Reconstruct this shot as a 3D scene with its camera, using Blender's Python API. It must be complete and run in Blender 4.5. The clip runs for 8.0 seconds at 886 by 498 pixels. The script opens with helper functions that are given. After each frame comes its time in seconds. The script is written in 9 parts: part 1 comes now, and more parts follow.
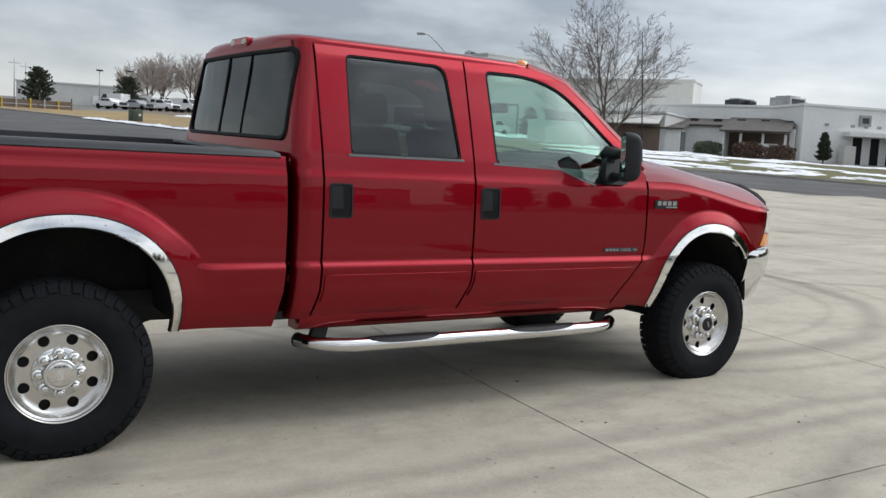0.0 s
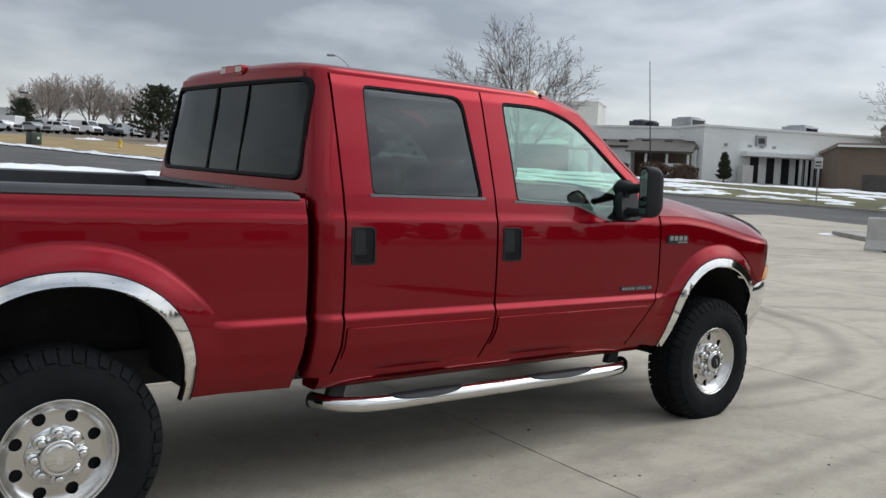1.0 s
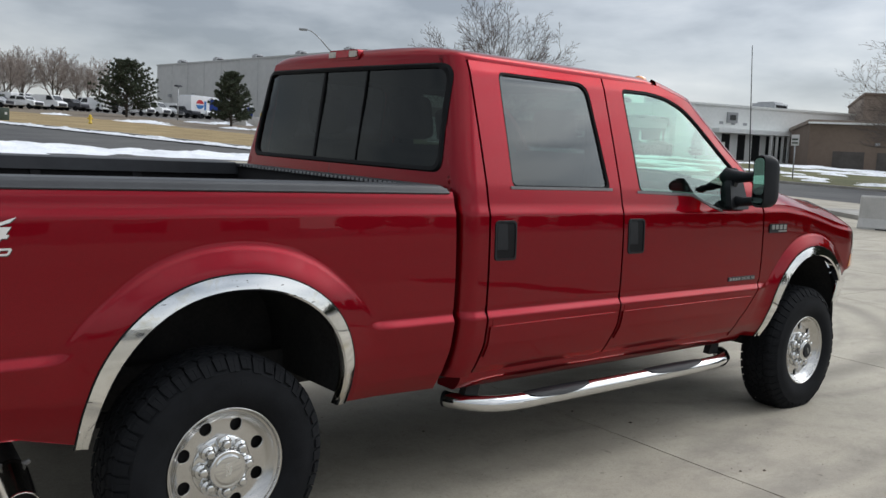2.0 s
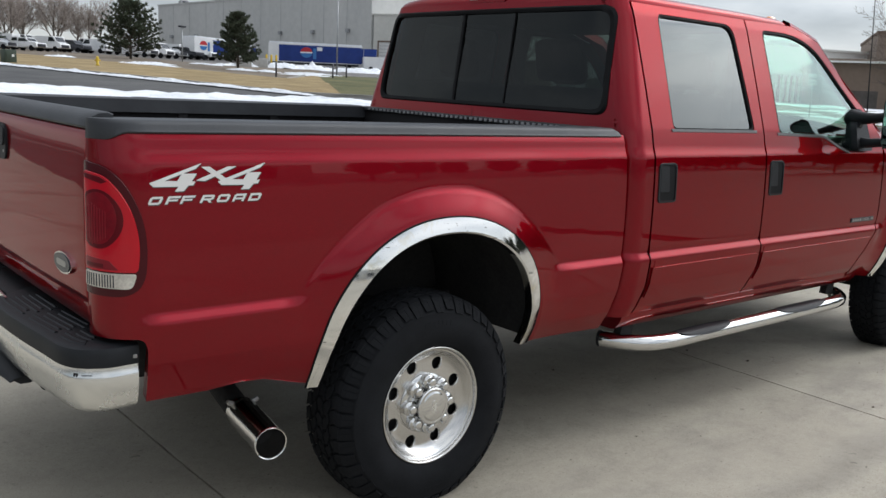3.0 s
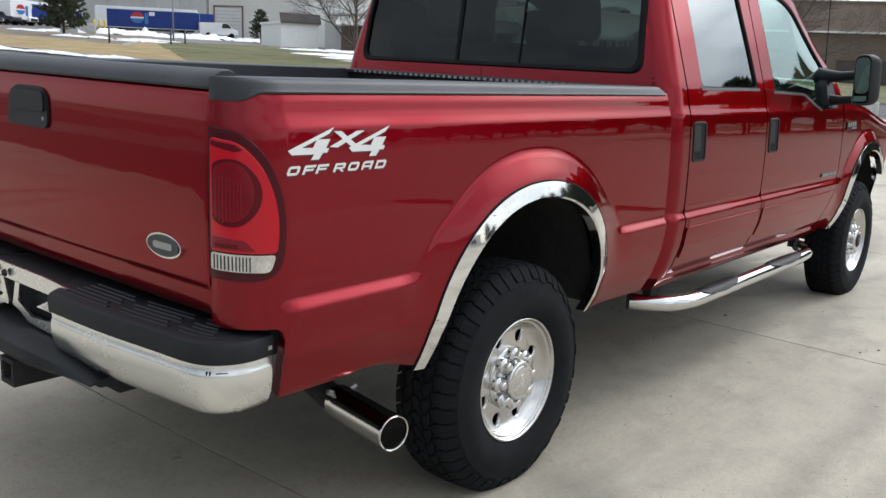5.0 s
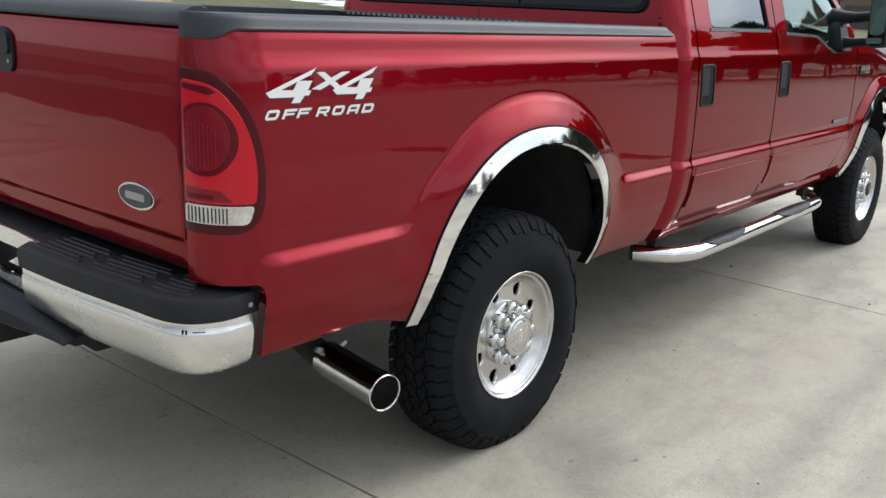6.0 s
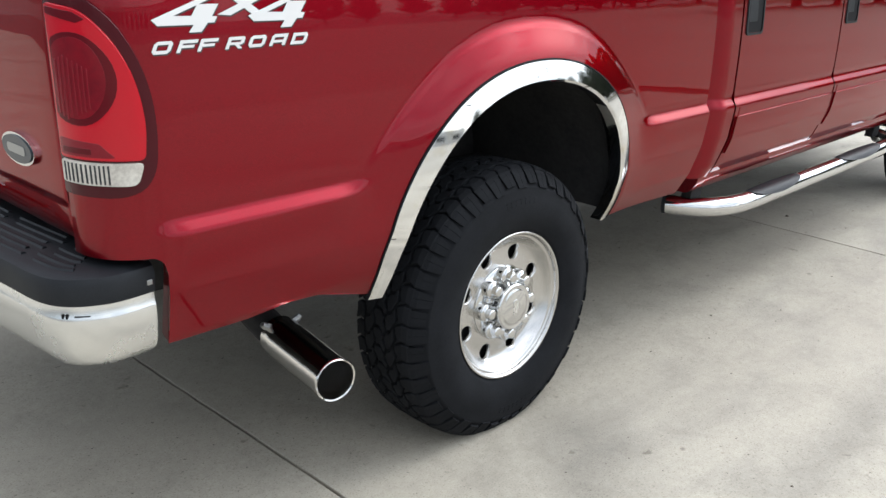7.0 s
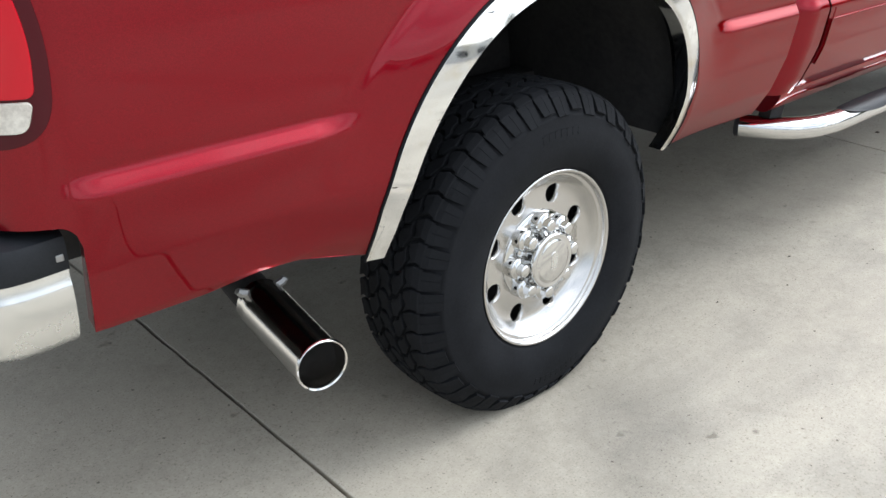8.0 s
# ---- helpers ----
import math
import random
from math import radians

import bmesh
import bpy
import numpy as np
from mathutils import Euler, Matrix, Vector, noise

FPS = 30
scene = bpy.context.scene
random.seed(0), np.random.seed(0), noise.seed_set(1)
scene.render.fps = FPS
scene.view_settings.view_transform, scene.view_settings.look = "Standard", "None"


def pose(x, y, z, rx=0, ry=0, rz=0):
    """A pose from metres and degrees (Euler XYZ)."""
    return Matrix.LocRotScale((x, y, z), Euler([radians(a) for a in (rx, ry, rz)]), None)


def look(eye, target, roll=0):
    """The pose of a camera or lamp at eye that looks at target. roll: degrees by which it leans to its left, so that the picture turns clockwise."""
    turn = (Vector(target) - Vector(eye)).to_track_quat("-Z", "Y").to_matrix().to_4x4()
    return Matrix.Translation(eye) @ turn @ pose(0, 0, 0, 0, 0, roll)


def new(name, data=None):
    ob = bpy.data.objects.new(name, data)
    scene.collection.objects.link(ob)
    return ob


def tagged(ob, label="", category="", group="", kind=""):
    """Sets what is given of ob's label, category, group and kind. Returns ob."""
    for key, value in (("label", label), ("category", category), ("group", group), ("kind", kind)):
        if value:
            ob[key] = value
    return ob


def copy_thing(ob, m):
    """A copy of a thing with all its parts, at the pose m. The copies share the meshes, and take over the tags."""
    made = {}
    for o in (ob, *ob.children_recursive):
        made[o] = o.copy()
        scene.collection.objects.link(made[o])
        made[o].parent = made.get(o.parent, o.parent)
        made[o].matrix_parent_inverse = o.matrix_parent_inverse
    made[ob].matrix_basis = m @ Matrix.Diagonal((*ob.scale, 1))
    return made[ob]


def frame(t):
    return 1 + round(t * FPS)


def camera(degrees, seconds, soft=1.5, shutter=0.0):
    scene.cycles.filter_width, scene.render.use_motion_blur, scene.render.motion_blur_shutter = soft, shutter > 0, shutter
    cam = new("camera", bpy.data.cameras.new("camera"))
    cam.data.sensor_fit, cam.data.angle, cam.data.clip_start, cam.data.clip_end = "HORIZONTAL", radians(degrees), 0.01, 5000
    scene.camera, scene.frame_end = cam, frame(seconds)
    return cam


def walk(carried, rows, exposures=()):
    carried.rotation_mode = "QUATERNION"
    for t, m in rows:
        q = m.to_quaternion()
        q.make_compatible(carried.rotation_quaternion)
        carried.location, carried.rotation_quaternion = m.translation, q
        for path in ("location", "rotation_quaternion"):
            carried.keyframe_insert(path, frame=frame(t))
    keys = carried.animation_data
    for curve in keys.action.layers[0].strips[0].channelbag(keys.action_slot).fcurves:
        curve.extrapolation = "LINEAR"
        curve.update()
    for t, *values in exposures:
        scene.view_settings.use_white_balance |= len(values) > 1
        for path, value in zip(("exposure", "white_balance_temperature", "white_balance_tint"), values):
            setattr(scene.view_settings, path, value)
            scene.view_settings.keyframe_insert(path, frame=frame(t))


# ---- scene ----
cam = camera(53.2, 8.0)
PATH = [
    (0, (-0.601, -3.969, 1.401), (0.456, -2.283, 1.197), 3.0),
    (0.5, (-0.691, -3.63, 1.441), (0.467, -2.006, 1.286), 3.3),
    (1, (-0.866, -3.333, 1.461), (0.361, -1.76, 1.313), 2.5),
    (1.2, (-1.014, -3.204, 1.454), (0.244, -1.656, 1.298), 2.6),
    (2.3, (-1.483, -2.597, 1.507), (-0.199, -1.08, 1.285), 2.7),
    (2.5, (-1.587, -2.52, 1.505), (-0.305, -1.005, 1.258), 2.7),
    (3, (-1.944, -2.333, 1.478), (-0.672, -0.825, 1.149), 2.3),
    (3.5, (-2.13, -2.129, 1.441), (-0.849, -0.636, 1.079), 1.4),
    (4, (-2.199, -1.895, 1.401), (-0.818, -0.492, 1.048), 0.4),
    (4.2, (-2.239, -1.823, 1.392), (-0.812, -0.47, 1.026), 0.6),
    (5.3, (-2.414, -1.592, 1.426), (-0.895, -0.353, 1.028), 2.1),
    (5.5, (-2.402, -1.578, 1.418), (-0.887, -0.343, 0.997), 2.1),
    (6, (-2.272, -1.561, 1.393), (-0.782, -0.324, 0.895), 1.7),
    (6.5, (-1.987, -1.554, 1.38), (-0.562, -0.262, 0.834), 1.0),
    (7, (-1.801, -1.47, 1.351), (-0.439, -0.153, 0.711), 0.8),
    (7.5, (-1.587, -1.296, 1.303), (-0.279, 0.012, 0.543), 0.1),
    (8, (-1.427, -1.212, 1.289), (-0.21, 0.135, 0.45), -0.7),
]
EXPOSURES = [(0, -0.08, 6580, 10), (0.5, -0.16, 6570, 10), (1.0, -0.24, 6560, 10), (2.5, -0.26, 6560, 10), (3.0, -0.12, 6540, 10), (3.5, 0.52, 6520, 10), (4.0, 0.36, 6500, 10), (5.5, 0.24, 6460, 10), (6.5, 0.50, 6360, 10), (8.0, 0.80, 6330, 10)]
walk(cam, [(t, look(eye, target, roll)) for t, eye, target, roll in PATH], EXPOSURES)

# ---------------------------------------------------------------- light
world = bpy.data.worlds.new("overcast")
scene.world = world
world.use_nodes = True
wn, wl = world.node_tree.nodes, world.node_tree.links
wn.clear()
SUN_EL, SUN_AZ = 44.0, -14.0


def build_world():
    out = wn.new("ShaderNodeOutputWorld")
    bg_sky, bg_cloud = wn.new("ShaderNodeBackground"), wn.new("ShaderNodeBackground")
    add = wn.new("ShaderNodeAddShader")
    sky = wn.new("ShaderNodeTexSky")
    sky.sky_type, sky.sun_disc = "NISHITA", False
    sky.sun_elevation, sky.sun_rotation = radians(SUN_EL), radians(90 - SUN_AZ)
    bg_sky.inputs[1].default_value = 0.03
    wl.new(sky.outputs[0], bg_sky.inputs[0])
    geo = wn.new("ShaderNodeTexCoord")
    mapping = wn.new("ShaderNodeMapping")
    mapping.inputs["Scale"].default_value = (1.0, 1.0, 2.9)
    mapping.inputs["Location"].default_value = (0.35, 0.1, 0.2)
    wl.new(geo.outputs["Generated"], mapping.inputs[0])
    big, small = wn.new("ShaderNodeTexNoise"), wn.new("ShaderNodeTexNoise")
    big.inputs["Scale"].default_value, big.inputs["Detail"].default_value = 1.7, 7
    big.inputs["Roughness"].default_value = 0.5
    small.inputs["Scale"].default_value, small.inputs["Detail"].default_value = 5.5, 6
    big.inputs["Distortion"].default_value = 0.4
    mixer = wn.new("ShaderNodeMix")
    mixer.inputs[0].default_value = 0.32
    for n, slot in ((big, 2), (small, 3)):
        wl.new(mapping.outputs[0], n.inputs["Vector"])
        wl.new(n.outputs[0], mixer.inputs[slot])
    ramp = wn.new("ShaderNodeValToRGB")
    e = ramp.color_ramp.elements
    e[0].position, e[0].color = 0.395, (0.29, 0.317, 0.357, 1)
    e[1].position, e[1].color = 0.59, (0.79, 0.81, 0.83, 1)
    mid = ramp.color_ramp.elements.new(0.48)
    mid.color = (0.51, 0.545, 0.59, 1)
    wl.new(mixer.outputs[0], ramp.inputs[0])
    # the cloud is brighter towards the hidden sun
    dot = wn.new("ShaderNodeVectorMath")
    dot.operation = "DOT_PRODUCT"
    dot.inputs[1].default_value = (math.cos(radians(SUN_EL)) * math.cos(radians(SUN_AZ)), math.cos(radians(SUN_EL)) * math.sin(radians(SUN_AZ)), math.sin(radians(SUN_EL)))
    wl.new(geo.outputs["Generated"], dot.inputs[0])
    glow = wn.new("ShaderNodeMapRange")
    glow.interpolation_type = "SMOOTHSTEP"
    for k, val in enumerate((-0.8, 1.0, 0.58, 1.16)):
        glow.inputs[1 + k].default_value = val
    wl.new(dot.outputs["Value"], glow.inputs[0])
    # thin cloud right before the sun
    veil = wn.new("ShaderNodeMapRange")
    veil.interpolation_type = "SMOOTHERSTEP"
    for k, val in enumerate((0.74, 1.0, 0.0, 3.0)):
        veil.inputs[1 + k].default_value = val
    wl.new(dot.outputs["Value"], veil.inputs[0])
    both = wn.new("ShaderNodeMath")
    both.operation = "ADD"
    wl.new(glow.outputs[0], both.inputs[0])
    wl.new(veil.outputs[0], both.inputs[1])
    # an overcast sky grows brighter from the horizon to the zenith
    sep = wn.new("ShaderNodeSeparateXYZ")
    wl.new(geo.outputs["Generated"], sep.inputs[0])
    climb = wn.new("ShaderNodeMapRange")
    for k, val in enumerate((0.0, 1.0, 0.92, 1.75)):
        climb.inputs[1 + k].default_value = val
    wl.new(sep.outputs["Z"], climb.inputs[0])
    full = wn.new("ShaderNodeMath")
    full.operation = "MULTIPLY"
    wl.new(both.outputs[0], full.inputs[0])
    wl.new(climb.outputs[0], full.inputs[1])
    wl.new(full.outputs[0], bg_cloud.inputs[1])
    wl.new(ramp.outputs[0], bg_cloud.inputs[0])
    wl.new(bg_sky.outputs[0], add.inputs[0])
    wl.new(bg_cloud.outputs[0], add.inputs[1])
    wl.new(add.outputs[0], out.inputs[0])


build_world()
sun = new("sun", bpy.data.lights.new("sun", "SUN"))
sun.data.energy, sun.data.angle, sun.data.color = 0.60, radians(28), (1.0, 0.96, 0.90)
sun.matrix_world = look((0, 0, 0), (-math.cos(radians(SUN_EL)) * math.cos(radians(SUN_AZ)), -math.cos(radians(SUN_EL)) * math.sin(radians(SUN_AZ)), -math.sin(radians(SUN_EL))))


# ---------------------------------------------------------------- materials
def shader(name, color, rough=0.5, metal=0.0, spec=0.5, coat=0.0, coat_rough=0.03):
    m = bpy.data.materials.new(name)
    m.use_nodes = True
    b = m.node_tree.nodes["Principled BSDF"]
    b.inputs["Base Color"].default_value = (*color, 1)
    b.inputs["Roughness"].default_value = rough
    b.inputs["Metallic"].default_value = metal
    b.inputs["Specular IOR Level"].default_value = spec
    b.inputs["Coat Weight"].default_value = coat
    b.inputs["Coat Roughness"].default_value = coat_rough
    return m, m.node_tree.nodes, m.node_tree.links, b


def noise_node(nodes, links, scale, detail=5.0, rough=0.55, coord="Object", stretch=None):
    tc = nodes.new("ShaderNodeTexCoord")
    n = nodes.new("ShaderNodeTexNoise")
    n.inputs["Scale"].default_value, n.inputs["Detail"].default_value, n.inputs["Roughness"].default_value = scale, detail, rough
    if stretch:
        mp = nodes.new("ShaderNodeMapping")
        mp.inputs["Scale"].default_value = stretch
        links.new(tc.outputs[coord], mp.inputs[0])
        links.new(mp.outputs[0], n.inputs["Vector"])
    else:
        links.new(tc.outputs[coord], n.inputs["Vector"])
    return n


def ramp_node(nodes, links, src, stops):
    r = nodes.new("ShaderNodeValToRGB")
    e = r.color_ramp.elements
    while len(e) < len(stops):
        e.new(0.5)
    for el, (p, c) in zip(e, stops):
        el.position = p
        el.color = (*c, 1) if len(c) == 3 else c
    links.new(src, r.inputs[0])
    return r


def mottled(name, lo, hi, scale, fine, rough=0.8, bump=0.3, dist=0.01, spec=0.3, coord="Object", stretch=None, metal=0.0):
    """A surface whose colour wanders between lo and hi at two scales, with fine relief."""
    m, nodes, links, b = shader(name, hi, rough, metal, spec)
    a = noise_node(nodes, links, scale, 6, 0.6, coord, stretch)
    f = noise_node(nodes, links, fine, 4, 0.6, coord)
    mx = nodes.new("ShaderNodeMix")
    mx.inputs[0].default_value = 0.38
    links.new(a.outputs[0], mx.inputs[2])
    links.new(f.outputs[0], mx.inputs[3])
    r = ramp_node(nodes, links, mx.outputs[0], [(0.34, lo), (0.64, hi)])
    links.new(r.outputs[0], b.inputs["Base Color"])
    if bump:
        bp = nodes.new("ShaderNodeBump")
        bp.inputs["Strength"].default_value, bp.inputs["Distance"].default_value = bump, dist
        links.new(f.outputs[0], bp.inputs["Height"])
        links.new(bp.outputs[0], b.inputs["Normal"])
    return m


def make_paint():
    m, nodes, links, b = shader("red_paint", (0.40, 0.014, 0.032), 0.30, 0.90, 0.0, 0.82, 0.02)
    flake = noise_node(nodes, links, 900, 1, 0.5)
    r = ramp_node(nodes, links, flake.outputs[0], [(0.35, (0.206, 0.0040, 0.0102)), (0.7, (0.290, 0.0061, 0.0152))])
    links.new(r.outputs[0], b.inputs["Base Color"])
    haze = noise_node(nodes, links, 2.5, 5, 0.6)
    rr = ramp_node(nodes, links, haze.outputs[0], [(0.3, (0.006, 0.006, 0.006)), (0.75, (0.025, 0.025, 0.025))])
    links.new(rr.outputs[0], b.inputs["Coat Roughness"])
    b.inputs["Coat IOR"].default_value = 1.40
    # pressed sheet is never quite flat: long shallow waves bend the reflections
    wave = noise_node(nodes, links, 5.5, 2, 0.4)
    bp = nodes.new("ShaderNodeBump")
    bp.inputs["Strength"].default_value, bp.inputs["Distance"].default_value = 0.30, 0.0022
    links.new(wave.outputs[0], bp.inputs["Height"])
    links.new(bp.outputs[0], b.inputs["Coat Normal"])
    b.inputs["Specular Tint"].default_value = (0.62, 0.20, 0.24, 1)
    return m


def make_metal(name, color, rough, scale=60, spread=0.08):
    m, nodes, links, b = shader(name, color, rough, 1.0)
    n = noise_node(nodes, links, scale, 5, 0.6)
    r = ramp_node(nodes, links, n.outputs[0], [(0.3, (rough,) * 3), (0.75, (rough + spread,) * 3)])
    links.new(r.outputs[0], b.inputs["Roughness"])
    return m


def make_glass(name, tint, gloss=0.08, power=3.2, sheen=(0.96, 1.0, 0.98)):
    m = bpy.data.materials.new(name)
    m.use_nodes = True
    nodes, links = m.node_tree.nodes, m.node_tree.links
    nodes.clear()
    out, mx, tr, gl, fr = (nodes.new("ShaderNode" + k) for k in ("OutputMaterial", "MixShader", "BsdfTransparent", "BsdfGlossy", "LayerWeight"))
    tr.inputs[0].default_value = (*tint, 1)
    gl.inputs["Roughness"].default_value = 0.015
    gl.inputs[0].default_value = (*sheen, 1)
    fr.inputs[0].default_value = 0.5
    rise = nodes.new("ShaderNodeMath")
    rise.operation = "POWER"
    rise.inputs[1].default_value = power
    links.new(fr.outputs["Facing"], rise.inputs[0])
    gain = nodes.new("ShaderNodeMath")
    gain.operation = "MULTIPLY_ADD"
    gain.inputs[1].default_value, gain.inputs[2].default_value = 0.9 - gloss, gloss
    links.new(rise.outputs[0], gain.inputs[0])
    links.new(gain.outputs[0], mx.inputs[0])
    links.new(tr.outputs[0], mx.inputs[1])
    links.new(gl.outputs[0], mx.inputs[2])
    links.new(mx.outputs[0], out.inputs[0])
    return m


def make_concrete():
    m, nodes, links, b = shader("lot_concrete", (0.4, 0.38, 0.34), 0.78, 0, 0.35)
    wide = noise_node(nodes, links, 0.55, 7, 0.62)
    fine = noise_node(nodes, links, 42, 6, 0.7)
    mx = nodes.new("ShaderNodeMix")
    mx.inputs[0].default_value = 0.35
    links.new(wide.outputs[0], mx.inputs[2])
    links.new(fine.outputs[0], mx.inputs[3])
    base = ramp_node(nodes, links, mx.outputs[0], [(0.32, (0.300, 0.271, 0.218)), (0.5, (0.388, 0.352, 0.285)), (0.68, (0.448, 0.411, 0.337))])
    # dark oil and water stains with a shape of their own
    st = noise_node(nodes, links, 0.9, 8, 0.66, stretch=(0.55, 1.7, 1))
    stm = ramp_node(nodes, links, st.outputs[0], [(0.53, (1, 1, 1)), (0.70, (0.73, 0.73, 0.745))])
    spot = noise_node(nodes, links, 14, 3, 0.5)
    spm = ramp_node(nodes, links, spot.outputs[0], [(0.70, (1, 1, 1)), (0.76, (0.52, 0.51, 0.50))])
    pit = noise_node(nodes, links, 62, 2, 0.5)
    ptm = ramp_node(nodes, links, pit.outputs[0], [(0.715, (1, 1, 1)), (0.75, (0.34, 0.32, 0.30))])
    # tyre scrub marks: rings round a turning point ahead of the lot
    tc = nodes.new("ShaderNodeTexCoord")
    ln = nodes.new("ShaderNodeVectorMath")
    ln.operation = "DISTANCE"
    ln.inputs[1].default_value = (4.6, -6.2, 0)
    links.new(tc.outputs["Object"], ln.inputs[0])
    wob = noise_node(nodes, links, 0.6, 3, 0.5)
    ad = nodes.new("ShaderNodeMath")
    ad.operation = "ADD"
    links.new(ln.outputs["Value"], ad.inputs[0])
    links.new(wob.outputs[0], ad.inputs[1])
    wv = nodes.new("ShaderNodeMath")
    wv.operation = "PINGPONG"
    wv.inputs[1].default_value = 1.35
    links.new(ad.outputs[0], wv.inputs[0])
    tm = ramp_node(nodes, links, wv.outputs[0], [(0.0, (0.66, 0.66, 0.66)), (0.20, (1, 1, 1))])
    # one hooked mark before the front wheel, where a tyre was turned on the spot
    hook = nodes.new("ShaderNodeVectorMath")
    hook.operation = "DISTANCE"
    hook.inputs[1].default_value = (5.4, 4.12, 0)
    links.new(tc.outputs["Object"], hook.inputs[0])
    hw = noise_node(nodes, links, 1.4, 3, 0.5)
    hs = nodes.new("ShaderNodeMath")
    hs.operation = "MULTIPLY_ADD"
    hs.inputs[1].default_value, hs.inputs[2].default_value = 0.16, -3.86
    links.new(hw.outputs[0], hs.inputs[0])
    ha = nodes.new("ShaderNodeMath")
    ha.operation = "ADD"
    links.new(hook.outputs["Value"], ha.inputs[0])
    links.new(hs.outputs[0], ha.inputs[1])
    hb = nodes.new("ShaderNodeMath")
    hb.operation = "ABSOLUTE"
    links.new(ha.outputs[0], hb.inputs[0])
    hk = ramp_node(nodes, links, hb.outputs[0], [(0.0, (0.62, 0.62, 0.62)), (0.07, (0.70, 0.70, 0.70)), (0.18, (1, 1, 1)), (0.34, (1, 1, 1)), (0.42, (0.80, 0.80, 0.80)), (0.50, (1, 1, 1))])
    # straight rubbed tracks beside the truck
    sep = nodes.new("ShaderNodeSeparateXYZ")
    links.new(tc.outputs["Object"], sep.inputs[0])
    sw = noise_node(nodes, links, 0.9, 4, 0.6)
    sa = nodes.new("ShaderNodeMath")
    sa.operation = "MULTIPLY_ADD"
    sa.inputs[1].default_value = 0.30
    links.new(sw.outputs[0], sa.inputs[0])
    links.new(sep.outputs["Y"], sa.inputs[2])
    sb = nodes.new("ShaderNodeMath")
    sb.operation = "ADD"
    sb.inputs[1].default_value = 0.72
    links.new(sa.outputs[0], sb.inputs[0])
    sc = nodes.new("ShaderNodeMath")
    sc.operation = "ABSOLUTE"
    links.new(sb.outputs[0], sc.inputs[0])
    tk = ramp_node(nodes, links, sc.outputs[0], [(0.03, (1, 1, 1)), (0.12, (0.76, 0.76, 0.77)), (0.17, (0.80, 0.80, 0.81)), (0.27, (1, 1, 1))])
    col = base.outputs[0]
    grit = noise_node(nodes, links, 190, 2, 0.6)
    gm = ramp_node(nodes, links, grit.outputs[0], [(0.28, (0.62, 0.60, 0.57)), (0.42, (0.97, 0.97, 0.97)), (0.60, (1.0, 1.0, 1.0)), (0.72, (1.14, 1.14, 1.14))])
    for src, fac in ((stm, 1.0), (spm, 0.8), (tm, 0.60), (hk, 0.60), (tk, 0.60), (ptm, 0.9), (gm, 0.95)):
        mul = nodes.new("ShaderNodeMix")
        mul.data_type, mul.blend_type = "RGBA", "MULTIPLY"
        mul.inputs[0].default_value = fac
        links.new(col, mul.inputs[6])
        links.new(src.outputs[0], mul.inputs[7])
        if src in (tm, hk, tk):
            # the marks come and go
            patch = noise_node(nodes, links, 0.32, 3, 0.5)
            pr = ramp_node(nodes, links, patch.outputs[0], [(0.40, (0.0, 0.0, 0.0)), (0.56, (0.9, 0.9, 0.9))] if src is tm else [(0.34, (0.25, 0.25, 0.25)), (0.52, (0.95, 0.95, 0.95))])
            links.new(pr.outputs[0], mul.inputs[0])
        col = mul.outputs[2]
    blot = noise_node(nodes, links, 5.5, 6, 0.65)
    bm_ = ramp_node(nodes, links, blot.outputs[0], [(0.36, (0.83, 0.83, 0.83)), (0.50, (1, 1, 1)), (0.68, (1.05, 1.05, 1.04))])
    mul = nodes.new("ShaderNodeMix")
    mul.data_type, mul.blend_type = "RGBA", "MULTIPLY"
    mul.inputs[0].default_value = 0.55
    links.new(col, mul.inputs[6])
    links.new(bm_.outputs[0], mul.inputs[7])
    col = mul.outputs[2]
    info = nodes.new("ShaderNodeObjectInfo")
    hv = nodes.new("ShaderNodeHueSaturation")
    vr = ramp_node(nodes, links, info.outputs["Random"], [(0.0, (0.94, 0.94, 0.94)), (1.0, (1.05, 1.05, 1.05))])
    links.new(vr.outputs[0], hv.inputs["Value"])
    links.new(col, hv.inputs["Color"])
    links.new(hv.outputs[0], b.inputs["Base Color"])
    bp = nodes.new("ShaderNodeBump")
    bp.inputs["Strength"].default_value, bp.inputs["Distance"].default_value = 0.35, 0.004
    links.new(fine.outputs[0], bp.inputs["Height"])
    links.new(bp.outputs[0], b.inputs["Normal"])
    return m


PAINT = make_paint()
CHROME = make_metal("chrome", (0.70, 0.70, 0.69), 0.03, 30, 0.05)
BUMPER_CHROME = make_metal("worn_chrome", (0.79, 0.795, 0.78), 0.22, 14, 0.08)
TRIM_CHROME = make_metal("reflecting_trim", (0.80, 0.80, 0.79), 0.045, 30, 0.05)


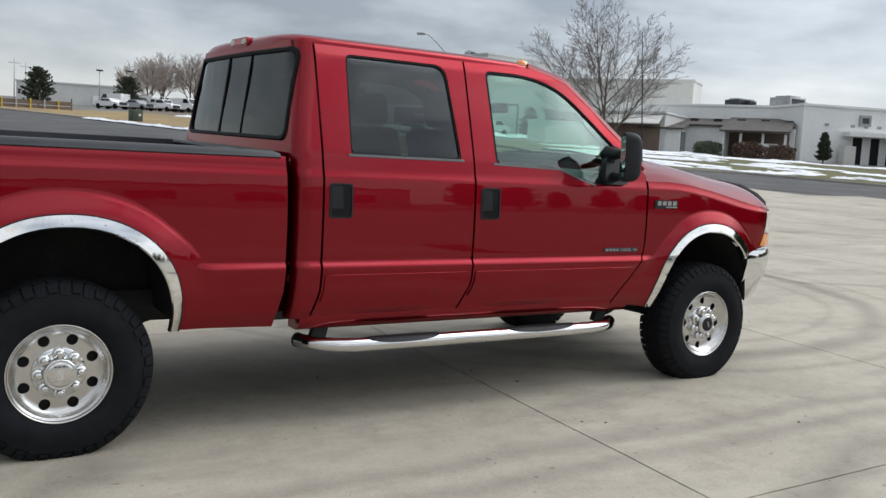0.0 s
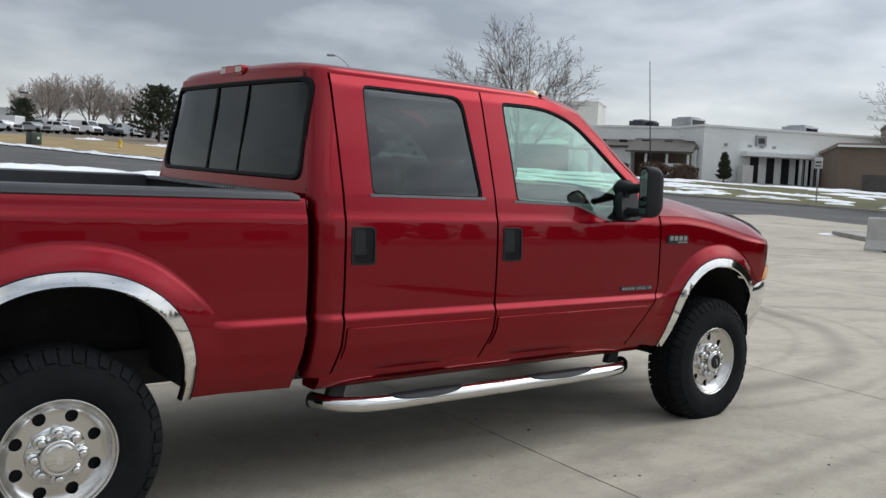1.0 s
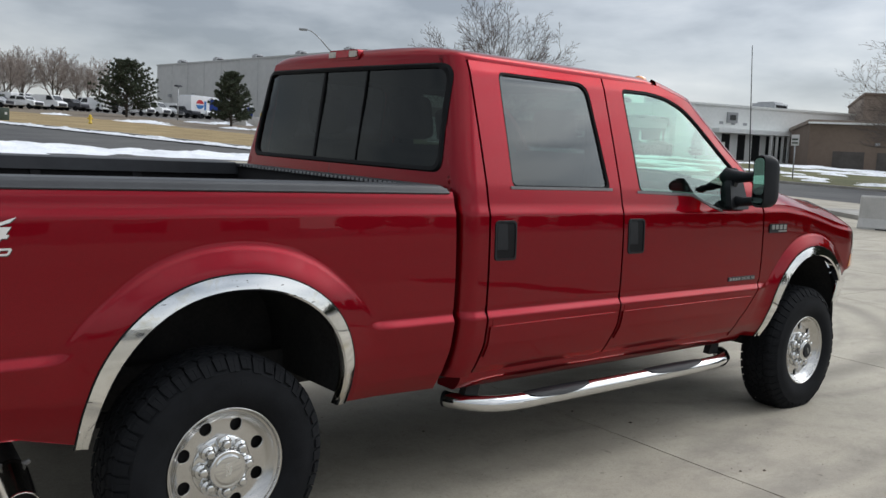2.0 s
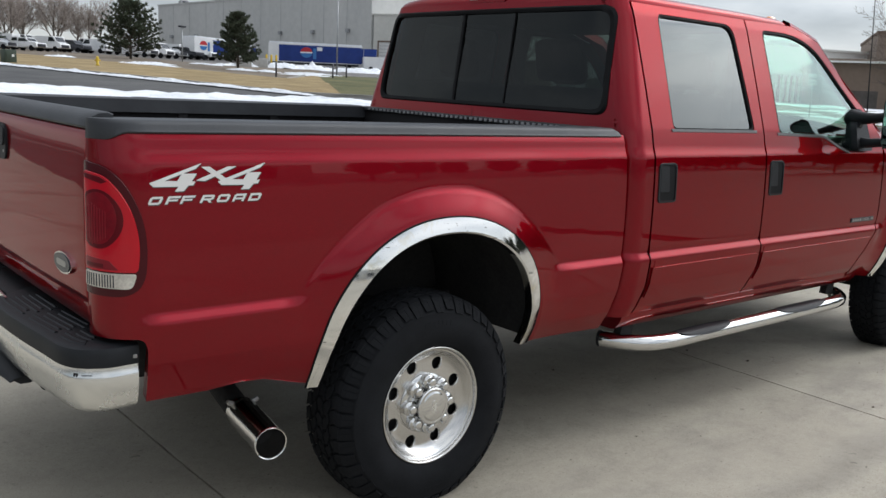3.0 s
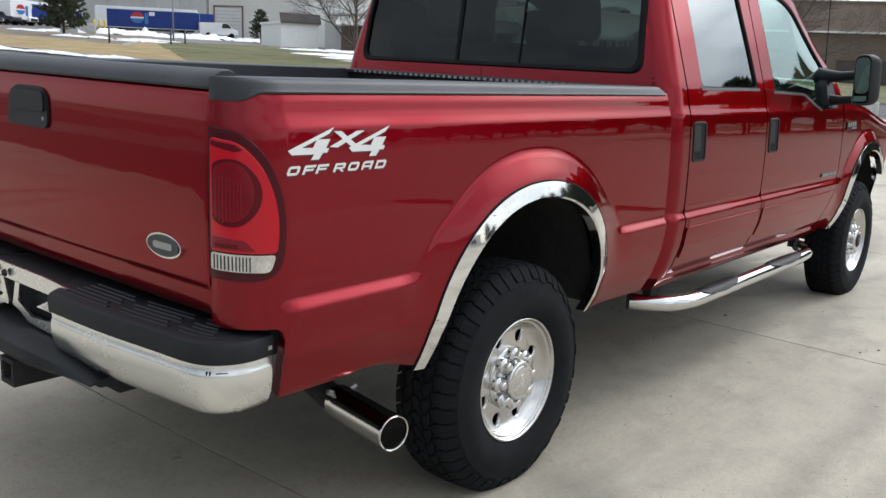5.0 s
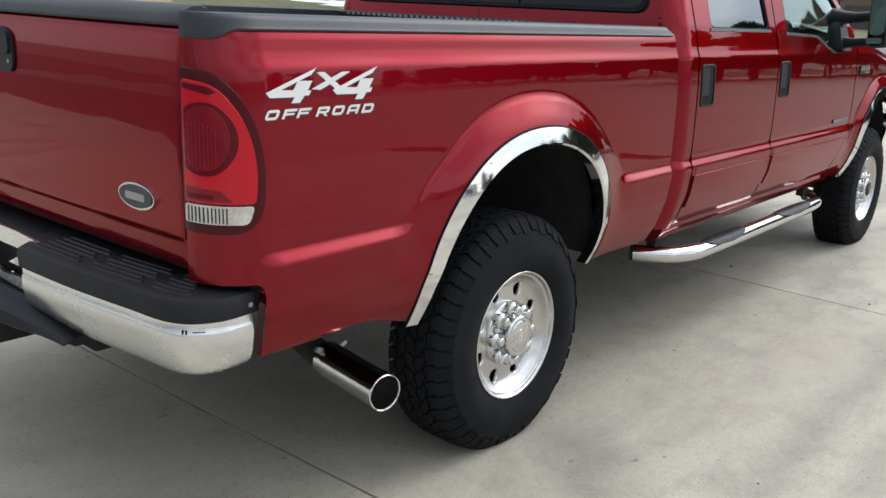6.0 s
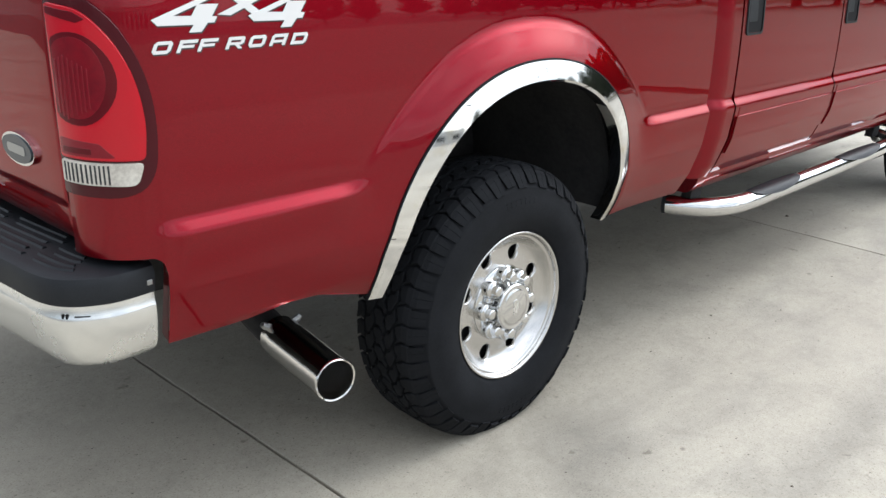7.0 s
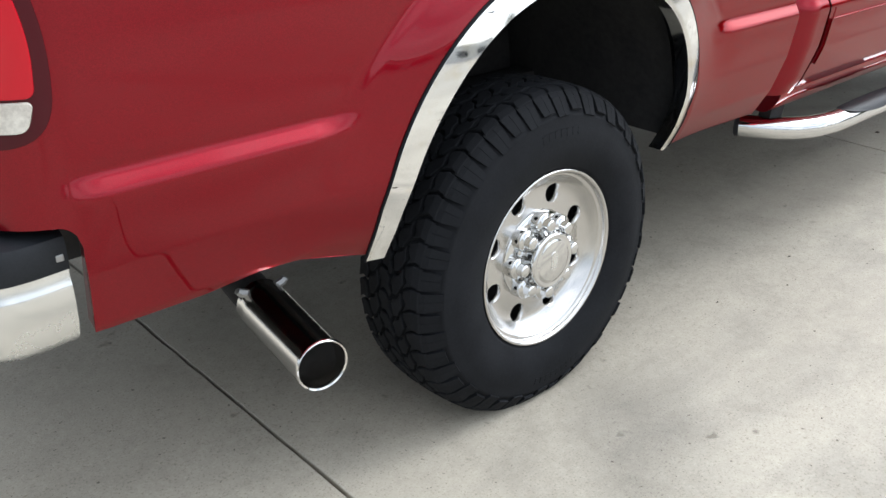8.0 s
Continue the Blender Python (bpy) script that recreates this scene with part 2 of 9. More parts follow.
def tint_reflections(m):
    """Yellow-brown and dark patches: reflections of ground and surroundings put into the metal's colour."""
    nodes, links = m.node_tree.nodes, m.node_tree.links
    b = nodes["Principled BSDF"]
    n = noise_node(nodes, links, 9, 4, 0.6)
    r = ramp_node(nodes, links, n.outputs[0], [(0.52, (0.85, 0.85, 0.84)), (0.64, (0.78, 0.74, 0.65)), (0.74, (0.62, 0.54, 0.40))])
    s_ = noise_node(nodes, links, 26, 2, 0.5, stretch=(1.0, 1.0, 5.0))
    sr = ramp_node(nodes, links, s_.outputs[0], [(0.70, (1, 1, 1)), (0.73, (0.12, 0.11, 0.10))])
    mul = nodes.new("ShaderNodeMix")
    mul.data_type, mul.blend_type = "RGBA", "MULTIPLY"
    mul.inputs[0].default_value = 1.0
    links.new(r.outputs[0], mul.inputs[6])
    links.new(sr.outputs[0], mul.inputs[7])
    links.new(mul.outputs[2], b.inputs["Base Color"])


tint_reflections(TRIM_CHROME)
ALLOY = make_metal("polished_alloy", (0.61, 0.60, 0.58), 0.22, 4, 0.02)
RUBBER = mottled("tyre_rubber", (0.0050, 0.0056, 0.0068), (0.0110, 0.0120, 0.0142), 9, 160, 0.80, 0.25, 0.002, 0.16)
PLASTIC = mottled("black_plastic", (0.008, 0.009, 0.011), (0.017, 0.019, 0.022), 8, 300, 0.52, 0.2, 0.001, 0.25)
CAP_BLACK = mottled("grey_black_plastic", (0.022, 0.024, 0.028), (0.040, 0.043, 0.048), 6, 350, 0.50, 0.3, 0.001, 0.4)
LINER = mottled("bed_liner", (0.006, 0.006, 0.007), (0.014, 0.014, 0.015), 6, 220, 0.75, 0.3, 0.002, 0.3)
UNDER = mottled("underbody", (0.020, 0.020, 0.021), (0.042, 0.041, 0.041), 5, 60, 0.9, 0.3, 0.004, 0.2)
TRIM_BLACK = mottled("window_rubber", (0.006, 0.006, 0.007), (0.013, 0.013, 0.014), 8, 200, 0.62, 0.1, 0.001, 0.12)
BELT = mottled("belt_strip_satin", (0.11, 0.11, 0.11), (0.17, 0.17, 0.17), 8, 200, 0.30, 0.0, metal=0.6)
EXHAUST = make_metal("exhaust_steel", (0.76, 0.74, 0.71), 0.10, 25, 0.06)
GLASS_DARK = make_glass("privacy_glass", (0.07, 0.075, 0.075), 0.060, 2.9)
GLASS_REAR = make_glass("rear_privacy_glass", (0.100, 0.105, 0.105), 0.035, 5.0)
GLASS_CLEAR = make_glass("green_glass", (0.64, 0.92, 0.79), 0.11, 3.0, (0.84, 1.0, 0.94))
MIRROR = shader("mirror_glass", (0.34, 0.40, 0.38), 0.01, 1.0)[0]
RED_LENS = shader("red_lens", (0.50, 0.0025, 0.014), 0.14, 0, 0.3, 0.3)[0]
RED_LENS_LAMP = mottled("ribbed_red_lens", (0.110, 0.004, 0.010), (0.21, 0.004, 0.012), 9, 60, 0.16, 0.0, 0.001, 0.3)
RED_LENS_RIB = shader("red_lens_rib", (0.20, 0.003, 0.012), 0.2, 0, 0.3, 0.2)[0]
RED_LENS_DARK = shader("dark_red_lens", (0.105, 0.003, 0.008), 0.16, 0, 0.2, 0.08)[0]
LENS_FRAME = shader("smoked_red_frame", (0.062, 0.005, 0.009), 0.14, 0, 0.2, 0.08)[0]
WHITE_LENS = mottled("reverse_lens", (0.42, 0.38, 0.33), (0.72, 0.68, 0.60), 30, 180, 0.25, 0.3, 0.002, 0.5)
AMBER = shader("amber_lens", (0.75, 0.24, 0.02), 0.2, 0, 0.5, 1.0)[0]
DECAL = shader("silver_decal", (0.70, 0.69, 0.67), 0.36)[0]
DECAL_DARK = shader("decal_edge", (0.03, 0.025, 0.025), 0.5)[0]
BADGE_BLUE = shader("dark_badge", (0.016, 0.024, 0.036), 0.30, 0, 0.4, 0.2)[0]
BADGE_BAR = shader("badge_bars", (0.34, 0.34, 0.33), 0.3, 0.6)[0]
CLOTH = mottled("grey_seat_cloth", (0.045, 0.042, 0.040), (0.085, 0.080, 0.075), 12, 240, 0.9, 0.3, 0.002)
DASH = mottled("dash_plastic", (0.030, 0.030, 0.032), (0.055, 0.055, 0.057), 8, 200, 0.6, 0.2, 0.001)
CONCRETE = make_concrete()
APRON = mottled("old_apron_concrete", (0.25, 0.228, 0.188), (0.36, 0.33, 0.272), 0.3, 14, 0.85, 0.3, 0.006)
TAR = mottled("joint_tar", (0.012, 0.011, 0.010), (0.030, 0.028, 0.025), 6, 60, 0.9, 0.2, 0.003)
ASPHALT = mottled("asphalt", (0.050, 0.050, 0.052), (0.105, 0.103, 0.100), 0.35, 18, 0.88, 0.4, 0.01)
ASPHALT_PALE = mottled("pale_asphalt", (0.11, 0.105, 0.10), (0.20, 0.19, 0.18), 0.25, 12, 0.9, 0.4, 0.01)
DIRT = mottled("brown_field", (0.12, 0.095, 0.07), (0.21, 0.175, 0.135), 0.2, 5, 0.95, 0.5, 0.03)
GRASS = mottled("winter_grass", (0.050, 0.058, 0.024), (0.150, 0.138, 0.060), 0.30, 5, 0.95, 0.6, 0.05)
DRY_GRASS = mottled("dry_grass", (0.19, 0.135, 0.065), (0.34, 0.255, 0.13), 0.35, 7, 0.95, 0.6, 0.05)
KERB = mottled("kerb_concrete", (0.22, 0.21, 0.19), (0.38, 0.36, 0.33), 0.8, 20, 0.85, 0.3, 0.01)
BARRIER = mottled("barrier_concrete", (0.36, 0.355, 0.34), (0.52, 0.51, 0.49), 2.2, 40, 0.85, 0.3, 0.006)
SNOW = mottled("old_snow", (0.62, 0.64, 0.67), (0.86, 0.88, 0.91), 0.9, 9, 0.7, 0.7, 0.04)
BARK = mottled("bark", (0.07, 0.058, 0.047), (0.15, 0.125, 0.10), 3, 40, 0.95, 0.4, 0.01)
TWIG_DARK = mottled("dark_twig_bark", (0.085, 0.068, 0.060), (0.17, 0.14, 0.125), 3, 20, 0.95, 0.0)
TWIG = mottled("twig_bark", (0.25, 0.205, 0.18), (0.40, 0.34, 0.30), 3, 20, 0.95, 0.0)
NEEDLES = mottled("pine_needles", (0.040, 0.055, 0.036), (0.118, 0.135, 0.088), 1.5, 14, 0.9, 0.0)
HEDGE = mottled("brown_hedge", (0.055, 0.032, 0.024), (0.13, 0.085, 0.06), 2, 12, 0.95, 0.0)
STUCCO = mottled("white_stucco", (0.72, 0.74, 0.72), (0.84, 0.85, 0.83), 0.15, 3, 0.9, 0.2, 0.01)
BEIGE = mottled("beige_panels", (0.54, 0.535, 0.50), (0.66, 0.65, 0.61), 0.12, 2, 0.9, 0.2, 0.01)
PANEL_GREY = mottled("tilt_up_concrete", (0.46, 0.465, 0.455), (0.58, 0.58, 0.565), 0.10, 1, 0.9, 0.2, 0.01, stretch=(1, 1, 0.12))
BROWN_WALL = mottled("brown_wall", (0.15, 0.112, 0.088), (0.20, 0.152, 0.12), 0.2, 3, 0.9, 0.2, 0.01)
TAN_WALL = mottled("tan_wall", (0.22, 0.175, 0.145), (0.28, 0.23, 0.19), 0.2, 3, 0.9, 0.2, 0.01)
ROOF_BROWN = mottled("porch_roof", (0.065, 0.057, 0.052), (0.11, 0.10, 0.09), 0.8, 8, 0.9, 0.3, 0.01)
DARK_GLASS_AND_GAPS = shader("dark_window_and_gap", (0.018, 0.021, 0.024), 0.06)[0]
WHITE_PAINT = mottled("white_vehicle_paint", (0.68, 0.69, 0.70), (0.80, 0.80, 0.80), 0.8, 6, 0.35, 0.0)
BLUE_PAINT = mottled("blue_trailer_paint", (0.010, 0.030, 0.16), (0.016, 0.045, 0.23), 0.6, 5, 0.35, 0.0)
RED_FLAT = shader("red_graphic", (0.45, 0.02, 0.03), 0.4)[0]
LIGHT_BLUE = shader("light_blue_graphic", (0.03, 0.16, 0.42), 0.4)[0]
SILVER = mottled("silver_vehicle_paint", (0.30, 0.31, 0.32), (0.42, 0.43, 0.44), 0.8, 6, 0.3, 0.0, metal=0.4)
CAR_DARK = mottled("dark_vehicle_paint", (0.02, 0.022, 0.028), (0.05, 0.052, 0.06), 0.8, 6, 0.3, 0.0)
GALV = mottled("galvanised_steel", (0.28, 0.29, 0.30), (0.42, 0.43, 0.44), 2, 20, 0.45, 0.0, metal=0.6)
GREEN_BOX = mottled("green_enamel", (0.035, 0.050, 0.038), (0.06, 0.08, 0.06), 2, 20, 0.6, 0.0)
YELLOW = shader("yellow_paint", (0.62, 0.42, 0.03), 0.5)[0]
DEBRIS = mottled("leaf_bits", (0.035, 0.028, 0.020), (0.13, 0.10, 0.075), 9, 60, 0.95, 0.0)
DOOR_WHITE = mottled("white_door", (0.58, 0.58, 0.57), (0.70, 0.70, 0.69), 0.5, 6, 0.6, 0.0)


# ---------------------------------------------------------------- helpers
def ob_from(name, verts, faces, mat, parent=None, label="", smooth=True, normals=None):
    me = bpy.data.meshes.new(name)
    me.from_pydata([tuple(v) for v in verts], [], faces)
    if smooth:
        me.shade_smooth()
    if normals is not None:
        me.normals_split_custom_set_from_vertices([tuple(n) for n in normals])
    me.materials.append(mat)
    ob = new(name, me)
    if parent:
        ob.parent = parent
    if label:
        tagged(ob, label)
    return ob


def part(name, bm, mat, parent=None, label="", smooth=False):
    me = bpy.data.meshes.new(name)
    bm.to_mesh(me)
    bm.free()
    if smooth:
        me.shade_smooth()
        try:
            me.set_sharp_from_angle(angle=radians(38))
        except Exception:
            pass
    me.materials.append(mat)
    ob = new(name, me)
    if parent:
        ob.parent = parent
    if label:
        tagged(ob, label)
    return ob


def thing(name, loc=(0, 0, 0), rz=0, label="", category="", group="", kind=""):
    ob = new(name)
    ob.empty_display_size = 0.3
    ob.matrix_world = pose(*loc, 0, 0, rz)
    return tagged(ob, label, category, group, kind)


def box_bm(bm, lo, hi, bevel=0.0, seg=2):
    """Adds a box from corner lo to corner hi, with rounded edges."""
    v = bmesh.ops.create_cube(bm, size=1)["verts"]
    bmesh.ops.scale(bm, vec=[h - l for l, h in zip(lo, hi)], verts=v)
    bmesh.ops.translate(bm, vec=[(l + h) / 2 for l, h in zip(lo, hi)], verts=v)
    if bevel:
        edges = list({e for q in v for e in q.link_edges})
        bmesh.ops.bevel(bm, geom=edges, offset=bevel, segments=seg, affect="EDGES", profile=0.5)
    return bm


def boxed(name, lo, hi, mat, parent=None, bevel=0.0, label="", seg=2):
    return part(name, box_bm(bmesh.new(), lo, hi, bevel, seg), mat, parent, label, smooth=bevel > 0)


def tube(points, radii, sides=12, closed_ends=True):
    """Vertices and faces of a round tube along points."""
    pts = [Vector(p) for p in points]
    if not hasattr(radii, "__len__"):
        radii = [radii] * len(pts)
    verts, faces = [], []
    ref = Vector((0, 0, 1))
    for i, p in enumerate(pts):
        d = (pts[min(i + 1, len(pts) - 1)] - pts[max(i - 1, 0)]).normalized()
        a = d.cross(ref if abs(d.dot(ref)) < 0.95 else Vector((1, 0, 0))).normalized()
        b = a.cross(d)
        for k in range(sides):
            t = 2 * math.pi * k / sides
            verts.append(p + radii[i] * (math.cos(t) * a + math.sin(t) * b))
    for i in range(len(pts) - 1):
        for k in range(sides):
            k2 = (k + 1) % sides
            faces.append((i * sides + k, i * sides + k2, (i + 1) * sides + k2, (i + 1) * sides + k))
    if closed_ends:
        faces.append(tuple(range(sides))[::-1])
        faces.append(tuple((len(pts) - 1) * sides + k for k in range(sides)))
    return verts, faces


def lathe(profile, n=64, center=(0, 0, 0), sign=-1):
    """Turns (radius, depth) pairs round the y axis; depth grows along sign * y."""
    verts, faces = [], []
    c = Vector(center)
    for k in range(n):
        t = 2 * math.pi * k / n
        for r, d in profile:
            verts.append(c + Vector((r * math.cos(t), sign * d, r * math.sin(t))))
    m = len(profile)
    for k in range(n):
        k2 = (k + 1) % n
        for j in range(m - 1):
            f = (k * m + j, k * m + j + 1, k2 * m + j + 1, k2 * m + j)
            faces.append(f if sign < 0 else f[::-1])
    return verts, faces


def merged(chunks):
    verts, faces = [], []
    for v, f in chunks:
        o = len(verts)
        verts += list(v)
        faces += [tuple(i + o for i in q) for q in f]
    return verts, faces


def resample(ctrl, counts):
    """A polyline through control points, with counts[i] steps on its i-th stretch."""
    out = []
    for (a, b), n in zip(zip(ctrl, ctrl[1:]), counts):
        for k in range(n):
            t = k / n
            out.append((a[0] + (b[0] - a[0]) * t, a[1] + (b[1] - a[1]) * t))
    out.append(ctrl[-1])
    return out


def rounded(ctrl, radius, steps=5):
    """A closed outline with its corners rounded; radius: one number, or one for each corner."""
    n, out = len(ctrl), []
    for i in range(n):
        p, a, b = (Vector(ctrl[j % n]) for j in (i, i - 1, i + 1))
        r = radius[i] if hasattr(radius, "__len__") else radius
        ra = min(r, (a - p).length * 0.49)
        rb = min(r, (b - p).length * 0.49)
        p0, p1 = p + (a - p).normalized() * ra, p + (b - p).normalized() * rb
        for k in range(steps + 1):
            t = k / steps
            q = p0 * (1 - t) ** 2 + p * 2 * t * (1 - t) + p1 * t ** 2
            out.append((q.x, q.y))
    return out


def extruded(outline, depth, to3d, back=True):
    """A flat plate of an (a, b) outline; to3d(a, b, d) gives its place at depth d."""
    n = len(outline)
    verts = [to3d(a, b, 0) for a, b in outline] + [to3d(a, b, depth) for a, b in outline]
    faces = [tuple(range(n))] + [(i, (i + n), (i + 1) % n + n, (i + 1) % n) for i in range(n)]
    if back:
        faces.append(tuple(range(n, 2 * n))[::-1])
    return verts, faces


def fixed_normals(verts, faces):
    bm = bmesh.new()
    vs = [bm.verts.new(v) for v in verts]
    for f in faces:
        try:
            bm.faces.new([vs[i] for i in f])
        except ValueError:
            pass
    bmesh.ops.recalc_face_normals(bm, faces=bm.faces)
    return bm


# ---------------------------------------------------------------- ground
def ground_z(x, y):
    """The lot is level round the truck and climbs gently to the far streets."""
    q = (0.0105 * x + 0.048 * y - 0.50) / 0.25
    return 0.25 * (q if q > 40 else math.log1p(math.exp(q)))


def sheet(name, near, far, steps, mat, lift, label="", category="", kind="structure", wave=0.0, across=6):
    """A strip of ground between two lines in plan, laid on the ground."""
    a, b = resample(near, [steps] * (len(near) - 1)), resample(far, [steps] * (len(far) - 1))
    verts, faces, n = [], [], len(a)
    for j in range(across + 1):
        t = j / across
        for p, q in zip(a, b):
            x, y = p[0] + (q[0] - p[0]) * t, p[1] + (q[1] - p[1]) * t
            verts.append((x, y, ground_z(x, y) + lift + (wave * noise.noise((x * 0.4, y * 0.4, 3)) if wave else 0)))
    for j in range(across):
        for i in range(n - 1):
            faces.append((j * n + i, j * n + i + 1, (j + 1) * n + i + 1, (j + 1) * n + i))
    bm = fixed_normals(verts, faces)
    if sum(f.normal.z for f in bm.faces) < 0:
        bmesh.ops.reverse_faces(bm, faces=bm.faces)
    return tagged(part(name, bm, mat, None, "", True), label, category, "", kind)


def build_ground():
    xs = [-900, -500, -300, -200, -140, -100, -70, -50, -40] + list(range(-32, 60, 4)) + [64, 72, 80, 90, 100, 115, 130, 150, 180, 220, 280, 360, 500, 900]
    ys = [-900, -500, -300, -200, -140, -100, -70, -50, -40] + list(range(-32, 60, 4)) + [64, 72, 80, 90, 100, 115, 130, 150, 180, 220, 280, 360, 500, 900]
    verts, faces, n = [], [], len(xs)
    for y in ys:
        for x in xs:
            far = min(1.0, 260 / max(260.0, math.hypot(x, y)))
            verts.append((x, y, ground_z(x * far, y * far) - 0.03))
    for j in range(len(ys) - 1):
        for i in range(n - 1):
            faces.append((j * n + i, j * n + i + 1, (j + 1) * n + i + 1, (j + 1) * n + i))
    return tagged(ob_from("ground", verts, faces, ASPHALT_PALE), "pale weathered asphalt and dirt ground round the lot", "ground", "", "structure")


build_ground()


# ---------------------------------------------------------------- pickup truck
YC = 0.995          # centre line of the truck; its passenger side stands at y = -0.02
OUT = -0.02
# the body sits a little higher on the driver's side
SIT = Matrix(((1, 0, 0, 0), (0, 1, 0, 0), (0, 0.0225, 1, 0), (0, 0, 0, 1)))
TRUCK_INV = pose(1.5, YC, 0).inverted() @ SIT
TRUCK = thing("pickup_truck", (1.5, YC, 0), 0, "dark red metallic crew-cab pickup truck parked on the concrete lot", "pickup truck")


def smooth_table(pairs, sigma=0.0060, step=0.001):
    z = np.arange(pairs[0][0] - 0.05, pairs[-1][0] + 0.05, step)
    v = np.interp(z, [p[0] for p in pairs], [p[1] for p in pairs])
    k = np.exp(-0.5 * (np.arange(-30, 31) * step / sigma) ** 2)
    v = np.convolve(np.pad(v, 30, mode="edge"), k / k.sum(), mode="valid")
    return z, v


def side_pairs(top):
    low = [(0.50, 0.105), (0.56, 0.068), (0.62, 0.037), (0.72, 0.011), (0.826, -0.004), (0.838, -0.005), (0.868, 0.0125)]
    mid = [(0.89 + 0.0190 * k, 0.0060 + 0.125 * (0.89 + 0.0190 * k - 1.045) ** 2) for k in range(21)]
    return low + mid + top


BED_TOP = [(1.281, 0.0130), (1.304, 0.0215), (1.32, 0.0260), (1.345, 0.0300), (1.37, 0.0390), (1.42, 0.067)]
BED_Z, BED_D = smooth_table(side_pairs(BED_TOP), 0.0036)
BED_PLAIN = smooth_table([q for q in side_pairs(BED_TOP) if not 0.73 < q[0] < 0.90], 0.03)[1]      # the same without the ledge
CAB_Z, CAB_D = smooth_table(side_pairs([(1.281, 0.0130), (1.304, 0.0215), (1.32, 0.0265), (1.36, 0.0345), (1.398, 0.0425), (1.60, 0.101), (1.88, 0.186), (1.95, 0.217), (2.02, 0.292)]), 0.005)


def sstep(a, b, x):
    t = min(1.0, max(0.0, (x - a) / (b - a)))
    return t * t * (3 - 2 * t)


R_ARCH = (0.022, 0.565, 0.510, 0.515)       # centre x, z and half axes of the rear wheel opening
F_ARCH = (3.918, 0.530, 0.458, 0.530)


def arch_point(arch, deg, grow=0.0):
    cx, cz, a, b = arch
    c, s = math.cos(radians(deg)), math.sin(radians(deg))
    n = 2.0 / 2.15
    x, z = (a + grow) * math.copysign(abs(c) ** n, c), cz + (b + grow) * math.copysign(abs(s) ** n, s)
    if x > 0 and cx < 1:
        x -= 0.034 * sstep(cz + 0.42, cz - 0.05, z)
    return (cx + x, z)


def flare(x, z, arch, width=0.118, height=0.042):
    """How far the wheel opening's flare stands out: a sloping band with a crisp foot, rolled level at its lip."""
    cx, cz, a, b = arch
    e = (abs((x - cx) / a) ** 2.15 + (max(0.0, z - cz) / b) ** 2.15) ** (1 / 2.15)
    rho = (e - 1) * 0.5
    if cx > 1:
        width, height = 0.095, 0.034
    width *= 1 + 0.8 * (1 - sstep(cz + 0.12, cz + 0.50, z))
    if rho > width:
        return 0.0
    t = (width - max(rho, 0.006)) / width
    hi = sstep(cz + 0.12, cz + 0.50, z)
    return height * ((0.45 * t + 0.55 * sstep(0, 1, t)) * sstep(0, 0.30, t) * hi + t ** 2.2 * (1 - hi)) * (0.20 + 0.80 * sstep(cz + 0.02, cz + 0.42, z))


def plan(s):
    """Where s lies along the body's outline in plan: x, how far in from the side, and the outward direction."""
    r0, r1 = 0.128, 0.36
    if s < -1.02:
        a = (-1.02 - s) / r0
        if a < math.pi / 2:
            return -1.02 - r0 * math.sin(a), r0 * (1 - math.cos(a)), (-math.sin(a), -math.cos(a))
        return -1.02 - r0, r0 + (a - math.pi / 2) * r0, (-1.0, 0.0)
    if s > 4.385:
        a = (s - 4.385) / r1
        return 4.385 + r1 * math.sin(a), r1 * (1 - math.cos(a)), (math.sin(a), -math.cos(a))
    return s, 0.0, (0.0, -1.0)


S_REAR = -1.02 - 0.128 * math.pi / 2 - 0.020


def ledge_d(s, z, arch, zz):
    """The side's inset; its ledge dies out beside the wheel opening."""
    cx, cz, a, b = arch
    e = (abs((s - cx) / a) ** 2.15 + (max(0.0, z - cz) / b) ** 2.15) ** (1 / 2.15)
    k = sstep(0.070, 0.190, (e - 1) * 0.5)
    if cx < 1:
        k *= sstep(-1.09, -0.985, s)
    a_, b_ = float(np.interp(zz, BED_Z, BED_PLAIN)), float(np.interp(zz, BED_Z, BED_D))
    return a_ + (b_ - a_) * k


def bed_surface(s, z):
    d = ledge_d(s, z, R_ARCH, z)
    f = flare(s, z, R_ARCH)
    if f:
        d = d * (1 - min(1.0, f / 0.042) * 0.35) - f * 0.85
    x, y, n = plan(s)
    d *= 0.12 + 0.88 * abs(n[1])
    return Vector((x - n[0] * d, OUT + y - n[1] * d, z))


def fender_surface(s, z):
    drop = 0.17 * sstep(3.5, 4.75, s) * sstep(0.95, 1.2, z)
    d = ledge_d(s, z, F_ARCH, z + drop)
    f = flare(s, z, F_ARCH)
    if f:
        d = d * (1 - min(1.0, f / 0.042) * 0.35) - f * 0.85
    x, y, n = plan(s)
    return Vector((x - n[0] * d, OUT + y - n[1] * d, z))


def cab_side(s, z):
    d = float(np.interp(z, CAB_Z, CAB_D))
    # the front pillar leans in towards the windscreen
    d += 0.10 * sstep(2.6, 3.5, s) * sstep(1.35, 1.9, z)
    return Vector((s, OUT + d, z))


CAB_R = 0.085


def cab_rear_x(z):
    return 1.040 + 0.075 * sstep(1.30, 2.0, z)


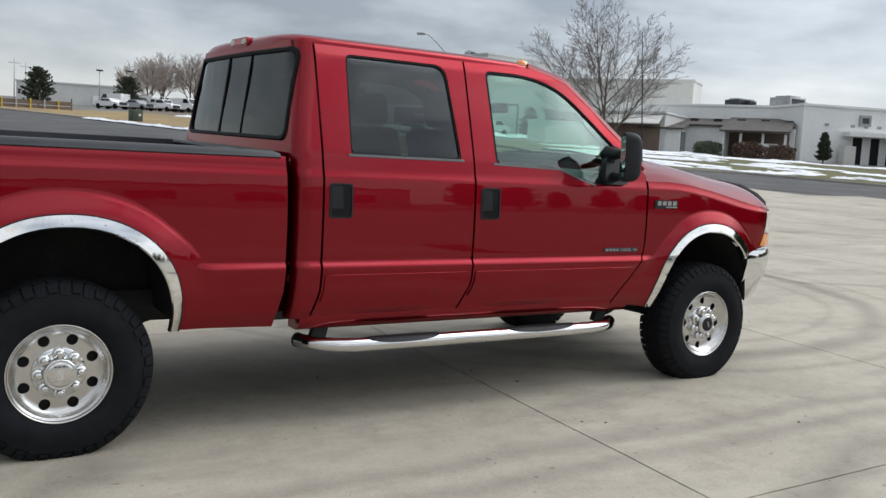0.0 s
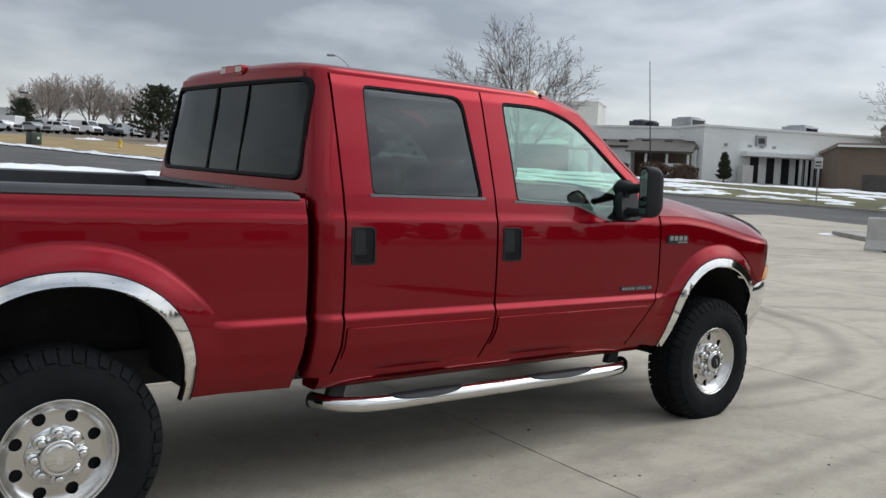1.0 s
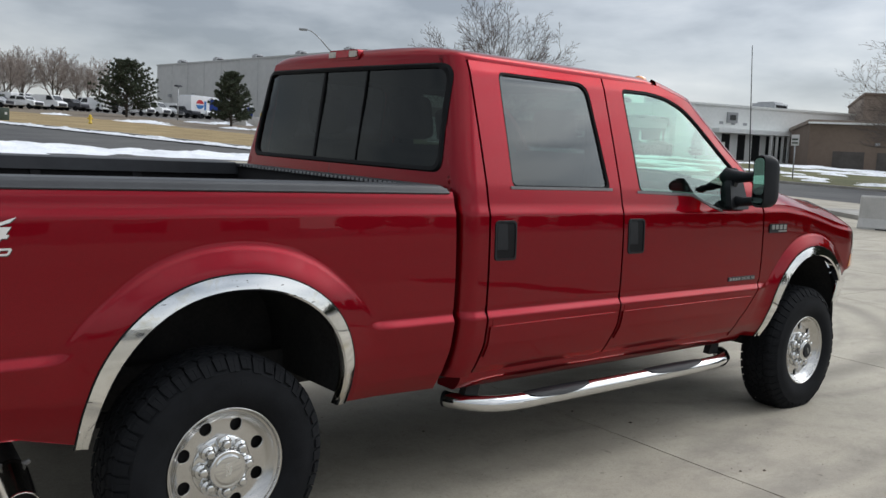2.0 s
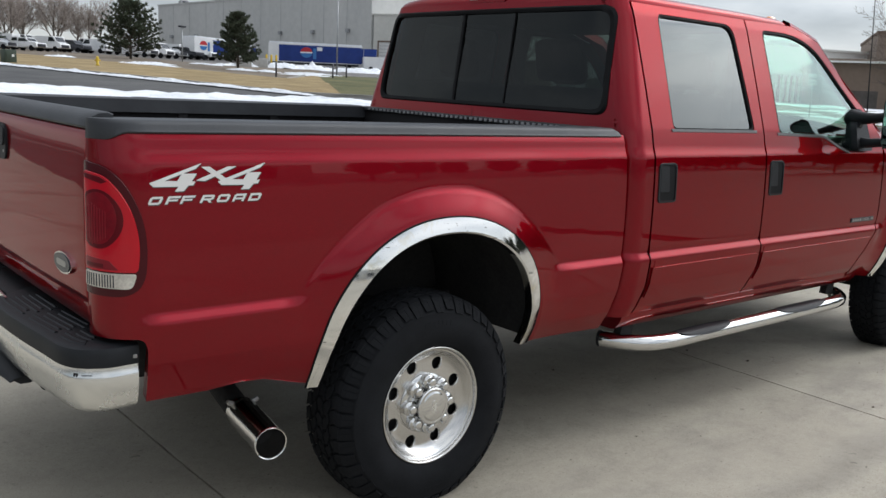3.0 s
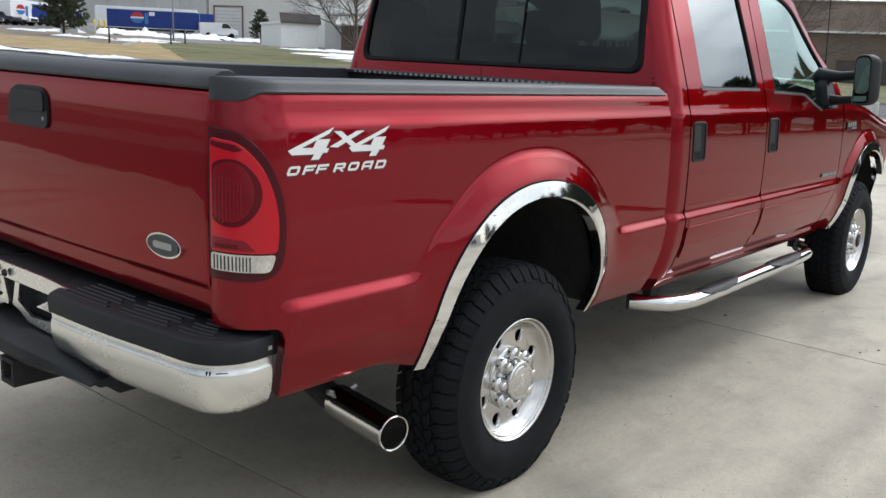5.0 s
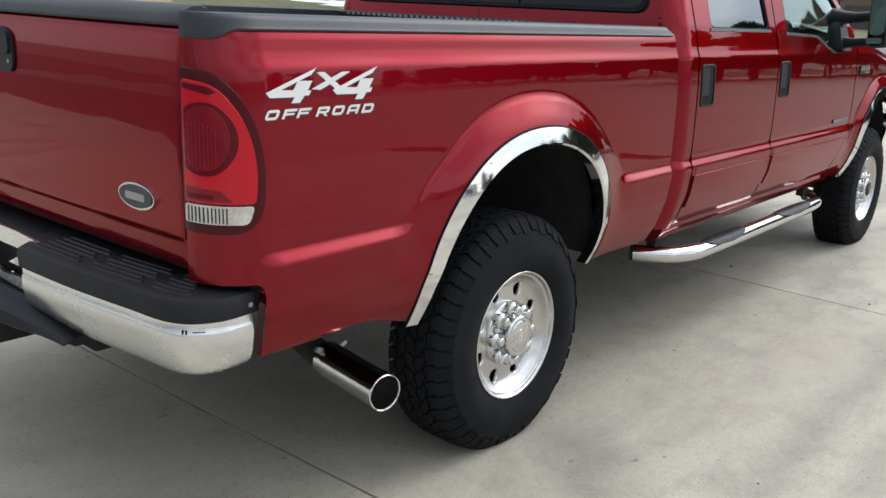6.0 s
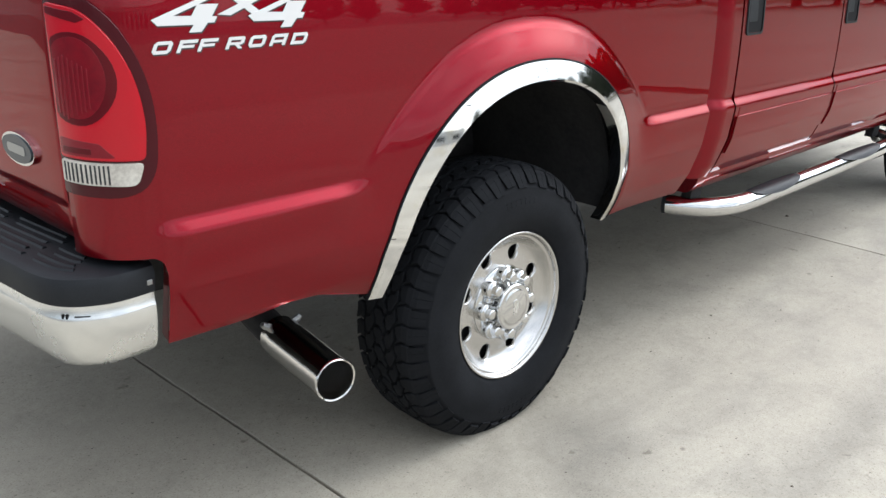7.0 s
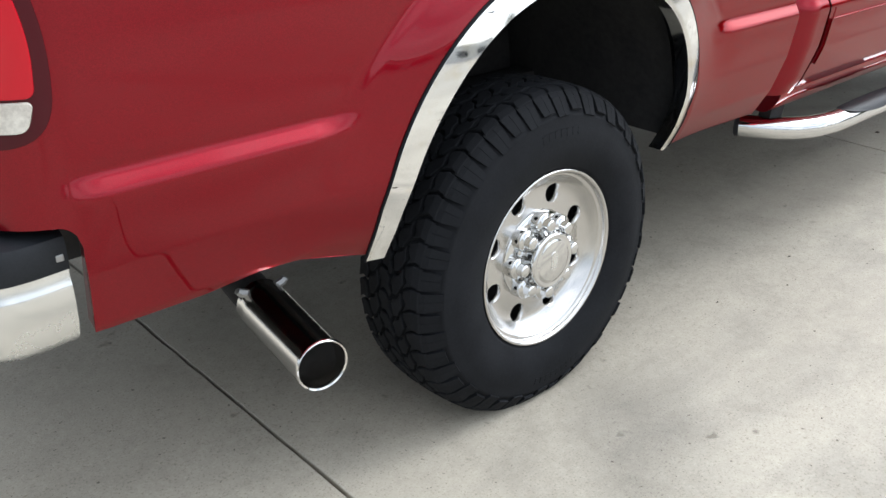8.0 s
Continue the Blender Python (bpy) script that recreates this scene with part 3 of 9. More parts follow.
def cab_surface(s, z):
    """Side, rounded corner and back wall of the cab: s falls from the door's gap round to the back."""
    d = float(np.interp(z, CAB_Z, CAB_D))
    x0 = cab_rear_x(z) + CAB_R
    if s >= x0:
        return Vector((s, OUT + d, z))
    a = (x0 - s) / CAB_R
    if a < math.pi / 2:
        return Vector((x0 - CAB_R * math.sin(a), OUT + d + CAB_R * (1 - math.cos(a)), z))
    y = OUT + d + CAB_R + (a - math.pi / 2) * CAB_R
    return Vector((cab_rear_x(z) + 0.03 * (abs(y - YC) / 0.85) ** 2.5 - 0.03, y, z))


def back_s(y, z):
    """The s at which the cab's back wall stands at y."""
    d = float(np.interp(z, CAB_Z, CAB_D))
    return cab_rear_x(z) + CAB_R - CAB_R * math.pi / 2 - (y - OUT - d - CAB_R)


def panel(name, lofts, surface, mat, parent, outline=None, lip=0.022, label="", lift=0.0, both=True):
    """A sheet of bodywork: patches between pairs of lines in (s, z), bent to the surface, with folded edges. Built on the passenger side and mirrored."""
    made = []

    def frame_at(s, z):
        h = 0.002
        p = surface(s, z)
        n = (surface(s + h, z) - surface(s - h, z)).cross(surface(s, z + h) - surface(s, z - h)).normalized()
        if n.dot(p - Vector((1.8 if abs(p.x - 1.8) < 2.4 else p.x * 0.6, YC, 1.1))) < 0:
            n = -n
        return p + n * lift, n

    verts, norms, faces, seen = [], [], [], {}
    for a, b, n in lofts:
        m, ids = len(a), []
        for j in range(n + 1):
            t = j / n
            for p, q in zip(a, b):
                v, nn = frame_at(p[0] + (q[0] - p[0]) * t, p[1] + (q[1] - p[1]) * t)
                key = (round(v.x, 5), round(v.y, 5), round(v.z, 5))
                if key not in seen:
                    seen[key] = len(verts)
                    verts.append(v)
                    norms.append(nn)
                ids.append(seen[key])
        for j in range(n):
            for i in range(m - 1):
                q = tuple(ids[k] for k in (j * m + i, j * m + i + 1, (j + 1) * m + i + 1, (j + 1) * m + i))
                if len(set(q)) < 3:
                    continue
                if len(set(q)) == 3:
                    q = tuple(dict.fromkeys(q))
                    faces.append(q if (verts[q[1]] - verts[q[0]]).cross(verts[q[2]] - verts[q[0]]).dot(norms[q[0]]) > 0 else q[::-1])
                    continue
                fn = (verts[q[2]] - verts[q[0]]).cross(verts[q[3]] - verts[q[1]])
                faces.append(q if fn.dot(norms[q[0]]) > 0 else q[::-1])
    for line in outline or []:
        o, m = len(verts), len(line)
        fr = [frame_at(*p) for p in line]
        for i, (v, nn) in enumerate(fr):
            t = (fr[min(i + 1, m - 1)][0] - fr[max(i - 1, 0)][0]).normalized()
            side = t.cross(nn)
            verts += [v, v - nn * 0.004 + side * 0.0015, v - nn * lip]
            norms += [(nn + side).normalized(), side, side]
        for i in range(m - 1):
            for k in range(2):
                q = (o + i * 3 + k, o + i * 3 + k + 1, o + (i + 1) * 3 + k + 1, o + (i + 1) * 3 + k)
                fn = (verts[q[2]] - verts[q[0]]).cross(verts[q[3]] - verts[q[1]])
                faces.append(q if fn.dot(norms[q[0]]) > 0 else q[::-1])
    made.append(ob_from(name, verts, faces, mat, parent, label, True, norms))
    if both:
        mv = [Vector((v.x, 2 * YC - v.y, v.z)) for v in verts]
        mn = [Vector((n.x, -n.y, n.z)) for n in norms]
        made.append(ob_from(name, mv, [f[::-1] for f in faces], mat, parent, label, True, mn))
    for ob in made:
        ob.matrix_parent_inverse = TRUCK_INV
    return made


def tp(name, geo, mat, label="", smooth=True, mirror=False, parent=None, face=None):
    """A part of the truck from vertices and faces in world places; mirror also builds the other side."""
    out = []
    for k in range(2 if mirror else 1):
        v, f = geo
        if k:
            v = [Vector((p[0], 2 * YC - p[1], p[2])) for p in v]
        bm = fixed_normals(v, f)
        if face and sum(q.normal.dot(Vector(face)) for q in bm.faces) < 0:
            bmesh.ops.reverse_faces(bm, faces=bm.faces)
        ob = part(name, bm, mat, None, label, smooth)
        ob.parent = parent or TRUCK
        ob.matrix_parent_inverse = Matrix() if parent and parent is not TRUCK else TRUCK_INV
        out.append(ob)
    return out


def zs(lo, hi, n=130):
    return [lo + (hi - lo) * k / n for k in range(n + 1)]


def bed_low(s):
    """Height of the load bed's lower edge, which lifts a little over the exhaust."""
    return float(np.interp(s, (-1.05, -0.85, -0.74, -0.66, -0.58, -0.48), (0.608, 0.606, 0.616, 0.610, 0.582, 0.562)))


def build_bed():
    N = 54
    arch = [arch_point(R_ARCH, 180 - 180 * k / 322) for k in range(323)]
    arch = [(R_ARCH[0] - R_ARCH[2], 0.560)] + arch + [(R_ARCH[0] + R_ARCH[2] - 0.034, 0.556)]

    def column(q):
        return [(q, z) for z in zs(bed_low(q), 0.765, 40)[:-1] + zs(0.765, 1.37, 90)]
    outer = column(-0.66) + resample([(-0.66, 1.37), (0.66, 1.37)], [64])[1:-1] + [(0.66, z) for z in zs(0.553, 1.37)[::-1]]
    lofts = [(arch, outer, N)]
    cols = [-0.66, -0.70, -0.74, -0.79, -0.85, -1.037]
    for s0, s1, n in zip(cols, cols[1:], (2, 2, 2, 3, 8)):
        lofts.append((column(s0), column(s1), n))
    s_end = S_REAR
    # a rounded notch leaves room for the bumper's end
    notch = [(-1.037 - 0.006 * k, 0.800 - 0.035 * (1 - math.sqrt(max(0.0, 1 - (1 - k / 5) ** 2)))) for k in range(6)]
    edge = notch + [(s_end, 0.800)]
    for (s0, z0), (s1, z1) in zip(edge, edge[1:]):
        lofts.append(([(s0, z) for z in zs(z0, 1.37, 90)], [(s1, z) for z in zs(z1, 1.37, 90)], 30 if s1 == s_end else 1))
    front = [(0.985 + 0.012 * math.sin((z - 0.58) * 3.6) - 0.02 * sstep(0.75, 0.56, z), z) for z in zs(0.542, 1.37)]
    lofts.append(([(0.66, z) for z in zs(0.553, 1.37)], front, 6))
    lines = [front, arch, [(-0.488, 0.560)] + [(q, bed_low(q)) for q in cols] + edge, [(s_end, z) for z in zs(0.800, 1.37, 20)],
             [(0.498, 0.556), (0.66, 0.553), (0.965, 0.542)]]
    return panel("bed_side", lofts, bed_surface, PAINT, TRUCK, lines, 0.03)


def door_lower(left, right, z0, z1, n=18):
    return [([(left(z), z) for z in zs(z0, z1)], [(right(z), z) for z in zs(z0, z1)], n)]


def rear_edge(z):
    return 1.182 - 0.035 * sstep(0.74, 0.56, z)


def mid_edge(z):
    return 2.070 - 0.065 * sstep(0.76, 0.56, z)


def front_edge(z):
    return 3.345 - 0.20 * sstep(0.92, 0.545, z)


REAR_WIN = [(1.335, 1.395), (1.350, 1.895), (1.945, 1.895), (1.992, 1.395)]
FRONT_WIN = [(2.215, 1.385), (2.205, 1.892), (2.500, 1.895), (2.740, 1.830), (2.935, 1.690), (3.135, 1.510), (3.150, 1.295), (2.925, 1.292), (2.790, 1.330), (2.660, 1.375)]
REAR_WIN_R = rounded(REAR_WIN, [0.03, 0.035, 0.075, 0.03])
FRONT_WIN_R = rounded(FRONT_WIN, [0.03, 0.035, 0.12, 0.12, 0.1, 0.03, 0.03, 0.06, 0.05, 0.05])


def ring(inner, center, target):
    """Pairs each point of a closed inner outline with the point where its ray from center meets the outer outline."""
    a, b = [], []
    n = len(target)
    for p in inner + inner[:1]:
        d = (p[0] - center[0], p[1] - center[1])
        best = None
        for i in range(n):
            q0, q1 = target[i], target[(i + 1) % n]
            ex, ez = q1[0] - q0[0], q1[1] - q0[1]
            den = d[0] * ez - d[1] * ex
            if abs(den) < 1e-9:
                continue
            t = ((q0[0] - center[0]) * ez - (q0[1] - center[1]) * ex) / den
            u = ((q0[0] - center[0]) * d[1] - (q0[1] - center[1]) * d[0]) / den
            if t > 0 and -1e-6 <= u <= 1 + 1e-6 and (best is None or t < best):
                best = t
        a.append(p)
        b.append((center[0] + d[0] * best, center[1] + d[1] * best))
    return a, b


def dense(outline, step=0.012):
    out = []
    for i, p in enumerate(outline):
        q = outline[(i + 1) % len(outline)]
        n = max(1, int(math.hypot(q[0] - p[0], q[1] - p[1]) / step))
        out += [(p[0] + (q[0] - p[0]) * k / n, p[1] + (q[1] - p[1]) * k / n) for k in range(n)]
    return out


GAP = 0.0058


def with_corners(inner, center, target):
    """Adds to the inner outline the points that look at the corners of the target, so that these stay sharp."""
    ang = lambda p: math.atan2(p[1] - center[1], p[0] - center[0])
    pts = [(ang(p), p) for p in inner]
    n = len(inner)
    for c in target:
        d = (c[0] - center[0], c[1] - center[1])
        for i in range(n):
            q0, q1 = inner[i], inner[(i + 1) % n]
            ex, ez = q1[0] - q0[0], q1[1] - q0[1]
            den = d[0] * ez - d[1] * ex
            if abs(den) < 1e-9:
                continue
            t = ((q0[0] - center[0]) * ez - (q0[1] - center[1]) * ex) / den
            u = ((q0[0] - center[0]) * d[1] - (q0[1] - center[1]) * d[0]) / den
            if t > 0 and 0 <= u < 1:
                pts.append((ang(c), (center[0] + d[0] * t, center[1] + d[1] * t)))
    pts.sort(key=lambda e: e[0])
    return [p for _, p in pts]


def build_doors():
    doors = {}
    # rear door
    L, R = (lambda z: rear_edge(z) + GAP), (lambda z: mid_edge(z) - GAP)
    target = [(L(1.33), 1.33), (L(1.9), 1.93), (R(1.9), 1.93), (R(1.33), 1.33)]
    c = (1.66, 1.64)
    inner = with_corners(dense(REAR_WIN_R), c, target)
    a, b = ring(inner, c, target)
    lofts = door_lower(L, R, 0.590, 1.33) + [(a, b, 8)]
    lines = [[(L(z), z) for z in zs(0.59, 1.93, 40)], [(R(z), z) for z in zs(0.59, 1.93, 40)], [(L(1.9), 1.93), (R(1.9), 1.93)], [(L(0.59), 0.59), (R(0.59), 0.59)], a]
    doors["rear"] = panel("rear_door", lofts, cab_side, PAINT, TRUCK, lines, 0.025)
    trims = [("rear", a, b)]
    # front door
    L, R = (lambda z: mid_edge(z) + GAP), (lambda z: front_edge(z) - GAP)
    target = [(L(1.24), 1.24), (L(1.9), 1.93), (2.53, 1.935), (2.79, 1.868), (2.985, 1.728), (3.20, 1.535), (3.335, 1.36), (R(1.3), 1.24)]
    c = (2.62, 1.60)
    inner = with_corners(dense(FRONT_WIN_R), c, target)
    a, b = ring(inner, c, target)
    lofts = door_lower(L, R, 0.590, 1.24, 26) + [(a, b, 8)]
    top = [(L(1.9), 1.93), (2.53, 1.935), (2.79, 1.868), (2.985, 1.728), (3.20, 1.535), (3.335, 1.36)]
    lines = [[(L(z), z) for z in zs(0.59, 1.93, 40)], [(R(z), z) for z in zs(0.59, 1.36, 40)], top, [(L(0.59), 0.59), (R(0.59), 0.59)], a]
    doors["front"] = panel("front_door", lofts, cab_side, PAINT, TRUCK, lines, 0.025)
    trims.append(("front", a, b))
    for key, a, b in trims:
        for o, p in zip(panel("window_trim", [(a, b, 4)], cab_side, DASH, TRUCK, None, 0, "grey inner window trim", -0.026), doors[key]):
            o.parent, o.matrix_parent_inverse = p, Matrix()
    for key, win, glass in (("rear", REAR_WIN_R, GLASS_DARK), ("front", FRONT_WIN_R, GLASS_CLEAR)):
        c = (sum(p[0] for p in win) / len(win), sum(p[1] for p in win) / len(win))
        d = dense(win, 0.02)
        small = [(c[0] + (p[0] - c[0]) * 0.972, c[1] + (p[1] - c[1]) * 0.966) for p in d]
        big = [(c[0] + (p[0] - c[0]) * 1.012, c[1] + (p[1] - c[1]) * 1.02) for p in d]
        # rubber seal round the pane, then the pane itself
        seal = panel("window_seal", [(big + big[:1], small + small[:1], 3)], cab_side, TRIM_BLACK, TRUCK, [small + small[:1]], 0.02, "black rubber window seal", -0.003)
        core = [(c[0], c[1])] * (len(small) + 1)
        pane = panel("window_pane", [(small + small[:1], core, 6)], cab_side, glass, TRUCK, None, 0, "dark tinted glass" if key == "rear" else "pale green glass", -0.012)
        for o in seal + pane:
            i = 0 if o.data.vertices[0].co.y < YC else 1
            o.parent = doors[key][i]
            o.matrix_parent_inverse = Matrix()
        for o in pane:
            o.visible_shadow = False
    # bright belt strips under the panes
    for key, low in (("rear", [(1.322, 1.386), (2.004, 1.386)]), ("front", [(2.196, 1.377), (2.655, 1.367), (2.735, 1.342), (2.80, 1.317), (2.92, 1.283)])):
        low = resample(low, [16] * (len(low) - 1))
        high = [(x, z + 0.012) for x, z in low]
        for o in panel("belt_strip", [(low, high, 3)], cab_side, BELT, TRUCK, [low, high], 0.008, "grey satin belt strip", 0.0035):
            o.parent, o.matrix_parent_inverse = doors[key][0 if o.data.vertices[0].co.y < YC else 1], Matrix()
    return doors


def build_cab():
    top, belt = 1.945, 1.36
    # back wall and corners round the rear window (passenger half, mirrored)
    zc = 1.70
    win = rounded([(0.172, 1.448), (0.208, 1.905), (2 * YC - 0.208, 1.905), (2 * YC - 0.172, 1.448)], [0.06, 0.07, 0.07, 0.06], 6)
    half = [p for p in dense(win, 0.012) if p[0] <= YC + 1e-6]
    half.sort(key=lambda p: math.atan2(p[1] - zc, YC - p[0]))
    half = [(YC, 1.448)] + half + [(YC, 1.905)]
    a, b = [], []
    edge = rear_edge(1.5) - GAP
    for y, z in half:
        a.append((back_s(y, z), z))
        # out from the window's middle to the door's gap, the roof or the belt
        dy, dz = YC - y, z - zc
        k = min([(YC + 0.18) / dy if dy > 1e-6 else 1e9, (top - zc) / dz if dz > 1e-6 else 1e9, (belt - zc) / dz if dz < -1e-6 else 1e9])
        yy, z2 = YC - dy * k, zc + dz * k
        s2 = back_s(yy, z2)
        b.append((min(s2, edge), z2))
    lofts = [(a, b, 34)]
    # corner below the belt
    low = zs(0.575, belt, 60)
    lofts.append(([(rear_edge(z) - GAP, z) for z in low], [(back_s(0.25, z), z) for z in low], 22))
    lines = [[(rear_edge(z) - GAP, z) for z in zs(0.575, top, 40)], a]
    panel("cab_corner", lofts, cab_surface, PAINT, TRUCK, lines, 0.03)
    # rear window: rubber frame, three panes
    def back_pt(y, z, lift):
        yy = y if y <= YC else 2 * YC - y
        p = cab_surface(back_s(yy, z), z)
        return Vector((p.x - lift, y, z))
    w = dense(win, 0.03)
    inn = [(YC + (p[0] - YC) * 0.978, 1.68 + (p[1] - 1.68) * 0.935) for p in w]
    out = [(YC + (p[0] - YC) * 1.012, 1.68 + (p[1] - 1.68) * 1.03) for p in w]
    n = len(w)
    v = [back_pt(*p, 0.003) for p in out] + [back_pt(*p, 0.010) for p in w] + [back_pt(*p, 0.006) for p in inn] + [back_pt(*p, -0.012) for p in inn]
    f = [(k * n + i, k * n + (i + 1) % n, (k + 1) * n + (i + 1) % n, (k + 1) * n + i) for k in range(3) for i in range(n)]
    tp("rear_window_frame", (v, f), TRIM_BLACK, "black rubber rear window frame")
    lo, hi = min(p[0] for p in inn), max(p[0] for p in inn)
    cuts = [lo, 0.785, 1.155, hi]
    for y0, y1 in zip(cuts, cuts[1:]):
        m = 8
        vv = [back_pt(y0 + 0.004 + (y1 - y0 - 0.008) * i / m, 1.455 + 0.447 * j / m, -0.006) for j in range(m + 1) for i in range(m + 1)]
        ff = [(j * (m + 1) + i, j * (m + 1) + i + 1, (j + 1) * (m + 1) + i + 1, (j + 1) * (m + 1) + i) for j in range(m) for i in range(m)]
        g = tp("rear_window_pane", (vv, ff), GLASS_REAR, "dark tinted glass", parent=TRUCK, face=(-1, 0, 0))[0]
        g.visible_shadow = False
    for y, hw in ((cuts[1], 0.003), (cuts[2], 0.009)):
        vv, ff = merged([extruded([(y - hw, 1.46), (y + hw, 1.46), (y + hw, 1.90), (y - hw, 1.90)], 0.010, lambda a_, b_, d_: back_pt(a_, b_, 0.000 - d_))])
        tp("window_divider", (vv, ff), TRIM_BLACK, "", False)
    # roof: cross sections from the back edge to the windscreen header
    verts, faces, m = [], [], 41
    stations = [(1.114, 0.00, 0.0), (1.116, 0.30, 0.02), (1.123, 0.60, 0.04), (1.140, 0.86, 0.045), (1.17, 0.97, 0.045), (1.26, 1.03, 0.045), (1.7, 1.06, 0.045), (2.1, 1.05, 0.045), (2.45, 0.98, 0.05), (2.60, 0.86, 0.06), (2.68, 0.72, 0.075)]
    for x, h, sd in stations:
        w2 = YC - (OUT + 0.224) - (0.0 if x < 2.4 else (x - 2.4) * 0.10) - (0.085 - math.sqrt(max(0.0, 0.085 ** 2 - (1.198 - x) ** 2)) if x < 1.198 else 0.0)
        z0 = 1.932 - (0.0 if x < 2.5 else (x - 2.5) * 0.12)
        for i in range(m):
            t = math.pi * i / (m - 1)
            c_, s_ = math.cos(t), math.sin(t)
            yv = YC - w2 * math.copysign(abs(c_) ** 0.55, c_)
            verts.append(Vector((x - 0.03 * (1 - abs(c_) ** 2.5) * sstep(1.35, 1.12, x), yv, z0 + 0.066 * h * abs(s_) ** 0.62)))
    for j in range(len(stations) - 1):
        for i in range(m - 1):
            faces.append((j * m + i, j * m + i + 1, (j + 1) * m + i + 1, (j + 1) * m + i))
    tp("roof", (verts, faces), PAINT)
    # front pillars and windscreen
    line = [(2.52, 1.94), (2.79, 1.872), (2.985, 1.732), (3.20, 1.540), (3.36, 1.375)]
    line = resample(line, [6] * 4)
    vv, ff = [], []
    for x, z in line:
        p = cab_side(x, z)
        vv += [p, p + Vector((0.018, 0.02, 0.018)), p + Vector((0.055, 0.075, 0.035)), p + Vector((0.03, 0.10, -0.02))]
    for i in range(len(line) - 1):
        for k in range(3):
            ff.append((i * 4 + k, i * 4 + k + 1, (i + 1) * 4 + k + 1, (i + 1) * 4 + k))
    tp("front_pillar", (vv, ff), PAINT, mirror=True)
    base = [cab_side(x, z) + Vector((0.05, 0.08, 0.025)) for x, z in line]
    vv, ff, m = [], [], 13
    for p in base:
        for i in range(m):
            t = i / (m - 1)
            vv.append(Vector((p.x + 0.16 * (1 - (2 * t - 1) ** 2), p.y + (2 * YC - 2 * p.y) * t, p.z)))
    for j in range(len(base) - 1):
        for i in range(m - 1):
            ff.append((j * m + i, j * m + i + 1, (j + 1) * m + i + 1, (j + 1) * m + i))
    g = tp("windscreen", (vv, ff), GLASS_CLEAR, "pale green windscreen glass", face=(1, 0, 0.5))[0]
    g.visible_shadow = False
    # rocker, floor and firewall close the cab below
    tp("rocker", extruded(rounded([(0.060, 0.612), (0.046, 0.588), (0.054, 0.548), (0.088, 0.508), (0.20, 0.508), (0.20, 0.612)], [0.004, 0.012, 0.03, 0.02, 0.004, 0.004], 5), 2.19, lambda a_, b_, d_: Vector((1.105 + d_, a_, b_))), PAINT, "dark red rocker panel under the doors", True, True)
    boxed_t("cab_floor", (1.12, 0.12, 0.56), (3.4, 2 * YC - 0.12, 0.62), UNDER)
    boxed_t("firewall", (3.36, 0.12, 0.55), (3.40, 2 * YC - 0.12, 1.34), UNDER)
    boxed_t("cab_back_trim", (1.13, 0.10, 0.6), (1.16, 2 * YC - 0.10, 1.42), DASH)


def boxed_t(name, lo, hi, mat, bevel=0.0, label="", mirror=False, parent=None, seg=2):
    out = []
    for k in range(2 if mirror else 1):
        a, b = list(lo), list(hi)
        if k:
            a[1], b[1] = 2 * YC - hi[1], 2 * YC - lo[1]
        ob = boxed(name, a, b, mat, None, bevel, label, seg)
        ob.parent, ob.matrix_parent_inverse = parent or TRUCK, (Matrix() if parent and parent is not TRUCK else TRUCK_INV)
        out.append(ob)
    return out


def fender_top(s):
    return 1.345 - 0.17 * sstep(3.5, 4.75, s) - 0.02


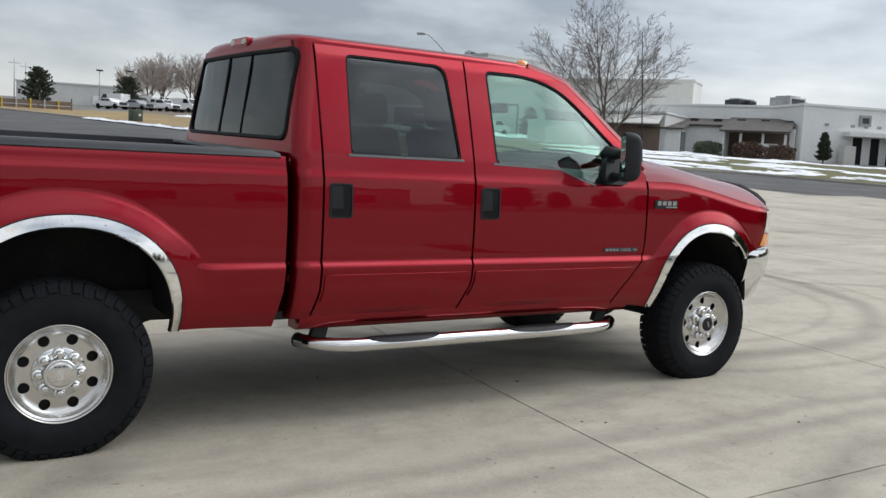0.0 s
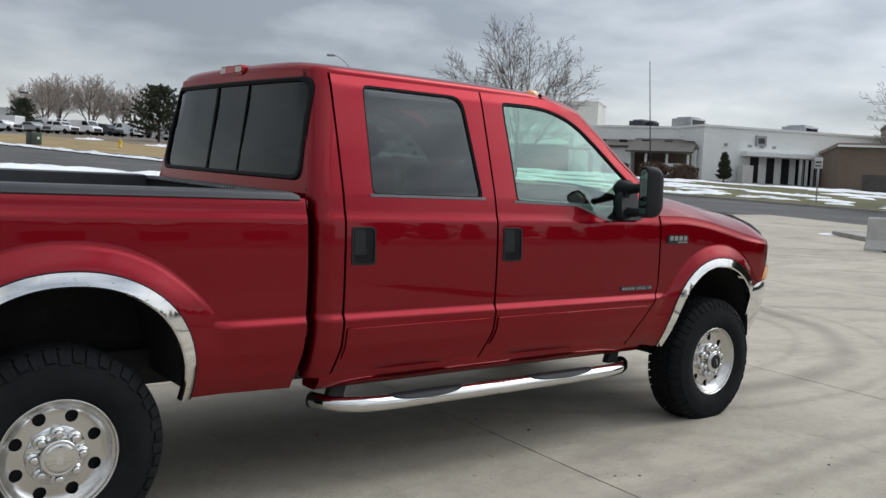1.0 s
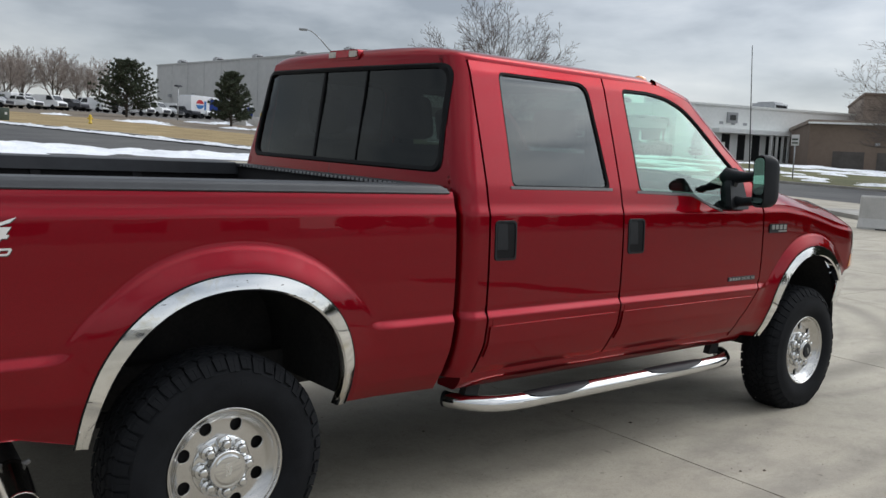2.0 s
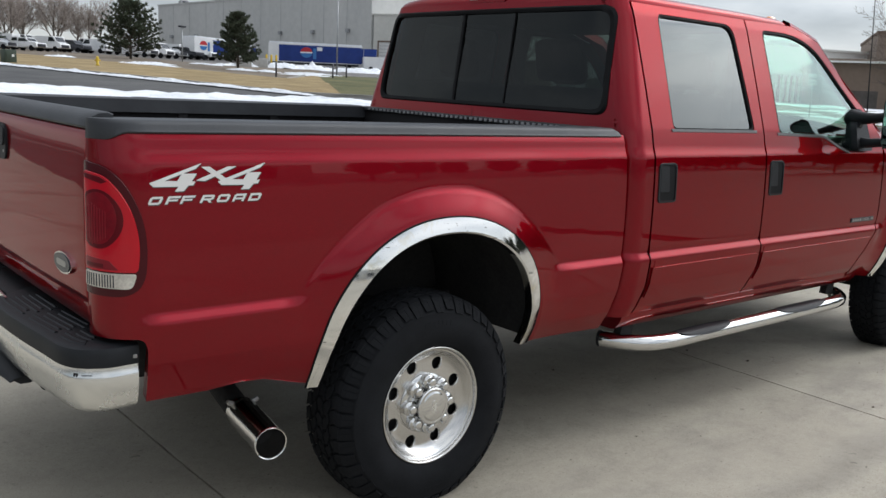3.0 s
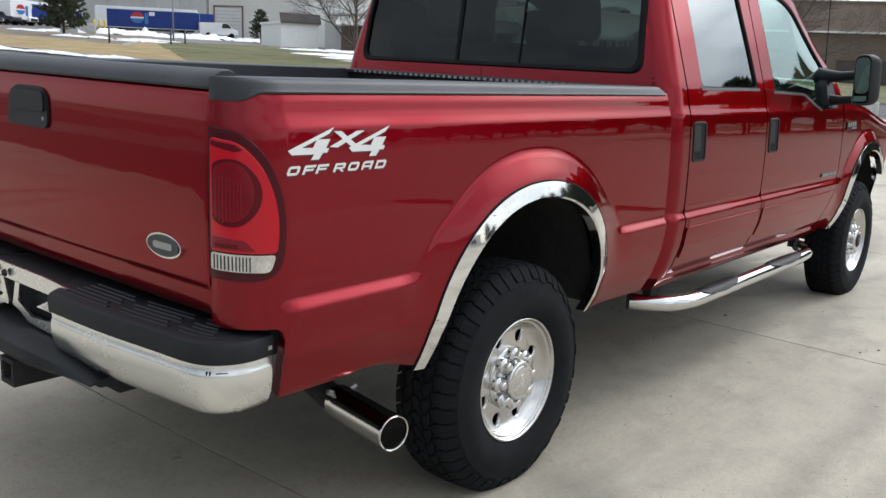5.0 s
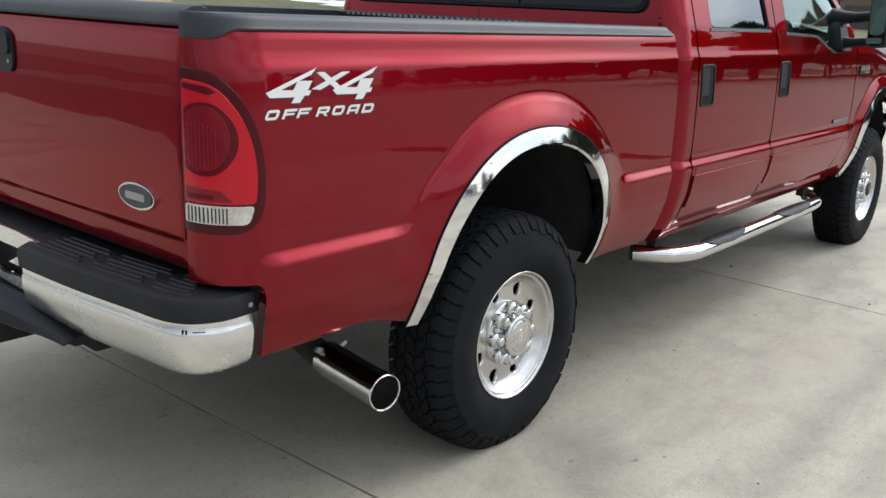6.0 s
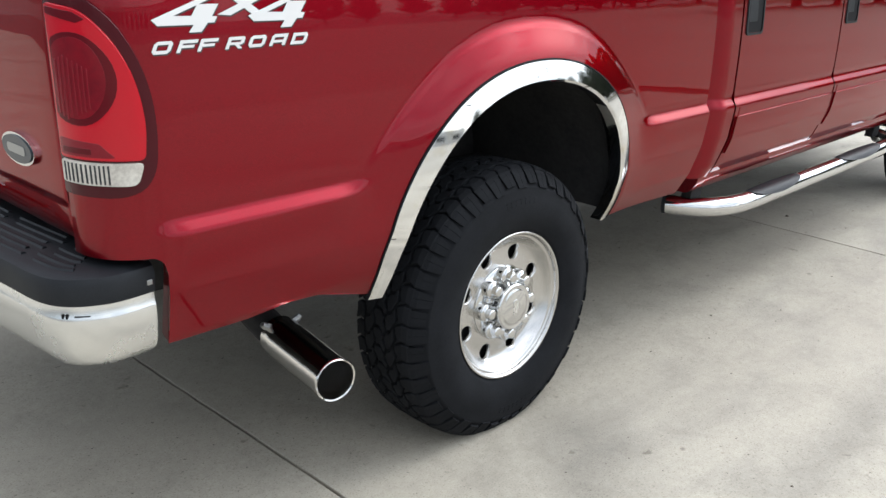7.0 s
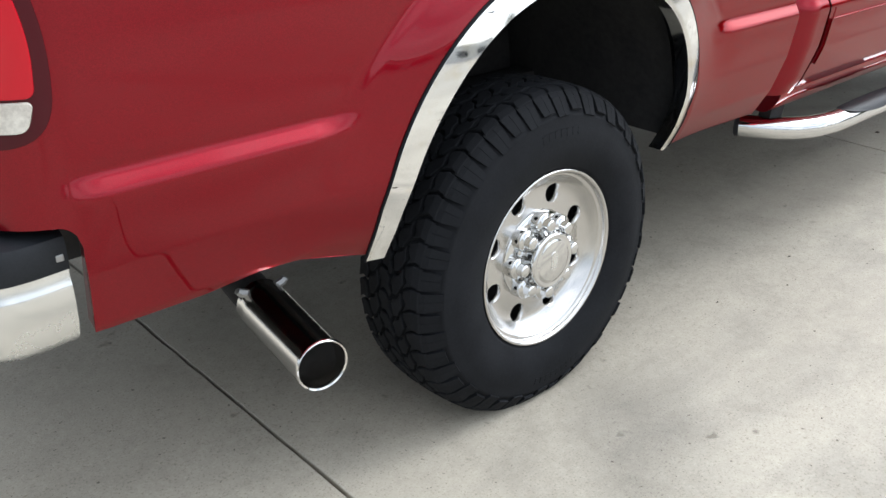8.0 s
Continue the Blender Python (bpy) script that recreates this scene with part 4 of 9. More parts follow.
def build_front():
    arch = [(F_ARCH[0] - F_ARCH[2], 0.545)] + [arch_point(F_ARCH, 180 - 142 * k / 173) for k in range(174)]
    ctrl = [(front_edge(z) + GAP, z) for z in (0.56, 0.60, 0.64, 0.68, 0.72, 0.76, 0.80, 0.84, 0.88, 0.95)] + [(3.354, fender_top(3.354))] + [(3.4 + 0.1 * k, fender_top(3.4 + 0.1 * k)) for k in range(12)] + [(4.64, fender_top(4.64)), (4.705, fender_top(4.705)), (4.705, 0.935), (4.42, 0.905)]
    outer = resample(ctrl, [5] * 8 + [4, 28] + [6] * 14 + [12, 6])
    s_edge = resample(ctrl[:11], [3] * 9 + [14])
    panel("front_fender", [(arch, outer, 56)], fender_surface, PAINT, TRUCK, [arch, s_edge, resample(ctrl[-3:], [8, 4])], 0.03)
    # bonnet
    verts, faces, m = [], [], 33
    xs = [3.34 + 0.0456 * k for k in range(30)] + [4.664]
    for x in xs:
        s = x if x < 4.385 else 4.385 + 0.36 * math.asin(min(0.99, (x - 4.385) / 0.36))
        p = fender_surface(min(s, 4.705), fender_top(min(s, 4.705)))
        zc = 1.462 - 0.145 * sstep(3.7, 4.85, x)
        ez, last = p.z, len(verts) == m * 30
        for i in range(m):
            u = abs(2 * i / (m - 1) - 1)
            y = p.y + (YC - p.y) * (1 - u) if i <= m // 2 else 2 * YC - (p.y + (YC - p.y) * (1 - u))
            verts.append(Vector((x + 0.16 * (1 - u ** 2) * sstep(4.1, 4.66, x), y, 1.0 if last else ez + (zc - ez) * (1 - u ** 3.2))))
    for j in range(len(xs) - 1):
        for i in range(m - 1):
            faces.append((j * m + i, j * m + i + 1, (j + 1) * m + i + 1, (j + 1) * m + i))
    tp("bonnet", (verts, faces), PAINT)
    # stone guard along the bonnet's front edge
    guard = []
    ctrl = [(4.645, 0.165, 1.165), (4.71, 0.225, 1.198), (4.76, 0.34, 1.248), (4.80, 0.52, 1.298), (4.82, 0.75, 1.318), (4.825, YC, 1.322)]
    ctrl += [(x, 2 * YC - y, z) for x, y, z in ctrl[-2::-1]]
    for a_, b_ in zip(ctrl, ctrl[1:]):
        guard += [Vector(a_).lerp(Vector(b_), k / 4) for k in range(4)]
    guard.append(Vector(ctrl[-1]))
    v, f = [], []
    for p in guard:
        v += [p + Vector((0.012, 0, -0.035)), p + Vector((0.032, 0, -0.008)), p + Vector((0.040, 0, 0.010)), p + Vector((0.034, 0, 0.012)), p + Vector((0.004, 0, 0.004))]
    for i in range(len(guard) - 1):
        for k in range(4):
            f.append((i * 5 + k, i * 5 + k + 1, (i + 1) * 5 + k + 1, (i + 1) * 5 + k))
    tp("stone_guard", (v, f), TRIM_BLACK, "smoked black plastic stone guard")
    # headlamp, marker lamp and grille
    for name, z0, z1, s0, s1, mat, label in (("headlamp", 1.008, 1.152, 4.468, 4.512, WHITE_LENS, "clear headlamp lens"), ("marker_lamp", 0.918, 1.000, 4.424, 4.464, AMBER, "amber marker lamp")):
        low = [(s0 + (4.842 - s0) * k / 24, z0) for k in range(25)]
        high = [(s1 + (4.842 - s1) * k / 24, z1) for k in range(25)]
        panel(name, [(low, high, 6)], fender_surface, mat, TRUCK, [low, high, [low[0], high[0]]], 0.010, label, 0.0045)
    boxed_t("grille", (4.64, 0.30, 0.93), (4.775, 2 * YC - 0.30, 1.12), PLASTIC, 0.02)
    # front bumper
    v, f = [], []
    sec = [(0.855, 0.05), (0.872, 0.01), (0.872, -0.018), (0.850, -0.030), (0.80, -0.032), (0.68, -0.010), (0.56, 0.036), (0.515, 0.060), (0.508, 0.09)]
    line = []
    for k in range(41):
        t = k / 40
        yy = abs(2 * t - 1)
        line.append((4.86 - 0.02 * yy - 0.50 * max(0.0, (yy - 0.70) / 0.30) ** 2.4, YC + (2 * t - 1) * 0.985))
    for i, (x, y) in enumerate(line):
        a_, b_ = line[max(0, i - 1)], line[min(40, i + 1)]
        n = Vector((b_[1] - a_[1], -(b_[0] - a_[0]), 0)).normalized()
        for z, inn in sec:
            v.append(Vector((x, y, z)) - n * (inn + 0.03) + Vector((0, 0, 0)))
    m = len(sec)
    for i in range(40):
        for k in range(m - 1):
            f.append((i * m + k, i * m + k + 1, (i + 1) * m + k + 1, (i + 1) * m + k))
    tp("front_bumper", (v, f), CHROME, "chrome front bumper")


def build_arch_trim(arch, a0, a1, foot, surface):
    """Bright metal lip round a wheel opening."""
    pts = [arch_point(arch, a0 + (a1 - a0) * k / 72, 0.0) for k in range(73)]
    pts = [(arch[0] + arch[2] * (-1 if a0 > 90 else 1), foot)] + pts
    if a1 <= 2:
        pts.append((arch[0] + arch[2] - 0.034, foot + 0.005))
    v, f = [], []
    for i, (s, z) in enumerate(pts):
        d = Vector((arch[0] - s, 0, max(0.0, 0) + (arch[1] - z if z > arch[1] else 0))).normalized()
        q = surface(s, z)
        hi = sstep(arch[1] - 0.05, arch[1] + 0.35, z)
        w = 0.030 + 0.014 * hi
        o = Vector((0, -1, 0))
        v += [q - d * 0.010 + o * 0.001, q - d * 0.008 + o * 0.004, q + d * w * 0.45 + o * 0.011, q + d * w * 0.92 + o * 0.015, q + d * (w + 0.003) + o * 0.008, q + d * (w + 0.002) - o * 0.03]
    m = 6
    for i in range(len(pts) - 1):
        for k in range(m - 1):
            f.append((i * m + k, i * m + k + 1, (i + 1) * m + k + 1, (i + 1) * m + k))
    trims = tp("wheel_arch_trim", (v, f), TRIM_CHROME, "polished metal wheel arch trim", True, True)
    # thin dark seal between the trim and the paint
    for k, trim in enumerate(trims):
        line = [v[i] for i in range(0, len(v), m)]
        if k:
            line = [Vector((p.x, 2 * YC - p.y, p.z)) for p in line]
        tp("trim_seal", tube(line, 0.0036, 6), RUBBER, "", parent=trim)
    return trims


def build_well(arch, width=0.62):
    """Dark liner over a wheel."""
    v, f = [], []
    pts = [(arch[0] - arch[2] - 0.0, 0.565)] + [arch_point(arch, 180 - 180 * k / 40, 0.0) for k in range(41)] + [(arch[0] + arch[2] - 0.03, 0.565)]
    rows = [0.035, 0.06, 0.10, width]
    for y in rows:
        for x, z in pts:
            g = 0.0 if y < 0.05 else 0.02
            v.append(Vector((x + (arch[0] - x) * -g, y, z + g * 0.5)))
    n = len(pts)
    for j in range(len(rows) - 1):
        for i in range(n - 1):
            f.append((j * n + i, j * n + i + 1, (j + 1) * n + i + 1, (j + 1) * n + i))
    f.append(tuple((len(rows) - 1) * n + i for i in range(n)))
    return tp("wheel_well", (v, f), UNDER, "black plastic wheel well liner", True, True)


build_bed()
DOORS = build_doors()


def build_door_lines():
    """The raised lower edge of the side moulding pressed into each door."""
    for key, x0, x1 in (("rear", 1.215, 2.035), ("front", 2.100, 3.255)):
        for k, door in enumerate(DOORS[key]):
            line = [cab_side(x0, 0.832)] + [cab_side(x0 + (x1 - x0) * j / 24, 0.797) for j in range(25)]
            line = [Vector((p.x, p.y + 0.0008 if not k else 2 * YC - p.y - 0.0008, p.z)) for p in line]
            tp("moulding_edge", tube(line, 0.0034, 6), PAINT, "", parent=door)


build_door_lines()
build_cab()
build_front()
build_arch_trim(R_ARCH, 180, 0, 0.545, bed_surface)
build_arch_trim(F_ARCH, 180, 38, 0.535, fender_surface)
build_well(R_ARCH)
build_well(F_ARCH)


# wheels and tyres
def build_wheel():
    """One wheel at the origin, its outer face towards -y."""
    w = thing("wheel", (0, 0, 0), 0, "", "")
    R = 0.402
    # tyre: side walls and crown; the outer wall bulges to y = -0.022
    prof = [(0.205, -0.010), (0.2135, -0.006), (0.2180, -0.001), (0.2215, 0.0035), (0.226, 0.0065), (0.232, 0.0085), (0.248, 0.0160), (0.280, 0.0215), (0.312, 0.0190), (0.338, 0.0100), (0.342, 0.0100), (0.346, 0.0060), (0.362, -0.004), (0.378, -0.020), (0.386, -0.034), (0.3905, -0.060), (0.3915, -0.11), (0.3905, -0.16), (0.386, -0.186), (0.366, -0.212), (0.33, -0.232), (0.28, -0.238), (0.21, -0.215)]
    tyre = ob_from("tyre", *lathe(prof, 120), RUBBER, w, "black all-terrain tyre with worn chunky tread")
    n, verts, faces = 48, [], []
    pitch = 2 * math.pi / n
    rnd = random.Random(5)

    def crown(y):
        return R - 0.0075 * (abs(y + 0.112) / 0.095) ** 2.6

    def border(i, u):
        """Wandering groove between two rows of blocks."""
        v0 = (-0.014, -0.055, -0.092, -0.132, -0.170, -0.210)[i]
        if i in (0, 5):
            return v0
        saw = abs(((u + 0.25 * i) % 1.0) * 2 - 1)
        return v0 + 0.014 * (saw - 0.5)

    def slot(i, k, t):
        """Cross groove k of row i, with a kink half way."""
        lean = (0.10, 0.42, -0.36, 0.42, 0.10)[i]
        return k + (0.0, 0.35, 0.60, 0.85, 0.5)[i] + lean * (t - 0.5) + 0.13 * (1 - abs(2 * t - 1)) * (1 if i % 2 else -1)

    for i in range(5):
        for k in range(n):
            g = (0.0030 if i in (0, 4) else 0.0036) + 0.0014 * rnd.random()
            left = [(slot(i, k, t), t) for t in (0, 0.5, 1)]
            right = [(slot(i, k + 1, t), t) for t in (0, 0.5, 1)]
            low = [left[0][0] + (right[0][0] - left[0][0]) * q for q in (0, 0.35, 0.7, 1)]
            top = [left[2][0] + (right[2][0] - left[2][0]) * q for q in (0, 0.35, 0.7, 1)]
            poly = [(u, border(i, u)) for u in low]
            poly.append((right[1][0], (border(i, right[1][0]) + border(i + 1, right[1][0])) / 2))
            poly += [(u, border(i + 1, u)) for u in top[::-1]]
            poly.append((left[1][0], (border(i, left[1][0]) + border(i + 1, left[1][0])) / 2))
            pts = [(u * pitch * R, y) for u, y in poly]
            cx, cy = sum(p[0] for p in pts) / len(pts), sum(p[1] for p in pts) / len(pts)
            top_z = rnd.uniform(-0.0006, 0.0006)
            o, m = len(verts), len(pts)
            for ring, (cut, dr) in enumerate(((g * 0.8, -0.007 if i in (0, 4) else -0.010), (g, -0.0012), (g + 0.0016, 0.0))):
                for x, y in pts:
                    d = math.hypot(x - cx, y - cy)
                    s_ = max(0.2, 1 - cut * 1.25 / d)
                    a, yy = (cx + (x - cx) * s_) / R, cy + (y - cy) * s_
                    r = crown(yy) + dr + top_z
                    if i == 0 and y > -0.02:
                        # outer lugs roll down over the shoulder
                        r -= 0.004
                    verts.append(Vector((r * math.cos(a), -yy, r * math.sin(a))))
            for ring in range(2):
                for j in range(m):
                    j2 = (j + 1) % m
                    faces.append((o + ring * m + j, o + ring * m + j2, o + (ring + 1) * m + j2, o + (ring + 1) * m + j))
            faces.append(tuple(o + 2 * m + j for j in range(m)))
    for k in range(n):
        # shoulder lug stepping down the outer wall, every second one longer
        a = pitch * (k + 0.5)
        da = pitch * (0.44 if k % 2 else 0.42)
        low = 0.344 if k % 2 else 0.355
        for s0, s1 in ((-1.0, -0.13), (-0.09, 1.0)):
            o = len(verts)
            for r, y, q in ((0.3915, -0.0215, 1.0), (0.380, -0.0085, 1.0), (low, 0.0075 + (0.364 - low) * 0.30, 0.86), (low - 0.004, 0.002 + (0.364 - low) * 0.30, 0.78)):
                for t in (s0, s1):
                    verts.append(Vector((r * math.cos(a + t * da * q), -y, r * math.sin(a + t * da * q))))
            for r, y, q in ((0.380, -0.032, 1.0), (0.368, -0.020, 1.0), (low - 0.006, -0.010, 0.86)):
                for t in (s0, s1):
                    verts.append(Vector((r * math.cos(a + t * da * q), -y, r * math.sin(a + t * da * q))))
            for i in range(3):
                faces.append((o + 2 * i, o + 2 * i + 1, o + 2 * i + 3, o + 2 * i + 2))
            for i in range(2):
                faces.append((o + 2 * i, o + 2 * i + 2, o + 2 * i + 10, o + 2 * i + 8))
                faces.append((o + 2 * i + 1, o + 2 * i + 9, o + 2 * i + 11, o + 2 * i + 3))
    part("tread", fixed_normals(verts, faces), RUBBER, tyre)
    # raised lettering on the side wall, as plain bars
    for c0, cnt in ((-1.75, 9), (1.35, 7)):
        for k in range(cnt):
            a, bars = c0 + 0.062 * k, []
            for dy in (-0.003, 0.0008):
                for r, aa in ((0.300, a - 0.018), (0.300, a + 0.018), (0.317, a + 0.018), (0.317, a - 0.018)):
                    y = 0.0200 - (0.0022 if r > 0.31 else 0) + dy
                    bars.append(Vector((r * math.cos(aa), -y, r * math.sin(aa))))
            part("sidewall_bar", fixed_normals(bars, [(4, 5, 6, 7), (0, 1, 5, 4), (1, 2, 6, 5), (2, 3, 7, 6), (3, 0, 4, 7)]), RUBBER, tyre)
    # rim: rolled lip, then a bowl with eight round holes
    rim = ob_from("rim", *lathe([(0.208, -0.03), (0.2145, -0.008), (0.2165, -0.001), (0.2160, 0.0025), (0.2135, 0.0045), (0.2105, 0.0035), (0.2080, 0.0005), (0.2065, -0.004), (0.2055, -0.0085), (0.2040, -0.0108), (0.2015, -0.0118), (0.1990, -0.0130)], 96), ALLOY, w, "polished aluminium rim with eight round holes")
    rin, rout, rh, hr = 0.085, 0.199, 0.1490, 0.0240

    def depth(r):
        t = max(0.0, min(1.0, (r - 0.158) / 0.041))
        return 0.0460 - 0.0330 * (0.25 * t + 0.75 * t ** 2) - 0.004 * max(0.0, (0.150 - r) / 0.06)

    def dish(x, z):
        return Vector((x, depth(math.hypot(x, z)), z))
    verts, faces, norms = [], [], []

    def add(x, z):
        r = math.hypot(x, z)
        slope = (depth(r + 0.0005) - depth(r - 0.0005)) / 0.001
        verts.append(dish(x, z))
        norms.append(Vector((slope * x / r, -1, slope * z / r)).normalized())
    for h in range(8):
        a0 = 2 * math.pi * (h + 0.5) / 8
        o = len(verts)
        cx, cz = rh * math.cos(a0), rh * math.sin(a0)
        corner = [math.atan2(q * math.sin(a0 + s_ * math.pi / 8) - cz, q * math.cos(a0 + s_ * math.pi / 8) - cx) % (2 * math.pi) for q in (rin, rout) for s_ in (-1, 1)]
        angles = sorted(set([2 * math.pi * k / 44 for k in range(44)] + corner))
        ring_n, rings = len(angles), 12
        reach = []
        for t0 in angles:
            du, dv = math.cos(t0), math.sin(t0)
            best = 1e9
            for sgn in (-1, 1):
                ang = a0 + sgn * math.pi / 8
                nx, nz = -math.sin(ang) * sgn, math.cos(ang) * sgn
                den = du * nx + dv * nz
                if den > 1e-6:
                    best = min(best, -(cx * nx + cz * nz) / den)
            b = cx * du + cz * dv
            best = min(best, -b + math.sqrt(max(0, b * b - (rh * rh - rout * rout))))
            disc = b * b - (rh * rh - rin * rin)
            if disc > 0 and -b - math.sqrt(disc) > 0:
                best = min(best, -b - math.sqrt(disc))
            reach.append(best)
        for j in range(rings + 1):
            for t0, best in zip(angles, reach):
                rr = hr + (best - hr) * j / rings
                add(cx + rr * math.cos(t0), cz + rr * math.sin(t0))
        for j in range(rings):
            for k in range(ring_n):
                k2 = (k + 1) % ring_n
                q = (o + j * ring_n + k, o + j * ring_n + k2, o + (j + 1) * ring_n + k2, o + (j + 1) * ring_n + k)
                fn = (verts[q[2]] - verts[q[0]]).cross(verts[q[3]] - verts[q[1]])
                faces.append(q if fn.y < 0 else q[::-1])
        o2 = len(verts)
        for t0 in angles:
            q = dish(cx + hr * math.cos(t0), cz + hr * math.sin(t0))
            inward = Vector((-math.cos(t0), 0, -math.sin(t0)))
            verts += [q, q + Vector((0, 0.017, 0))]
            norms += [(inward + Vector((0, -1, 0))).normalized(), inward]
        for k in range(ring_n):
            k2 = (k + 1) % ring_n
            q = (o2 + 2 * k, o2 + 2 * k2, o2 + 2 * k2 + 1, o2 + 2 * k + 1)
            fn = (verts[q[2]] - verts[q[0]]).cross(verts[q[3]] - verts[q[1]])
            faces.append(q if fn.dot(norms[q[2]]) > 0 else q[::-1])
    ob_from("disc", verts, faces, ALLOY, rim, "", True, norms)
    ob_from("brake_drum", *lathe([(0.0, -0.085), (0.19, -0.085), (0.20, -0.10), (0.20, -0.2)], 40), UNDER, w, "dark brake drum behind the rim")
    # chrome hub: flange, drum and a broad flat cap, ringed by eight lug covers
    hub = ob_from("hub_cover", *lathe([(0.109, -0.050), (0.1105, -0.041), (0.107, -0.037), (0.084, -0.035), (0.066, -0.033), (0.0630, -0.027), (0.0615, -0.004), (0.0660, 0.000), (0.0685, 0.006), (0.0660, 0.012), (0.0615, 0.0140), (0.0580, 0.0120), (0.0545, 0.0120), (0.0510, 0.0145), (0.0460, 0.0160), (0.0, 0.0170)], 56), CHROME, w, "chrome hub cover with a flat centre cap")
    v, f = extruded(rounded([(-0.024, -0.0105), (0.024, -0.0105), (0.024, 0.0105), (-0.024, 0.0105)], 0.0104, 5), 0.0015, lambda a_, b_, d_: Vector((b_, -0.0178 + d_, a_)))
    part("hub_emblem", fixed_normals(v, f), BUMPER_CHROME, hub)
    nv, nf = lathe([(0.0275, -0.050), (0.0268, -0.021), (0.0258, -0.0155), (0.0235, -0.0135), (0.0165, -0.0125), (0.0152, -0.0105), (0.0148, 0.0030), (0.0138, 0.0062), (0.0110, 0.0078), (0.0, 0.0082)], 20)
    nut = ob_from("lug_cover", nv, nf, CHROME, w)
    nut.location = (0.0850, 0, 0)
    for k in range(1, 8):
        a = 2 * math.pi * k / 8
        ob = new("lug_cover", nut.data)
        ob.parent = w
        ob.location = (0.0850 * math.cos(a), 0, 0.0850 * math.sin(a))
    # small dark blocks on the drum between the covers, for the shade in its slots
    for k in range(8):
        a = 2 * math.pi * (k + 0.5) / 8
        ob = boxed("hub_slot_shade", (-0.002, -0.0035, -0.005), (0.0006, 0.0035, 0.005), UNDER, hub, 0.0008)
        ob.matrix_basis = pose(0.0620 * math.cos(a), 0.012, 0.0620 * math.sin(a), 0, -math.degrees(a), 0)
    return w


WHEEL = build_wheel()
WHEEL.matrix_basis = pose(0, 0, 0.402, 0, -1, 0)
front = copy_thing(WHEEL, pose(3.967, 0.0, 0.402, 0, -20, 0))
far_r = copy_thing(WHEEL, pose(0, 2 * YC, 0.402, 0, 0, 180))
far_f = copy_thing(WHEEL, pose(3.967, 2 * YC, 0.402, 0, 30, 180))
# the front hubs end in dark locking hubs
for w in (front, far_f):
    lock = ob_from("locking_hub", *lathe([(0.046, 0.0145), (0.0455, 0.0200), (0.040, 0.0230), (0.024, 0.0235), (0.020, 0.0215), (0.0, 0.0210)], 32), PLASTIC, w, "dark locking hub with a bright dial bar")
    part("dial_bar", box_bm(bmesh.new(), (-0.005, -0.0275, -0.019), (0.005, -0.0205, 0.019), 0.001), BADGE_BAR, lock)
for o in (WHEEL, front, far_r, far_f):
    o.parent, o.matrix_parent_inverse = TRUCK, TRUCK.matrix_world.inverted()


